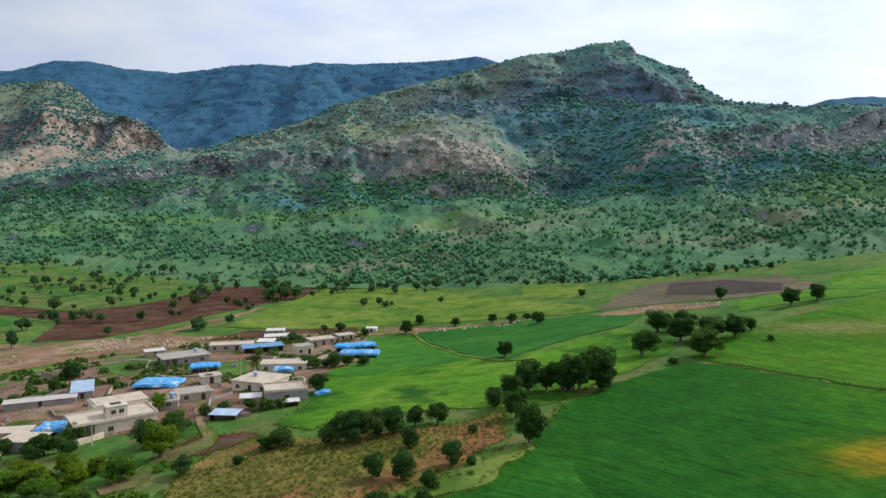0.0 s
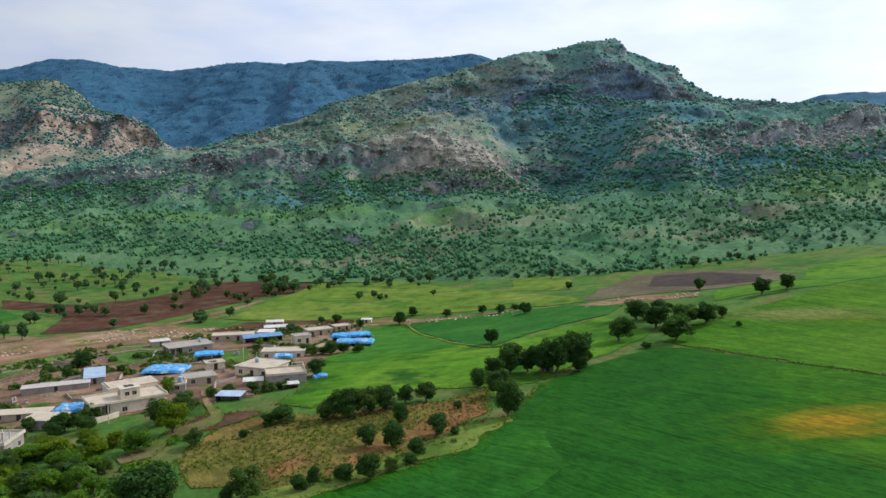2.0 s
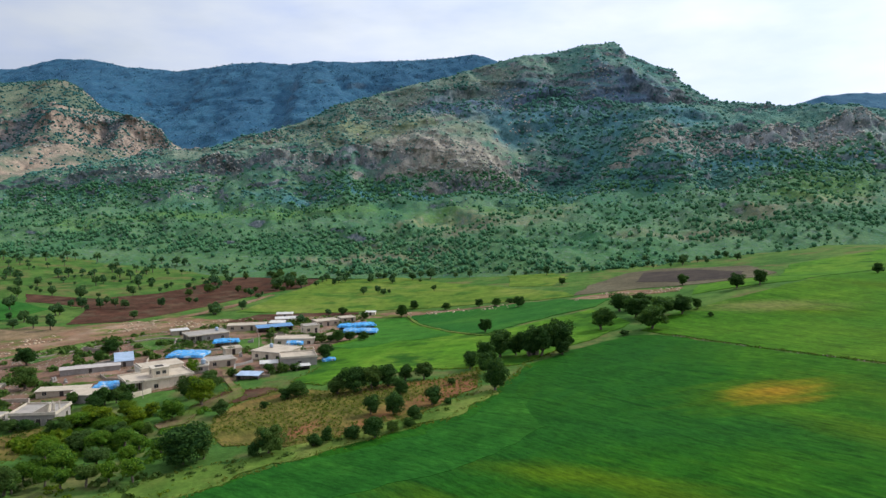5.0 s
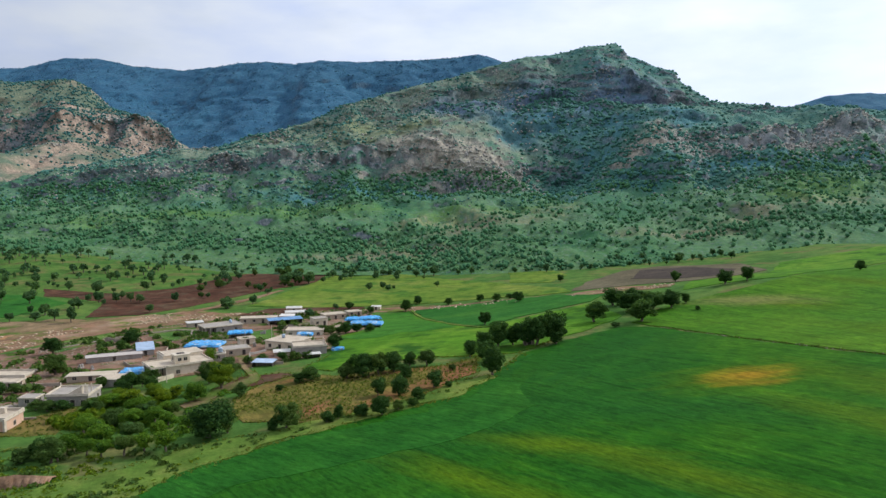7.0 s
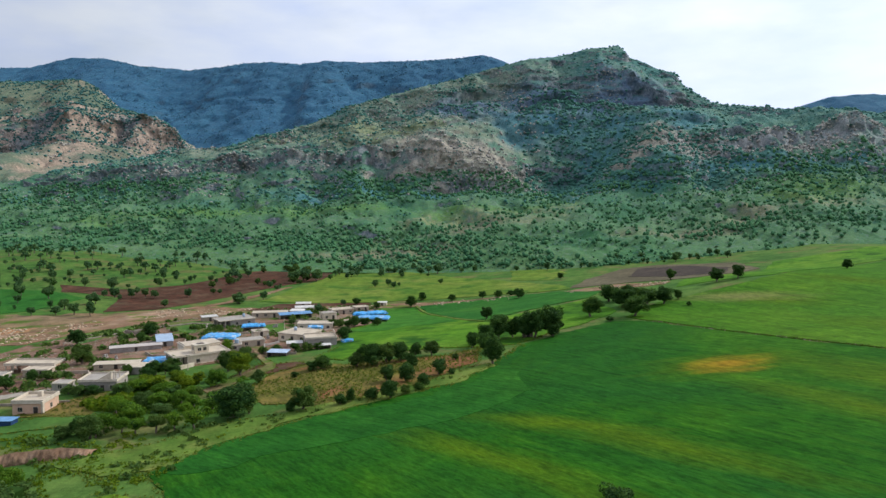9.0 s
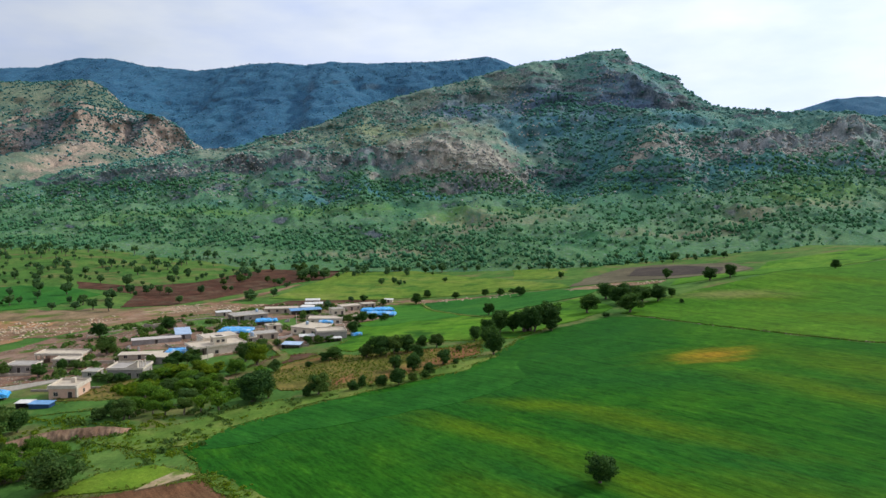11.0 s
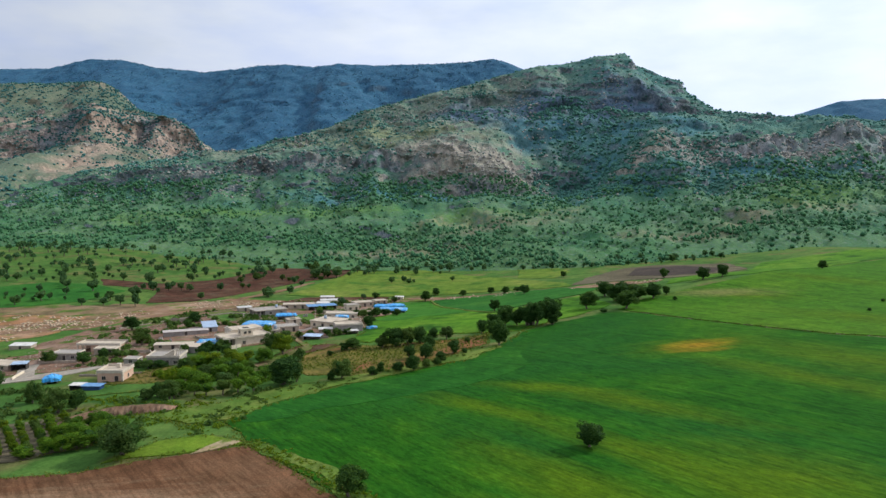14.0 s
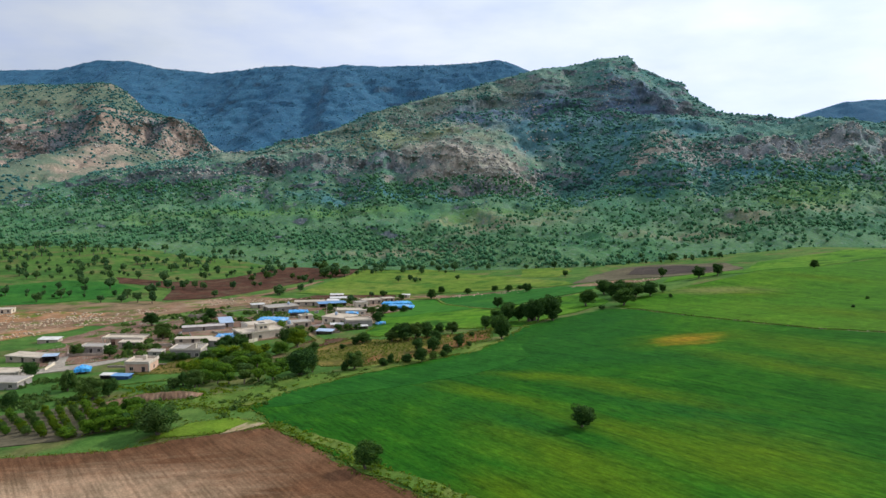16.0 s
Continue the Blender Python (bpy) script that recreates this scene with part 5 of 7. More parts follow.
def slope_density(X, Y, S):
    """Oaks stand in drifts with open meadow between, closer together uphill."""
    open_land = np.clip(0.55 + 1.4 * fbm(X, Y * 2.0, 75, 3, 37) + 0.12 * S, 0.06, 1)
    return open_land * np.interp(X, (100, 300), (1.0, 0.9))


def build_far_oaks(spots):
    """The farther oaks of the grazed land in one mesh: leafy crowns, and a mesh of their stems."""
    a = np.array(spots)
    rng = np.random.default_rng(17)
    gz = ground_z(a[:, 0], a[:, 1])
    hill = np.interp(a[:, 1], (480, 600), (0, 1)) * 3
    build_leafy("scattered_oaks", a[:, 0], a[:, 1], gz + hill + a[:, 2] * 0.32, a[:, 3] * 0.5, M_GRAZED, "small oaks scattered on grazed land", 18, 90, 1.1, "woods")
    k = np.array(((-1, -1, 0), (1, -1, 0), (1, 1, 0), (-1, 1, 0), (-0.6, -0.6, 1), (0.6, -0.6, 1), (0.6, 0.6, 1), (-0.6, 0.6, 1)), float)
    co = k[None] * np.stack([a[:, 2] * 0.05, a[:, 2] * 0.05, a[:, 2] * 0.55 + 1.5], -1)[:, None] + np.stack([a[:, 0], a[:, 1], gz + hill - 1.5], -1)[:, None]
    f = np.array(((0, 1, 5, 4), (1, 2, 6, 5), (2, 3, 7, 6), (3, 0, 4, 7)))
    quads = (f[None] + (np.arange(len(a)) * 8)[:, None, None]).reshape(-1, 4)
    tagged(new("oak_stems", arrays_mesh("oak_stems", co.reshape(-1, 3), quads, M_BARK)), "bare stems of scattered oaks", "woods", kind="stuff")


build_far_oaks(FAR_OAKS[150:] + UNDER_HILL[35:])
rng_s = np.random.default_rng(12)
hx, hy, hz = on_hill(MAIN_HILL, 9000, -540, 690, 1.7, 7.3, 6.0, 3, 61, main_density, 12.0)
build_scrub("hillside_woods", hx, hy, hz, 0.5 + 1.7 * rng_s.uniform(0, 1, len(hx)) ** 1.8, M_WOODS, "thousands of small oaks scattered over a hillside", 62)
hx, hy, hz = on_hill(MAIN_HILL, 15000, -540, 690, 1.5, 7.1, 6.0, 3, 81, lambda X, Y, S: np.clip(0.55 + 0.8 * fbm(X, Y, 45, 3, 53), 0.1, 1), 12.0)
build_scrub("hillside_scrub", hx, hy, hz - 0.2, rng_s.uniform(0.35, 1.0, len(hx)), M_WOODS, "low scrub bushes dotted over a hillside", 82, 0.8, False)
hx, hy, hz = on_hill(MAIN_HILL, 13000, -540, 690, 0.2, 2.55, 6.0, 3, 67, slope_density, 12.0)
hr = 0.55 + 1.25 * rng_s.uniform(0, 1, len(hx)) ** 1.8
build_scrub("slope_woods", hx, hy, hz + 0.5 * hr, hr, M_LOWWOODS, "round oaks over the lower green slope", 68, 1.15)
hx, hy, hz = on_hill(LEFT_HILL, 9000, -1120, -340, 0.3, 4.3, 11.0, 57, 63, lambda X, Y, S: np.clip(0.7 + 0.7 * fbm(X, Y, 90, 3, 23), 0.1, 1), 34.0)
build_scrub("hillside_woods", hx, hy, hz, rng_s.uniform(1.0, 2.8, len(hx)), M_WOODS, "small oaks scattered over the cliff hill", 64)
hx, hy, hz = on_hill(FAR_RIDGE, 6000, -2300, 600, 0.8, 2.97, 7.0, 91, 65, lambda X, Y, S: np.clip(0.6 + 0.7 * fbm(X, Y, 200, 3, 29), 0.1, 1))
build_scrub("ridge_woods", hx, hy, hz, rng_s.uniform(1.3, 2.9, len(hx)), M_FARWOODS, "haze-blue woods over the distant ridge", 66, 0.45, False)
# trees added to darken the gully where the flank lies in shade
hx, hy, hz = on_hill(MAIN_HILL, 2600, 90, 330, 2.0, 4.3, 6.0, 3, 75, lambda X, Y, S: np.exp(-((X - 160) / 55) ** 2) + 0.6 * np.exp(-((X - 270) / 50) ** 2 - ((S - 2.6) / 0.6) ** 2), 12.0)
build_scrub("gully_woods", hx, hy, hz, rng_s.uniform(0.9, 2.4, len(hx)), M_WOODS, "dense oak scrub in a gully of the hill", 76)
M_BOULDER = hill_material("hill_boulders", (0.28, 0.25, 0.21), (0.46, 0.41, 0.34), (0.18, 0.175, 0.165), (0.22, 0.215, 0.205), (0.42, 0.385, 0.345), 0.9, 0.5)
hx, hy, hz = on_hill(MAIN_HILL, 4500, -540, 690, 1.6, 6.6, 6.0, 3, 69, lambda X, Y, S: np.clip(0.15 + 1.1 * fbm(X, Y, 55, 3, 43), 0.0, 1) * np.where((S > 1.8) & (S < 3.4) | (S > 4.4), 1.0, 0.35), 12.0)
tagged(build_scrub("hill_boulders", hx, hy, hz - 0.4, rng_s.uniform(0.5, 1.7, len(hx)), M_BOULDER, "pale boulders and outcrops over the hill", 70, 0.7, False), category="boulders")
hx, hy, hz = on_hill(MAIN_HILL, 1900, -340, 110, 2.1, 4.4, 6.0, 3, 77, lambda X, Y, S: np.clip(0.35 + 1.0 * fbm(X, Y, 40, 3, 49), 0.0, 1) * np.where(X > -30, 0.8, 0.08 + np.exp(-((S - 2.88) / 0.2) ** 2)), 12.0)
tagged(build_scrub("hill_crags", hx, hy, hz - 0.5, rng_s.uniform(0.5, 2.1, len(hx)), M_BOULDER, "tan limestone crags about the hill's nose", 78, 0.8, False), category="boulders")
hx, hy, hz = on_hill(MAIN_HILL, 2400, 190, 600, 2.3, 3.3, 6.0, 3, 79, lambda X, Y, S: np.exp(-((S - 2.8) / 0.3) ** 2) * np.clip(0.5 + 0.9 * fbm(X, Y, 40, 3, 51), 0.05, 1), 12.0)
tagged(build_scrub("hill_crags", hx, hy, hz - 0.5, rng_s.uniform(0.5, 2.0, len(hx)), M_BOULDER, "grey broken limestone crags across the hill", 80, 0.9, False), category="boulders")
hx, hy, hz = on_hill(LEFT_HILL, 1800, -1500, -540, 1.6, 3.3, 11.0, 57, 73, lambda X, Y, S: np.clip(0.4 + fbm(X, Y, 70, 3, 47), 0.0, 1), 34.0)
tagged(build_scrub("cliff_boulders", hx, hy, hz - 0.6, rng_s.uniform(1.0, 3.0, len(hx)), M_BOULDER, "pale fallen boulders under the cliff", 74, 0.8, False), category="boulders")


def build_vines():
    """Low vine bushes along crooked rows."""
    rng = np.random.default_rng(71)
    X, Y = np.meshgrid(np.arange(-54, 12, 1.25), np.arange(158, 214, 1.5))
    X, Y = X.ravel() + rng.normal(size=X.size) * 0.3, Y.ravel() + rng.normal(size=X.size) * 0.4
    keep = inside(VINEYARD, X, Y) & (fbm(X, Y, 12, 2, 3) > -0.35)
    X, Y = X[keep], Y[keep]
    build_leafy("vines", X, Y, ground_z(X, Y) + 0.05, rng.uniform(0.28, 0.72, len(X)), M_VINELEAF, "low bushy vines in rows on weedy soil", 72, 12)


M_VINELEAF = leaf_material("vine_leaves", (0.060, 0.098, 0.015), (0.098, 0.138, 0.022), (0.165, 0.185, 0.042))
build_vines()


# ---- village: materials ----
def plaster(name, base, stain, dark, scale=0.5, rough=0.9):
    m, nt, bs, ln = material(name)
    a = noise_at(nt, scale, 5, 0.6)
    b = noise_at(nt, scale * 6, 4, 0.7, stretch=(1, 1, 3), shift=4)
    col = ramp(nt, a, ((0.32, stain), (0.55, base)))
    col = blend(nt, steps(nt, b, 0.55, 0.75), col, dark)
    ln(col, bs.inputs["Base Color"])
    bs.inputs["Roughness"].default_value = rough
    bump(nt, bs, b, 0.3, 0.03)
    return m


def sheet_metal(name, base, stain, waves=5.0):
    m, nt, bs, ln = material(name)
    ln(ramp(nt, noise_at(nt, 0.5, 5, 0.65), ((0.35, stain), (0.6, base))), bs.inputs["Base Color"])
    bs.inputs["Roughness"].default_value, bs.inputs["Metallic"].default_value = 0.5, 0.35
    return m


def tarp_material(name, base, pale):
    m, nt, bs, ln = material(name)
    a = noise_at(nt, 0.55, 4, 0.6, shift=2)
    col = blend(nt, steps(nt, a, 0.56, 0.6), base, pale)
    col = blend(nt, steps(nt, noise_at(nt, 0.9, 3, 0.6, shift=6), 0.57, 0.63, 0.8), col, (0.02, 0.075, 0.11))
    ln(blend(nt, 0.4, col, ramp(nt, noise_at(nt, 2.5, 4), ((0.3, (0.6, 0.6, 0.6)), (0.7, (1.2, 1.2, 1.2)))), "MULTIPLY"), bs.inputs["Base Color"])
    bs.inputs["Roughness"].default_value = 0.45
    return m


M_CREAM = plaster("cream_plaster", (0.66, 0.56, 0.42), (0.53, 0.43, 0.31), (0.40, 0.32, 0.23))
M_GREYWALL = plaster("grey_cement_block", (0.31, 0.275, 0.245), (0.23, 0.20, 0.175), (0.15, 0.13, 0.115))
M_PINK = plaster("pink_plaster", (0.58, 0.37, 0.26), (0.48, 0.30, 0.21), (0.37, 0.25, 0.18))
M_TAN = plaster("mud_plaster", (0.40, 0.32, 0.24), (0.30, 0.23, 0.17), (0.22, 0.17, 0.13))
M_ROOF = plaster("flat_cement_roof", (0.45, 0.365, 0.27), (0.33, 0.265, 0.195), (0.20, 0.165, 0.13), 0.35)
M_ROOF_GREY = plaster("grey_cement_roof", (0.31, 0.27, 0.23), (0.23, 0.20, 0.17), (0.14, 0.125, 0.11), 0.35)
M_TRIM = plaster("pale_cement", (0.53, 0.45, 0.35), (0.40, 0.335, 0.26), (0.27, 0.23, 0.185), 1.0)
M_WHITE = sheet_metal("white_sheet", (0.64, 0.60, 0.54), (0.46, 0.42, 0.37))
M_OLDROOF = plaster("old_slab_roof", (0.42, 0.36, 0.32), (0.33, 0.28, 0.25), (0.23, 0.20, 0.18), 0.6)
M_METAL = sheet_metal("blue_grey_sheet", (0.38, 0.47, 0.58), (0.27, 0.34, 0.43))
M_STEELBLUE = sheet_metal("blue_sheet", (0.14, 0.30, 0.50), (0.10, 0.21, 0.36))
M_DARKMETAL = sheet_metal("dark_sheet", (0.06, 0.06, 0.07), (0.10, 0.09, 0.085))
M_NAVY = sheet_metal("navy_sheet", (0.025, 0.07, 0.20), (0.02, 0.05, 0.13))
M_TARP = tarp_material("blue_tarpaulin", (0.03, 0.29, 0.62), (0.08, 0.41, 0.70))
M_TARP_WORN = tarp_material("worn_blue_tarpaulin", (0.05, 0.29, 0.58), (0.40, 0.46, 0.50))
M_PANE = bpy.data.materials.new("dark_glass")
M_PANE.use_nodes = True
bs_pane = M_PANE.node_tree.nodes["Principled BSDF"]
bs_pane.inputs["Base Color"].default_value, bs_pane.inputs["Roughness"].default_value = (0.02, 0.024, 0.03, 1), 0.12
# near-black for dark boards and posts, and for shade painted within openings
M_SHADE = plaster("shade_and_dark_boards", (0.045, 0.035, 0.03), (0.03, 0.025, 0.02), (0.02, 0.018, 0.016))
M_STONE = plaster("field_stone", (0.28, 0.225, 0.17), (0.21, 0.165, 0.12), (0.14, 0.11, 0.085), 0.9)


# ---- village: building kit ----
def add_box(bm, x0, x1, y0, y1, z0, z1, bevel=0.0):
    verts = [bm.verts.new(p) for p in ((x0, y0, z0), (x1, y0, z0), (x1, y1, z0), (x0, y1, z0), (x0, y0, z1), (x1, y0, z1), (x1, y1, z1), (x0, y1, z1))]
    faces = [bm.faces.new([verts[i] for i in q]) for q in ((3, 2, 1, 0), (4, 5, 6, 7), (0, 1, 5, 4), (1, 2, 6, 5), (2, 3, 7, 6), (3, 0, 4, 7))]
    if bevel:
        bmesh.ops.bevel(bm, geom=list({e for f in faces for e in f.edges}), offset=bevel, segments=1, affect="EDGES")


def box(name, parent, mat, x0, x1, y0, y1, z0, z1, label="", bevel=0.03):
    bm = bmesh.new()
    add_box(bm, x0, x1, y0, y1, z0, z1, bevel)
    return part(name, bm, mat, parent, label)


def place(name, spot, label, category, group=""):
    """An Empty at the left end of a front wall that runs from (ax, ay) to (bx, by); its y points away from the front. Returns it and the length."""
    ax, ay, bx, by = spot
    root = new(name)
    z = float(min(ground_z(ax, ay), ground_z(bx, by)))
    root.matrix_world = Matrix.Translation((ax, ay, z)) @ Matrix.Rotation(math.atan2(by - ay, bx - ax), 4, "Z")
    tagged(root, label, category, group)
    return root, math.hypot(bx - ax, by - ay)


def add_window(parent, x, z, w=1.1, h=1.2, y=0.0, side=-1, axis="y"):
    """A window on a wall in the plane y (or x, for an end wall): a proud frame, a sill and a recessed dark pane."""
    t = 0.07
    bm = bmesh.new()
    for q in ((x - w / 2 - t, x - w / 2, z, z + h), (x + w / 2, x + w / 2 + t, z, z + h), (x - w / 2 - t, x + w / 2 + t, z + h, z + h + t), (x - 0.03, x + 0.03, z, z + h)):
        add_box(bm, q[0], q[1], -0.06, 0.02, q[2], q[3])
    bm2, bm3 = bmesh.new(), bmesh.new()
    add_box(bm2, x - w / 2 - 0.12, x + w / 2 + 0.12, -0.14, 0.02, z - 0.08, z)
    add_box(bm3, x - w / 2, x + w / 2, -0.025, 0.01, z, z + h)
    turn = Matrix.Translation((0, y, 0)) if axis == "y" else Matrix.Translation((y, 0, 0)) @ Matrix.Rotation(side * math.pi / 2, 4, "Z")
    for b in (bm, bm2, bm3):
        b.transform(turn)
    holder = part("window", bm, M_TRIM, parent)
    part("sill", bm2, M_TRIM, holder)
    part("pane", bm3, M_PANE, holder, "dark window glass")


def add_door(parent, x, w=1.1, h=2.1, mat=None):
    bm, bm2 = bmesh.new(), bmesh.new()
    for q in ((x - w / 2 - 0.08, x - w / 2, 0, h), (x + w / 2, x + w / 2 + 0.08, 0, h), (x - w / 2 - 0.08, x + w / 2 + 0.08, h, h + 0.08)):
        add_box(bm, q[0], q[1], -0.06, 0.02, q[2] + 0.02, q[3] + 0.02)
    add_box(bm2, x - w / 2, x + w / 2, -0.03, 0.01, 0.02, h + 0.02)
    frame_ob = part("door_frame", bm, M_TRIM, parent)
    part("door", bm2, mat or M_SHADE, frame_ob)


def flat_house(spot, depth, h, wall, roof, label, windows=2, door=True, parapet=0.3, eave=0.25, porch=0.0, end_windows=1, name="house", group="village houses"):
    """A one-storey block house with a flat slab roof; porch: metres of open gallery at its left end."""
    root, n = place(name, spot, label, "house", group)
    x0 = porch
    box("wall", root, wall, x0, n, 0, depth, -1.2, h)
    if porch:
        box("porch_floor", root, M_TRIM, 0, x0, 0, depth, -1.2, 0.15)
        box("porch_back", root, wall, 0, x0, depth - 0.25, depth, 0.15, h)
        for k in range(3):
            y = 0.05 + k * (depth - 0.55) / 2
            box("column", root, M_TRIM, 0.05, 0.35, y, y + 0.3, 0.15, h)
        box("column", root, M_TRIM, x0 / 2 - 0.15, x0 / 2 + 0.15, 0.05, 0.35, 0.15, h)
        box("porch_door", root, M_SHADE, x0 - 0.04, x0 - 0.005, depth * 0.35, depth * 0.35 + 1.1, 0.15, 2.25)
    box("roof_slab", root, M_TRIM, -eave, n + eave, -eave, depth + eave, h, h + 0.22)
    if parapet:
        t = 0.18
        bm = bmesh.new()
        for q in ((-eave + 0.1, n + eave - 0.1, -eave + 0.1, -eave + 0.1 + t), (-eave + 0.1, n + eave - 0.1, depth + eave - 0.1 - t, depth + eave - 0.1), (-eave + 0.1, -eave + 0.1 + t, -eave + 0.1 + t, depth + eave - 0.1 - t), (n + eave - 0.1 - t, n + eave - 0.1, -eave + 0.1 + t, depth + eave - 0.1 - t)):
            add_box(bm, *q, h + 0.22, h + 0.22 + parapet)
        part("parapet", bm, M_TRIM, root)
    box("roof_surface", root, roof, -eave + 0.3, n + eave - 0.3, -eave + 0.3, depth + eave - 0.3, h + 0.2, h + 0.225, bevel=0)
    slots = windows + (1 if door else 0)
    for k in range(slots):
        x = x0 + (n - x0) * (k + 0.5) / slots
        if door and k == slots // 2:
            add_door(root, x)
        else:
            add_window(root, x, 0.95, min(1.1, (n - x0) / slots * 0.5), 1.1)
    for k in range(end_windows):
        add_window(root, -(depth * (k + 0.5) / end_windows), 0.95, 1.0, 1.1, x0, -1, "x") if not porch else None
        add_window(root, depth * (k + 0.5) / end_windows, 0.95, 1.0, 1.1, n, 1, "x")
    return root, n


def sheet_roof(parent, n, depth, z0, z1, mat, label="", over=0.3, pitch=0.35):
    """A sloping roof of corrugated sheet, front edge at z0, back edge at z1."""
    bm = bmesh.new()
    c = max(6, int((n + 2 * over) / pitch) * 2)
    top, low = [], []
    for row, (y, z) in enumerate(((-over, z0), (depth + over, z1))):
        top.append([bm.verts.new((-over + (n + 2 * over) * i / c, y, z + (0.05 if i % 2 else 0.0))) for i in range(c + 1)])
        low.append([bm.verts.new((-over + (n + 2 * over) * i / c, y, z - 0.05 + (0.05 if i % 2 else 0.0))) for i in range(c + 1)])
    for i in range(c):
        bm.faces.new((top[0][i], top[0][i + 1], top[1][i + 1], top[1][i]))
        bm.faces.new((low[0][i + 1], low[0][i], low[1][i], low[1][i + 1]))
        bm.faces.new((low[0][i], low[0][i + 1], top[0][i + 1], top[0][i]))
        bm.faces.new((low[1][i + 1], low[1][i], top[1][i], top[1][i + 1]))
    return part("roof", bm, mat, parent, label)


def shed(spot, depth, h, wall, roof, label, rise=0.4, door=True, open_front=False, group="village sheds"):
    root, n = place("shed", spot, label, "shed", group)
    t = 0.2
    for q, nm in (((0, t, 0, depth), "side_wall"), ((n - t, n, 0, depth), "side_wall"), ((t, n - t, depth - t, depth), "back_wall")):
        box(nm, root, wall, *q, -1.0, h)
    if open_front:
        for k in range(4):
            x = n * k / 3 * 0.96
            box("post", root, M_SHADE, x, x + 0.12, 0.0, 0.12, -1.0, h)
        # near-black sheet: the open shed's inner shade put into a floor colour
        box("dark_floor", root, M_SHADE, t, n - t, 0.1, depth - t, -1.0, 0.05)
    else:
        box("front_wall", root, wall, t, n - t, 0, t, -1.0, h)
        if door:
            add_door(root, n * 0.5, 1.0, min(1.9, h - 0.15))
    sheet_roof(root, n, depth, h + 0.06, h + rise, roof)
    return root


def tarp_roof(spot, depth, h, mat, label, seed, open_front=True, dome=0.5, wall=None, group="tarpaulin sheds"):
    """A crumpled tarpaulin weighed down over a rough shed of posts and low walls."""
    root, n = place("tarp_shed", spot, label, "shed", group)
    for k in range(4):
        for y in (0.1, depth - 0.2):
            x = 0.1 + (n - 0.3) * k / 3
            box("post", root, M_SHADE, x, x + 0.12, y, y + 0.12, -1.0, h + 0.05)
    box("back_wall", root, wall or M_TAN, 0.25, n - 0.3, depth * 0.6, depth * 0.6 + 0.2, -1.0, h - 0.05)
    box("side_wall", root, wall or M_TAN, 0.3, 0.5, 0.3, depth * 0.6, -1.0, h - 0.1)
    box("side_wall", root, wall or M_TAN, n - 0.5, n - 0.3, 0.3, depth * 0.6, -1.0, h - 0.1)
    r, c = 26, 34
    X, Y = np.meshgrid(np.linspace(-0.5, n + 0.5, c), np.linspace(-0.5, depth + 0.5, r))
    u, v = (X + 0.5) / (n + 1), (Y + 0.5) / (depth + 1)
    X = X + 0.35 * fbm(X * 3, Y * 3, 2.5, 3, seed + 3)
    Y2 = Y + 0.35 * fbm(X * 3, Y * 3, 2.5, 3, seed + 5)
    Z = h + 0.12 + dome * np.sqrt(np.clip(np.sin(np.pi * u) * np.sin(np.pi * v), 0, 1)) + 0.22 * fbm(X, Y, 1.8, 4, seed, True)
    rim = (u < 0.02) | (u > 0.98) | (v < 0.02) | (v > 0.98)
    Z = np.where(rim, h - 0.35, Z)
    sheet = grid_mesh("tarpaulin", X, Y2, Z, mat, False)
    sheet.parent = root
    tagged(sheet, "crumpled blue tarpaulin")
    return root


# ---- village: houses ----
def build_villa():
    root, n = flat_house((-84.5, 210.6, -70.6, 221.1), 9.5, 3.3, M_CREAM, M_ROOF, "cream plastered villa with a roof room and porch", 2, False, 0.35, 0.45, 4.0, 2, "villa")
    t = 3.3 + 0.22
    box("roof_room", root, M_CREAM, 7.0, 11.5, 1.6, 5.6, t, t + 2.5)
    box("roof_room_slab", root, M_TRIM, 6.8, 11.7, 1.4, 5.8, t + 2.5, t + 2.66)
    box("rear_wing", root, M_CREAM, 6.0, n + 0.6, 9.9, 17.0, -1.2, t + 0.9)
    box("rear_slab", root, M_TRIM, 5.7, n + 0.9, 9.8, 17.3, t + 0.9, t + 1.12)
    box("rear_roof_surface", root, M_ROOF, 6.1, n + 0.5, 10.2, 16.9, t + 1.11, t + 1.125, bevel=0)
    for k in range(2):
        add_window(root, 8.4 + 1.7 * k, t + 0.8, 1.0, 0.9, 1.6)
    add_window(root, -3.6, t + 0.8, 1.2, 1.2, 7.0, -1, "x")
    box("hatch", root, M_SHADE, 8.2, 10.4, 2.8, 4.6, t + 2.65, t + 2.8)
    box("roof_rim", root, M_TRIM, 6.2, 6.6, 10.3, 16.8, t + 1.12, t + 1.5)


def build_stair_villa():
    root, n = flat_house((-102.5, 187.4, -92.2, 188.2), 8.5, 3.1, M_GREYWALL, M_ROOF_GREY, "unfinished grey block house with roof stairs", 3, True, 0.45, 0.35, 0.0, 2)
    t = 3.32
    bm = bmesh.new()
    for k in range(8):
        add_box(bm, n - 5.5 + k * 0.45, n - 5.05 + k * 0.45, 1.5, 2.6, t, t + 0.25 + k * 0.26)
    part("roof_stairs", bm, M_TRIM, root)
    for x, y in ((n - 1.9, 0.4), (n - 0.4, 0.4), (n - 1.9, 3.0), (n - 0.4, 3.0)):
        box("roof_post", root, M_TRIM, x, x + 0.25, y, y + 0.25, t, t + 2.3)
    box("roof_beam", root, M_TRIM, n - 2.0, n - 0.05, 0.35, 0.7, t + 2.3, t + 2.5)


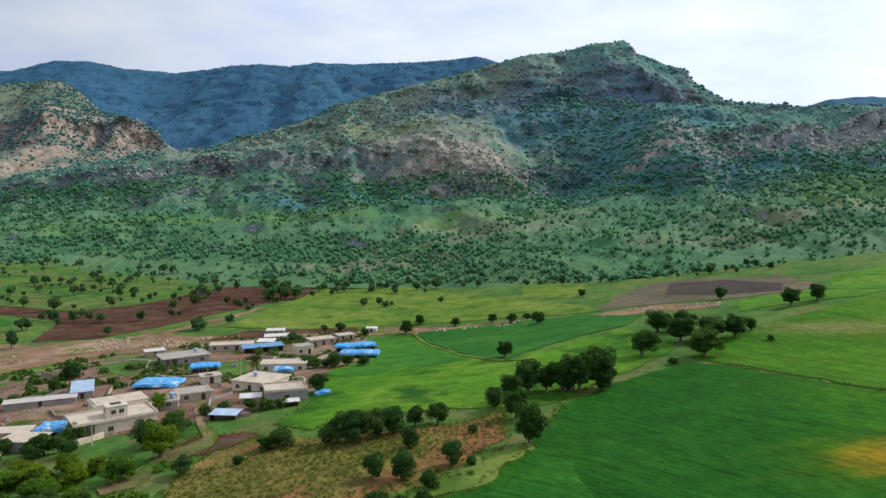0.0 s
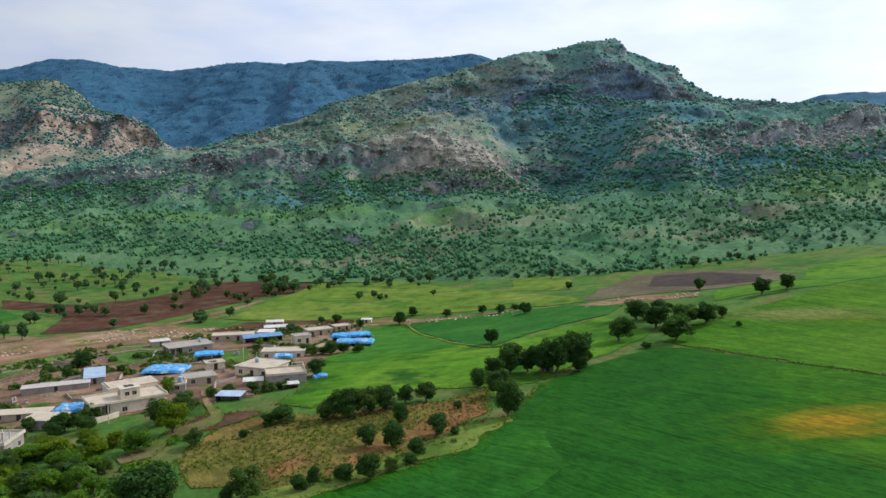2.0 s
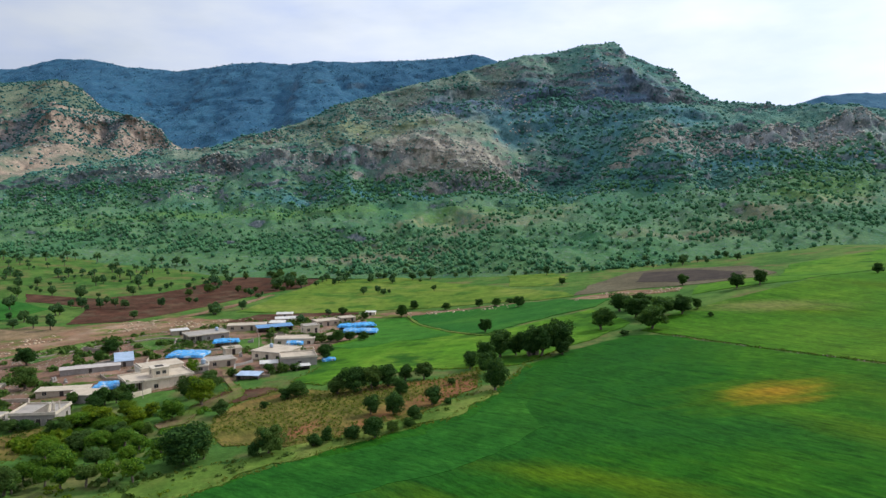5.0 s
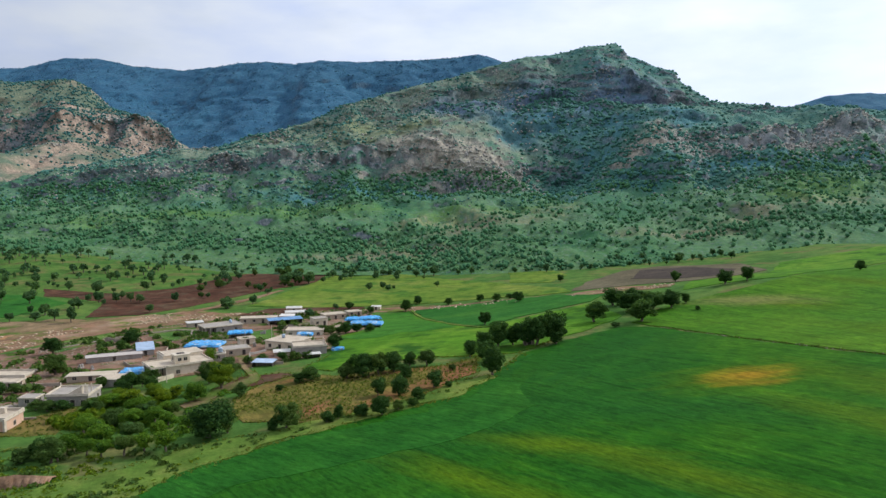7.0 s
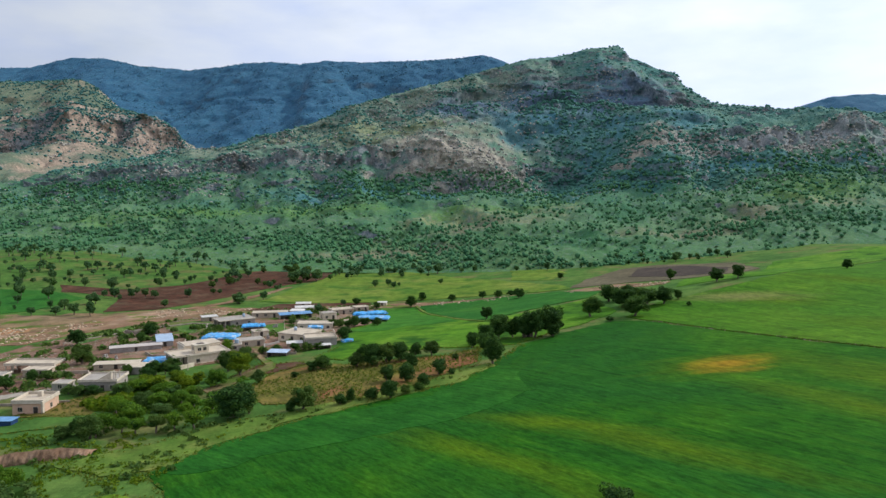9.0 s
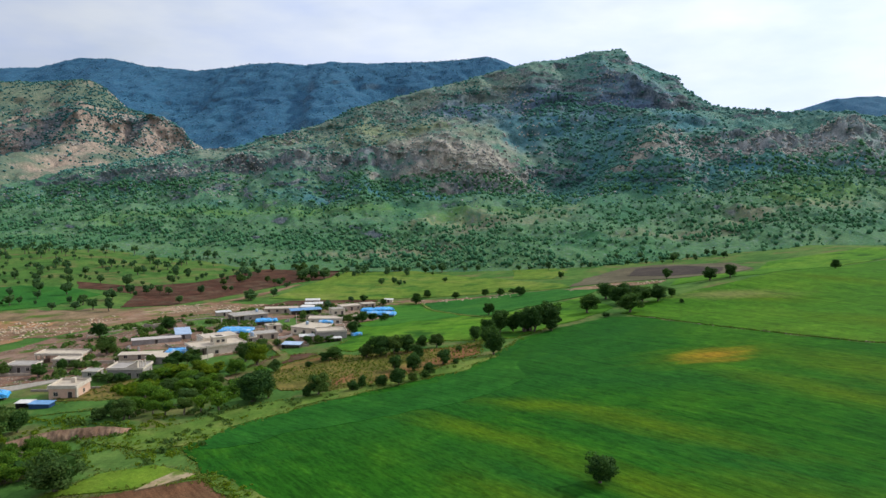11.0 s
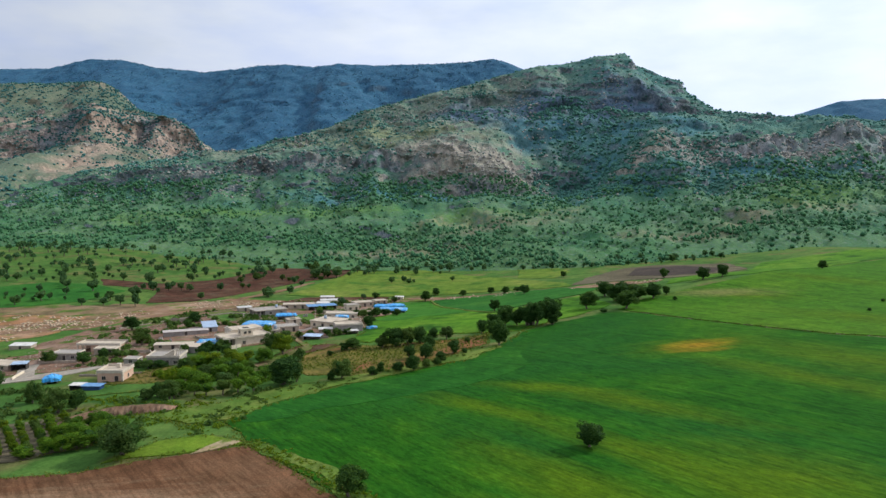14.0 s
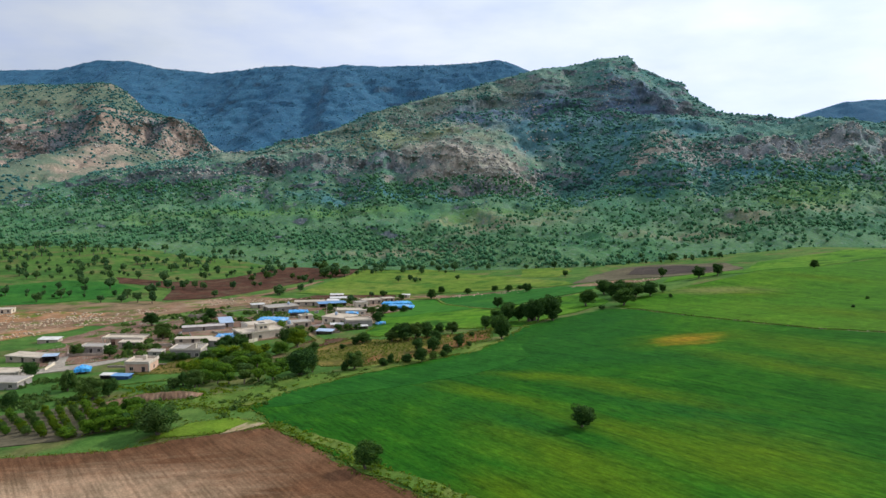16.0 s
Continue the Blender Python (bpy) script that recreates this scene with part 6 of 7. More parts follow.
def build_pink_house():
    root, n = flat_house((-109.1, 167.8, -101.5, 168.2), 8.0, 3.0, M_PINK, M_ROOF, "pink plastered house with a pale roof edge", 1, True, 0.7, 0.3, 0.0, 1)
    box("side_pier", root, M_TRIM, n - 0.1, n + 0.35, -0.9, 0.0, -1.2, 3.7)
    box("roof_box", root, M_TRIM, 3.5, 4.6, 5.5, 6.6, 3.2, 4.6)


def build_frame_house():
    root, n = flat_house((-47.9, 233.4, -37.8, 236.6), 8.0, 2.9, M_GREYWALL, M_ROOF, "grey cement block house with pale roof edge", 1, False, 0.4, 0.2, 0.0, 1)
    for x, y in ((n - 3.2, 6.9), (n - 0.3, 6.9), (n - 0.3, 2.6)):
        box("roof_post", root, M_TRIM, x, x + 0.2, y, y + 0.2, 3.1, 4.5)
    box("roof_rail", root, M_TRIM, n - 3.2, n - 0.1, 6.9, 7.1, 4.5, 4.65)
    box("roof_rail", root, M_TRIM, n - 0.3, n - 0.1, 2.6, 6.9, 4.5, 4.65)


build_villa()
build_stair_villa()
build_pink_house()
build_frame_house()
flat_house((-94.9, 288.3, -82.4, 297.1), 9.0, 2.9, M_GREYWALL, M_ROOF_GREY, "grey flat-roofed house with a pillared porch", 2, False, 0.2, 0.4, 4.5, 1)
flat_house((-61.5, 250.7, -50.5, 246.4), 11.0, 2.8, M_CREAM, M_ROOF, "pale house with a wide bare flat roof", 2, True, 0.15, 0.3, 0.0, 1)
flat_house((-72.0, 238.5, -64.5, 242.7), 6.0, 2.4, M_TAN, M_ROOF_GREY, "low mud-plastered house with a cluttered roof", 1, True, 0.15, 0.2)
flat_house((-74.4, 232.7, -70.3, 233.9), 4.0, 2.2, M_GREYWALL, M_ROOF_GREY, "small grey block hut", 1, False, 0.2, 0.2)
flat_house((-72.8, 259.9, -68.0, 262.5), 4.5, 2.2, M_CREAM, M_ROOF, "small pale plastered hut", 0, True, 0.1, 0.3)
flat_house((-59.2, 273.0, -45.3, 274.0), 7.0, 2.6, M_CREAM, M_ROOF, "pale house beside green tarpaulined yard", 3, True, 0.2, 0.25)
flat_house((-54.0, 303.8, -48.6, 306.9), 5.0, 3.0, M_CREAM, M_ROOF_GREY, "pale block house behind trees", 1, True, 0.2, 0.2)
flat_house((-88.7, 316.0, -73.4, 319.0), 6.0, 2.4, M_TAN, M_ROOF, "long mud house around a dark yard", 3, True, 0.15, 0.25)
flat_house((-53.1, 326.4, -44.1, 331.7), 6.0, 2.5, M_TAN, M_ROOF, "tan mud house at the village edge", 2, True, 0.15, 0.2)
flat_house((-44.1, 339.5, -38.1, 342.8), 5.0, 2.2, M_TAN, M_ROOF, "small tan house beside the track", 1, True, 0.1, 0.2)
flat_house((-99.1, 206.7, -91.2, 206.2), 6.0, 2.5, M_GREYWALL, M_ROOF, "low grey house with a pale slab roof", 2, False, 0.0, 0.35)
flat_house((-112.0, 215.0, -99.0, 217.5), 4.5, 2.0, M_TAN, M_ROOF, "long low outbuilding with pale roof slabs", 2, True, 0.0, 0.3)
flat_house((-141.6, 217.0, -126.0, 217.6), 7.0, 2.8, M_PINK, M_ROOF, "reddish house with an open front porch", 3, False, 0.5, 0.3, 5.0)
flat_house((-132.0, 210.5, -124.5, 211.0), 5.0, 2.2, M_TAN, M_ROOF, "low annex with a white roof edge", 1, True, 0.2, 0.3)
flat_house((-143.4, 203.2, -134.6, 203.5), 6.0, 2.6, M_GREYWALL, M_ROOF_GREY, "grey cement block house", 2, True, 0.2, 0.25)
flat_house((-111.7, 190.4, -107.1, 190.4), 4.0, 2.2, M_GREYWALL, M_ROOF_GREY, "small grey block hut with a bare roof", 1, False, 0.1, 0.2)
flat_house((-164.7, 193.0, -150.8, 190.6), 7.0, 2.3, M_TAN, M_ROOF, "yellowish mud house with low walls", 2, True, 0.1, 0.3)
flat_house((-147.0, 152.1, -134.9, 152.4), 8.0, 2.5, M_GREYWALL, M_ROOF_GREY, "grey house with a broad flat roof", 2, True, 0.15, 0.4)
flat_house((-154.5, 164.4, -143.7, 165.2), 6.5, 2.4, M_GREYWALL, M_ROOF, "grey house with pale roof slab", 2, True, 0.15, 0.3)
flat_house((-243.4, 304.1, -234.8, 305.9), 6.0, 2.4, M_CREAM, M_ROOF, "pale house outside the village", 2, True, 0.1, 0.2)
flat_house((25.8, 224.6, 28.9, 224.9), 2.6, 1.9, M_STONE, M_ROOF_GREY, "tiny stone hut under oaks", 0, True, 0.0, 0.2)
shed((-119.4, 241.5, -103.6, 248.5), 4.0, 2.0, M_GREYWALL, M_OLDROOF, "long low grey barn with an old pale roof", 0.2)
shed((-106.5, 251.5, -101.5, 253.8), 9.5, 2.1, M_GREYWALL, M_METAL, "block shed with bright blue-grey sheet roof", 1.1)
shed((-109.1, 308.4, -103.3, 311.7), 4.5, 2.1, M_TAN, M_WHITE, "small shed with a pale sheet roof", 0.2)
shed((-54.7, 234.8, -49.7, 236.0), 4.0, 1.5, M_TAN, M_WHITE, "low lean-to with a pale sheet roof", 0.2)
shed((-42.6, 228.7, -38.7, 230.0), 2.6, 1.3, M_TAN, M_WHITE, "low white canopy in the grass", 0.15, False, True)
shed((-74.7, 311.0, -61.5, 317.0), 5.0, 2.0, M_TAN, M_STEELBLUE, "long shed with a blue sheet roof", 0.5, False, True)
shed((-73.7, 325.6, -67.4, 325.4), 4.5, 2.0, M_CREAM, M_WHITE, "shed with a white sheet roof", 0.4)
shed((-76.2, 351.8, -69.0, 352.9), 4.0, 1.9, M_TAN, M_WHITE, "far shed with a white sheet roof", 0.4)
shed((-73.5, 337.7, -64.3, 340.0), 4.5, 2.0, M_CREAM, M_WHITE, "long shed with a white sheet roof", 0.4)
shed((-35.3, 360.3, -30.8, 360.1), 3.0, 1.6, M_CREAM, M_WHITE, "small white-roofed shed by the track", 0.3)
shed((-58.0, 220.6, -51.8, 220.0), 4.0, 1.5, M_SHADE, M_METAL, "dark open shed with a grey sheet roof", 0.3, False, True)
shed((-113.1, 159.4, -109.4, 159.7), 3.0, 1.5, M_DARKMETAL, M_WHITE, "black shed with a white roof", 0.1, False, True)
shed((-108.9, 158.2, -103.7, 158.3), 3.0, 1.5, M_NAVY, M_STEELBLUE, "blue painted metal shed", 0.1, False)
shed((-174.1, 227.8, -166.0, 228.5), 4.5, 1.7, M_TAN, M_WHITE, "long white-roofed shed in a green plot", 0.4)
shed((-148.6, 188.6, -144.4, 190.0), 4.0, 2.3, M_SHADE, M_METAL, "dark open carport with a sheet roof", 0.15, False, True)
tarp_roof((-96.1, 215.3, -88.2, 216.5), 6.0, 1.9, M_TARP_WORN, "mud shed under a worn blue tarpaulin", 11)
tarp_roof((-92.6, 259.2, -80.6, 259.0), 8.5, 1.5, M_TARP_WORN, "wide animal shed under a patched blue tarpaulin", 12, dome=0.45)
tarp_roof((-82.3, 278.0, -74.2, 280.5), 4.5, 2.1, M_TARP, "open shed under a bright blue tarpaulin", 13, dome=0.25)
tarp_roof((-41.5, 310.7, -36.4, 310.3), 5.0, 2.0, M_TARP, "shed under a bright blue tarpaulin", 14, dome=0.6)
tarp_roof((-35.5, 311.2, -26.8, 314.8), 5.0, 2.2, M_TARP, "long shed under a bright blue tarpaulin", 15, dome=0.5)
tarp_roof((-37.5, 294.5, -24.8, 294.0), 5.5, 1.7, M_TARP_WORN, "low shed under worn blue and white tarpaulins", 16)
tarp_roof((-125.5, 168.1, -122.0, 169.6), 3.6, 1.2, M_TARP, "domed heap under a bright blue tarpaulin", 17, dome=1.3)
tarp_roof((-54.0, 268.6, -49.0, 268.9), 3.2, 1.6, M_TARP_WORN, "small canopy of worn blue tarpaulin", 18)
tarp_roof((-36.0, 239.0, -33.0, 239.6), 2.2, 0.7, M_TARP_WORN, "low heap under a worn blue tarpaulin", 19)


# ---- village: walls, bank, poles, tanks, stones ----
def stone_wall(spots, h, thick, mat, label, seed):
    """A rough garden wall along a few stations."""
    bm = bmesh.new()
    pts = ragged([*spots, *reversed(spots[:-1])], 1.2, 0.25, seed)
    pts = pts[: max(3, len(pts) // 2 + 1)]
    rows = []
    for k, (x, y) in enumerate(pts):
        x2, y2 = pts[min(k + 1, len(pts) - 1)]
        x1, y1 = pts[max(k - 1, 0)]
        d = Vector((x2 - x1, y2 - y1, 0)).normalized()
        s = Vector((-d.y, d.x, 0)) * thick / 2
        z = float(ground_z(x, y))
        top = h * (1 + 0.2 * float(fbm(x, y, 4, 2, seed)))
        p = Vector((x, y, 0))
        rows.append([bm.verts.new(p + s + Vector((0, 0, z - 0.5))), bm.verts.new(p + s * 0.8 + Vector((0, 0, z + top))), bm.verts.new(p - s * 0.8 + Vector((0, 0, z + top))), bm.verts.new(p - s + Vector((0, 0, z - 0.5)))])
    for a, b in zip(rows, rows[1:]):
        for i in range(3):
            bm.faces.new((a[i], b[i], b[i + 1], a[i + 1]))
    bm.faces.new(rows[0])
    bm.faces.new(list(reversed(rows[-1])))
    me = bpy.data.meshes.new("garden_wall")
    bm.to_mesh(me)
    bm.free()
    me.materials.append(mat)
    return tagged(new("garden_wall", me), label, "wall", "village walls")


stone_wall(((-83.5, 206.5), (-79.1, 212.5)), 1.3, 0.3, M_CREAM, "cream cement yard wall beside the villa", 1)
stone_wall(((-134, 286), (-124, 280), (-118, 280)), 1.6, 0.4, M_STONE, "grey rubble stone yard wall", 2)
stone_wall(((-139.8, 175.3), (-142.1, 185.2)), 1.0, 0.3, M_CREAM, "pale cement lane wall", 3)
stone_wall(((-104, 300), (-98, 280), (-86, 272), (-78, 272)), 0.7, 0.7, M_STONE, "low rubble wall round a green plot", 4)
stone_wall(((-150, 268), (-132, 290), (-112, 303), (-100, 300)), 0.6, 0.8, M_STONE, "tumbled stone wall along a field edge", 5)
stone_wall(((-62, 228), (-57, 222), (-49, 223)), 0.8, 0.3, M_STONE, "low stone wall above a dug plot", 6)
stone_wall(((-120, 178), (-110, 176), (-100, 178)), 0.7, 0.4, M_STONE, "low terrace wall below the lane", 7)


for k, (spots, h, mat, label) in enumerate((
    (((-100, 262), (-96, 250), (-84, 246)), 1.1, M_TAN, "mud-plastered yard wall"),
    (((-68, 300), (-60, 296), (-58, 286)), 1.3, M_TAN, "mud-plastered yard wall beside sheds"),
    (((-92, 330), (-90, 322), (-89, 316)), 1.6, M_TAN, "mud compound wall round a yard"),
    (((-90, 326), (-76, 332), (-66, 330)), 1.6, M_TAN, "mud compound wall behind the yard"),
    (((-60, 246), (-64, 240), (-62, 232)), 1.0, M_GREYWALL, "grey block yard wall"),
    (((-80, 236), (-76, 246), (-66, 250)), 1.0, M_CREAM, "pale cement yard wall"),
    (((-124, 214), (-112, 212), (-108, 204)), 1.0, M_TAN, "mud yard wall below houses"),
    (((-60, 290), (-46, 288), (-42, 298)), 1.2, M_TAN, "mud yard wall near blue tarpaulins"),
    (((-150, 208), (-146, 200), (-132, 199)), 0.9, M_TAN, "low mud lane wall"),
    (((-106, 240), (-100, 232), (-90, 228)), 0.9, M_STONE, "tumbled rubble yard wall"),
    (((-120, 252), (-112, 258), (-106, 256)), 1.4, M_GREYWALL, "grey block pen wall"),
)):
    stone_wall(spots, h, 0.35, mat, label, 20 + k)


def build_bank():
    """A cut earth bank, gullied by rain."""
    n, r = 90, 12
    s = np.linspace(0, 1, n)
    px, py = -97 + 25 * s, 123.5 + 9.5 * np.sqrt(s)
    U, V = np.meshgrid(s, np.linspace(0, 1, r))
    gully = np.abs(np.sin(U * 52 + 2.0 * np.sin(U * 13) + 0.8 * np.sin(U * 31))) ** 0.6
    X, Y = np.interp(U, s, px), np.interp(U, s, py)
    h = 2.6 * np.sin(np.pi * np.clip(U * 0.96 + 0.02, 0, 1)) ** 0.4
    Z = ground_z(X, Y) - 0.3 + V * h + 0.15 * fbm(X, Y * 3, 3, 3, 5) * V
    Y = Y + V * 1.3 - 0.5 * gully * np.sin(np.pi * V) + 0.4 * fbm(X, Z, 2.5, 4, 6)
    top = np.stack([X[-1], Y[-1] + 3.5, ground_z(X[-1], Y[-1] + 3.5) - 0.2])
    X, Y, Z = (np.vstack([a, b[None]]) for a, b in zip((X, Y, Z), top))
    tagged(grid_mesh("earth_bank", X, Y, Z, M_BANK, False), "cut reddish earth bank with rain gullies", "earth bank", kind="structure")


M_BANK = field_material("bank_earth", (0.16, 0.09, 0.055), (0.24, 0.15, 0.095), (0.32, 0.22, 0.15), broad=0.2, grain=2.0, shift=50)
build_bank()


def build_pole(x, y, h):
    root = new("utility_pole")
    root.location = (x, y, float(ground_z(x, y)))
    tagged(root, "thin wooden utility pole with a crossarm", "pole", "utility poles")
    bm = bmesh.new()
    bmesh.ops.create_cone(bm, cap_ends=True, segments=8, radius1=0.13, radius2=0.08, depth=h + 0.5, matrix=Matrix.Translation((0, 0, h / 2 - 0.25)))
    part("post", bm, M_TRIM, root)
    box("crossarm", root, M_SHADE, -0.7, 0.7, -0.05, 0.05, h - 0.5, h - 0.38)


for x, y, h in ((-60.9, 258, 7.5), (-56.8, 258, 5.5), (-79.0, 207.0, 5.0), (-70.5, 258, 6)):
    build_pole(x, y, h)


def build_tank(x, y, z, r, h):
    root = new("water_tank")
    root.location = (x, y, z)
    tagged(root, "grey metal roof water tank", "water tank", "water tanks")
    bm = bmesh.new()
    bmesh.ops.create_cone(bm, cap_ends=True, segments=16, radius1=r, radius2=r, depth=h, matrix=Matrix.Translation((0, 0, h / 2 + 0.25)))
    part("drum", bm, M_METAL, root)
    bm = bmesh.new()
    bmesh.ops.create_cone(bm, cap_ends=True, segments=16, radius1=r * 1.02, radius2=r * 0.2, depth=0.3, matrix=Matrix.Translation((0, 0, h + 0.4)))
    part("lid", bm, M_METAL, root)
    for k in range(4):
        a = k * 1.57 + 0.78
        box("leg", root, M_SHADE, r * 0.7 * math.cos(a) - 0.06, r * 0.7 * math.cos(a) + 0.06, r * 0.7 * math.sin(a) - 0.06, r * 0.7 * math.sin(a) + 0.06, -0.02, 0.27)


build_tank(-72.4, 235.8, float(ground_z(-74.4, 232.7)) + 2.42, 0.7, 1.2)
build_tank(-88.0, 299.5, float(ground_z(-94.9, 288.3)) + 3.12, 0.6, 1.0)
build_tank(-56.0, 255.0, float(min(ground_z(-61.5, 250.7), ground_z(-50.5, 246.4))) + 3.02, 0.6, 1.0)


def strewn(name, poly, n, r0, r1, mat, label, seed, keep=-0.2, size=14):
    rng = np.random.default_rng(seed)
    xs, ys = [p[0] for p in poly], [p[1] for p in poly]
    X, Y = rng.uniform(min(xs), max(xs), n * 4), rng.uniform(min(ys), max(ys), n * 4)
    ok = inside(poly, X, Y) & (fbm(X, Y, size, 2, seed) > keep)
    X, Y = X[ok][:n], Y[ok][:n]
    R = rng.uniform(r0, r1, len(X)) ** 1.5
    ob = build_scrub(name, X, Y, ground_z(X, Y) - 0.2 * R, R, mat, label, seed, 0.6, False)
    return tagged(ob, category="stones")


M_LIME = plaster("yellow_limestone", (0.40, 0.30, 0.19), (0.32, 0.23, 0.145), (0.23, 0.165, 0.105), 0.9)
strewn("track_stones", TRACK, 1700, 0.25, 0.85, M_LIME, "pale stones strewn along the dry stream bed", 81, 0.0)
strewn("slope_stones", ROCKY, 560, 0.3, 0.95, M_LIME, "pale boulders strewn on a dry slope", 82, -0.1)
strewn("wheat_stones", ((49, 55), (52, 61.5), (58, 63.5), (59.5, 62), (56, 59), (52, 55)), 60, 0.16, 0.36, M_LIME, "small pale stones lying in the wheat", 94, -0.4, 4)
strewn("village_rubble", VILLAGE, 3600, 0.15, 0.55, M_STONE, "pale stones and rubble lying about the yards", 83, 0.1)
def build_stack(x, y, turn, kind):
    """A stack of blocks, or a heap of firewood, in a yard."""
    root = new(kind)
    root.matrix_world = Matrix.Translation((x, y, float(ground_z(x, y)) + 0.08)) @ Matrix.Rotation(radians(turn), 4, "Z")
    rng = np.random.default_rng(abs(int(x * 7 + y)))
    if kind == "block_stack":
        tagged(root, "stack of grey cement building blocks", "block stack", "stacks in the yards")
        for i in range(4):
            for j in range(3):
                box("block", root, M_GREYWALL, i * 0.52, i * 0.52 + 0.5, j * 0.32, j * 0.32 + 0.3, -0.1, 0.45 * int(rng.integers(1, 4)))
    else:
        tagged(root, "untidy heap of cut firewood poles", "wood pile", "wood piles in the yards")
        for i in range(9):
            bm = bmesh.new()
            bmesh.ops.create_cone(bm, cap_ends=True, segments=6, radius1=0.12, radius2=0.08, depth=rng.uniform(2.0, 3.4), matrix=Matrix.Translation((0, i * 0.2 - 0.8, 0.12 + 0.2 * (i % 3))) @ Matrix.Rotation(radians(90 + rng.normal() * 4), 4, "Y") @ Matrix.Rotation(radians(rng.normal() * 6), 4, "X"))
            part("pole", bm, M_BARK, root)


for k, (x, y) in enumerate(((-90, 232), (-108, 246), (-98, 244), (-66, 256), (-84, 268), (-70, 286), (-98, 222), (-118, 236), (-54, 262), (-128, 214), (-64, 306), (-138, 210), (-46, 252), (-112, 232))):
    build_stack(x, y, 37 * k, "block_stack" if k % 2 else "wood_pile")


def shrubs(name, poly, n, r0, r1, mat, label, seed, keep=-0.2, size=14, leaves=26):
    rng = np.random.default_rng(seed)
    xs, ys = [p[0] for p in poly], [p[1] for p in poly]
    X, Y = rng.uniform(min(xs), max(xs), n * 5), rng.uniform(min(ys), max(ys), n * 5)
    ok = inside(poly, X, Y) & (fbm(X, Y, size, 2, seed) > keep)
    X, Y = X[ok][:n], Y[ok][:n]
    return build_leafy(name, X, Y, ground_z(X, Y), rng.uniform(r0, r1, len(X)) ** 1.4, mat, label, seed, leaves)


WASTE = ((-110, 122), (-110, 150), (-60, 150), (-45, 146), (-50, 122), (-56, 112), (-68, 110), (-80, 120))
shrubs("yard_weeds", VILLAGE, 1100, 0.3, 1.25, M_OLIVE, "low weeds and shrubs between the houses", 84, 0.05, 20)
shrubs("bank_shrubs", WASTE, 130, 0.3, 1.2, M_OLIVE, "low rough shrubs on waste ground", 85, -0.1, 12)
shrubs("waste_weeds", WASTE, 1100, 0.2, 0.8, M_SUNLEAF, "yellow-green weeds on waste ground", 88, -0.2, 9, 16)
shrubs("garden_shrubs", ((-82, 152), (-83, 166), (-90, 181), (-86, 196), (-56, 194), (-54, 160), (-60, 150)), 300, 0.3, 1.1, M_LUSH, "dense leafy garden shrubs and vegetables", 86, -0.1, 10, 34)
shrubs("field_edge_shrubs", ((-58, 120), (-38, 146), (-22, 157), (0, 170), (12, 186), (8, 190), (-6, 176), (-24, 162), (-40, 154), (-62, 140)), 200, 0.3, 0.95, M_OLIVE, "weeds and shrubs along the wheat edge", 87, -0.2, 8)
shrubs("lane_weeds", ((-150, 128), (-148, 150), (-128, 166), (-108, 158), (-104, 140), (-112, 128)), 260, 0.3, 1.3, M_OLIVE, "rough weeds and low shrubs below the lane", 100, 0.0, 12, 26)
shrubs("verge_tufts", ((-45.5, 103.5), (-42.5, 104.0), (-25.5, 86), (-15.5, 74), (-3.5, 62), (12.5, 44), (34.5, 18), (30, 18), (7.5, 44), (-6.5, 60), (-18.5, 72), (-28.5, 84)), 1500, 0.45, 0.85, M_SUNLEAF, "rank grass tufts on the verge beside the plough", 101, -0.6, 6, 12)
shrubs("plot_plants", PLOT, 110, 0.3, 0.8, M_VINELEAF, "small plants dotted over a dug garden", 99, -0.3, 8, 16)
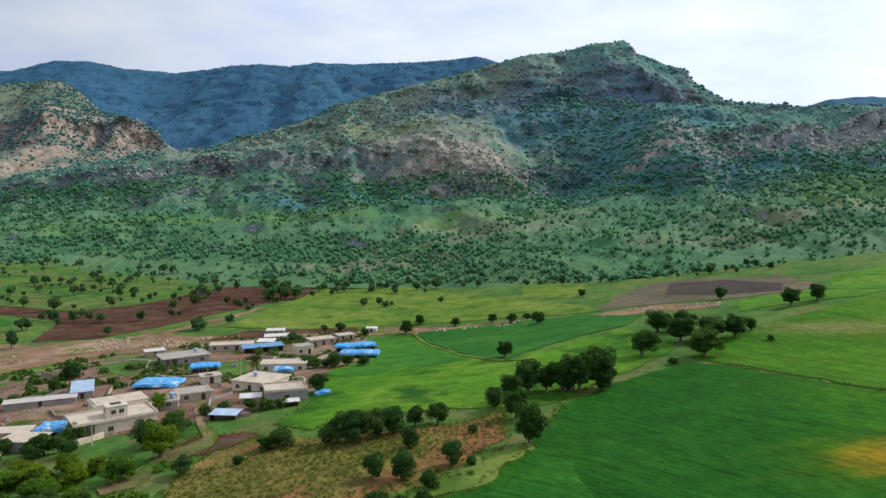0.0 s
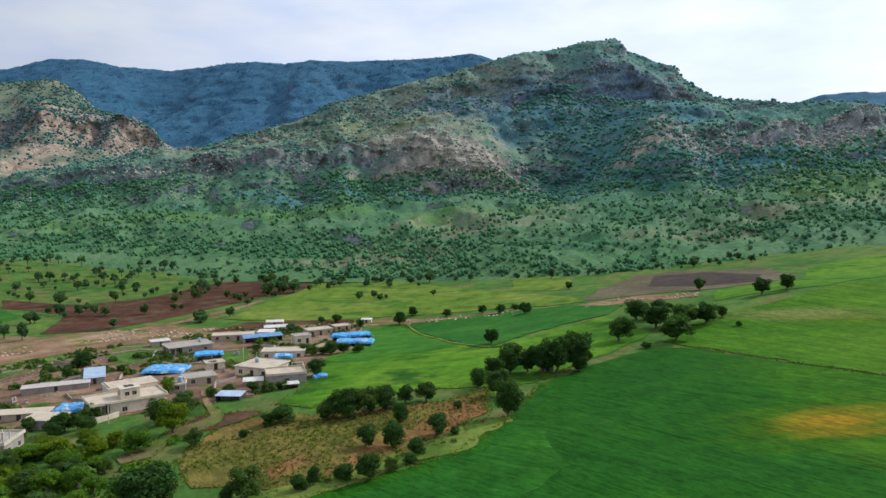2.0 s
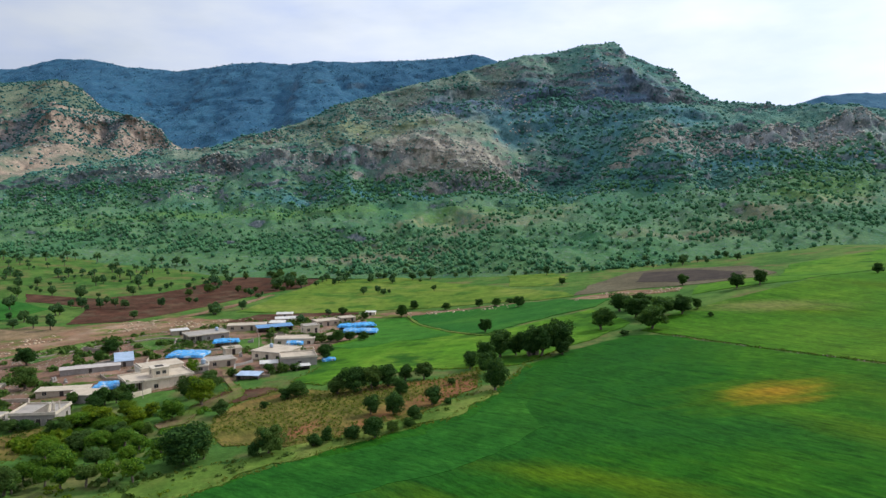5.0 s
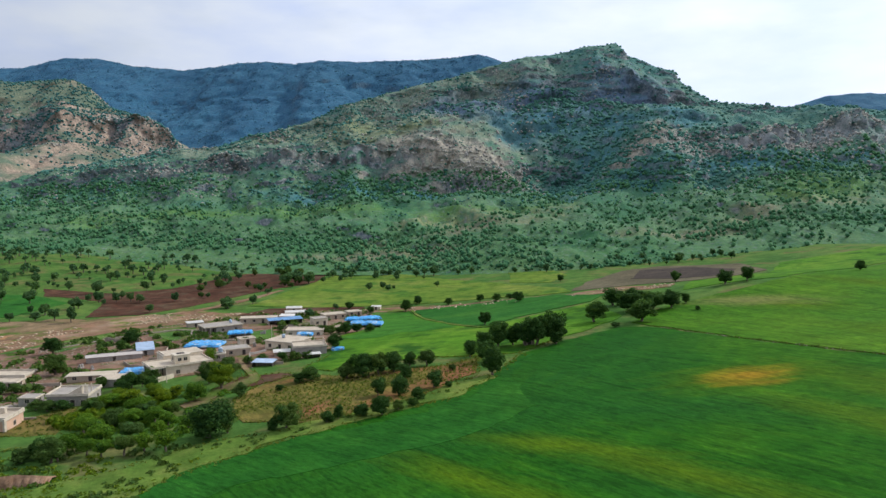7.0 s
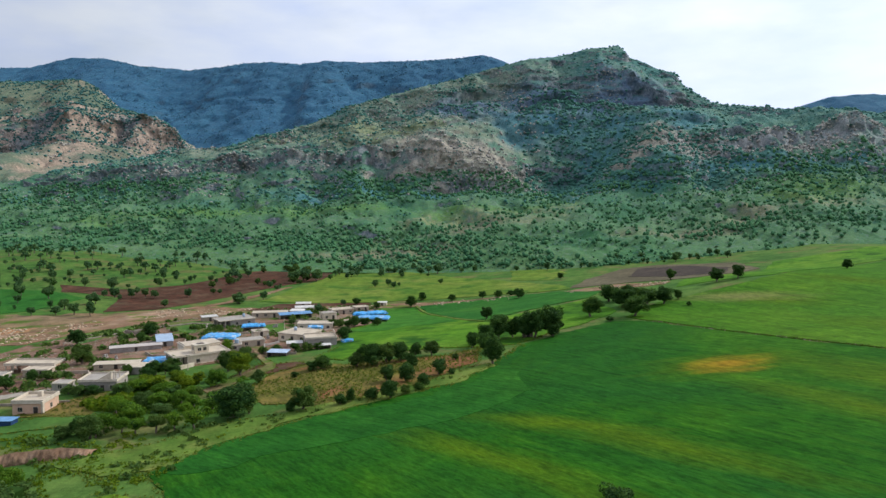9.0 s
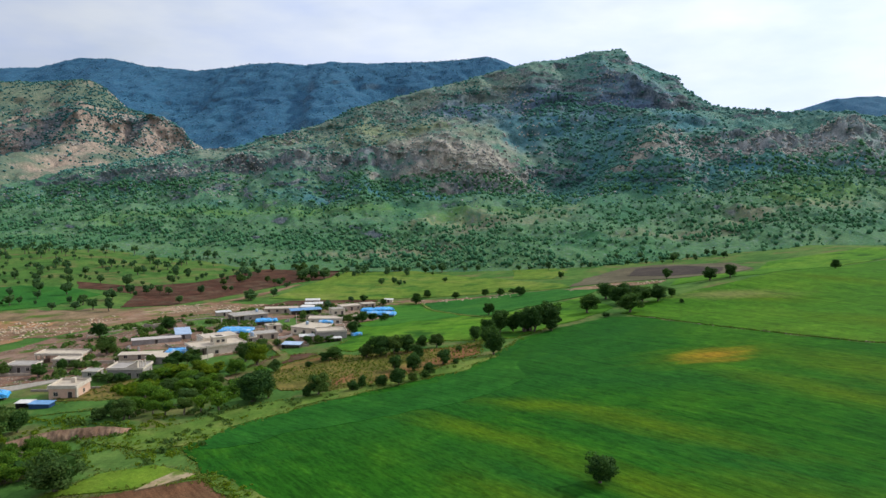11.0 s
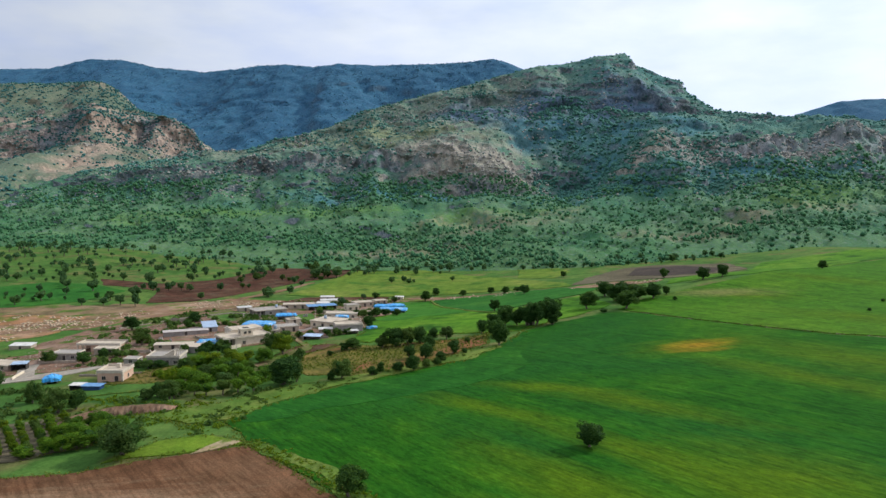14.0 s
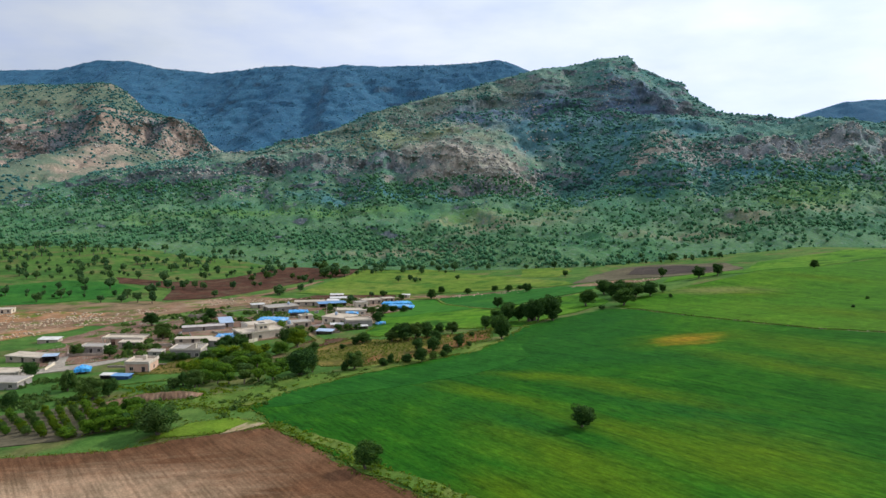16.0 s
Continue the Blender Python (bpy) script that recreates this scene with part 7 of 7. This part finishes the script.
shrubs("bright_bushes", ((-94, 172), (-82, 194), (-70, 190), (-76, 172), (-86, 166)), 120, 0.9, 1.7, M_SUNLEAF, "bright yellow-green garden bushes", 92, -0.3, 10, 60)
shrubs("yard_bushes", VILLAGE, 110, 1.1, 1.8, M_OLIVE, "dark bushes between the houses", 89, 0.15, 26, 60)


def build_verges():
    """Tufts of rank grass along the edges of the nearer fields."""
    rng = np.random.default_rng(90)
    X, Y = [], []
    for poly in EDGES:
        for (x1, y1), (x2, y2) in zip(poly, (*poly[1:], poly[0])):
            if min(y1, y2) > 215 or max(abs(x1), abs(x2)) > 120 or max(x1, x2) > 40:
                continue
            n = int(math.hypot(x2 - x1, y2 - y1) * 3.2)
            s = rng.uniform(0, 1, n)
            X.append(x1 + (x2 - x1) * s + rng.normal(size=n) * 0.7)
            Y.append(y1 + (y2 - y1) * s + rng.normal(size=n) * 0.7)
    X, Y = np.concatenate(X), np.concatenate(Y)
    build_leafy("verge_grass", X, Y, ground_z(X, Y) + 0.1, rng.uniform(0.14, 0.42, len(X)), M_VINELEAF, "rank yellow-green grass along field edges", 91, 10, 0.9, "grass")



def build_border():
    """Rank tufts and a few cleared stones along the border of the two wheat fields."""
    rng = np.random.default_rng(96)
    line = ((68.8, 237.4), (79.8, 216.1), (89.8, 197.8), (100.5, 181.4), (109.5, 168.1), (119.6, 157.9), (142.7, 136.6), (232, 60.6))
    t = np.concatenate([np.zeros(1), np.cumsum([math.dist(a, b) for a, b in zip(line, line[1:])])])
    q = rng.uniform(0, t[-1], 900)
    X = np.interp(q, t, [p[0] for p in line]) + rng.normal(size=900) * 0.35
    Y = np.interp(q, t, [p[1] for p in line]) + rng.normal(size=900) * 0.35
    Z = ground_z(X, Y) + 0.15
    build_leafy("border_grass", X[:700], Y[:700], Z[:700], rng.uniform(0.2, 0.55, 700), M_OLIVE, "dark rank grass on the border of two wheat fields", 97, 12, 0.9, "grass")
    tagged(build_scrub("border_stones", X[700:], Y[700:], Z[700:], rng.uniform(0.1, 0.24, 200), M_STONE, "pale cleared stones along a field border", 98, 0.7, False), category="stones")


build_border()


build_verges()
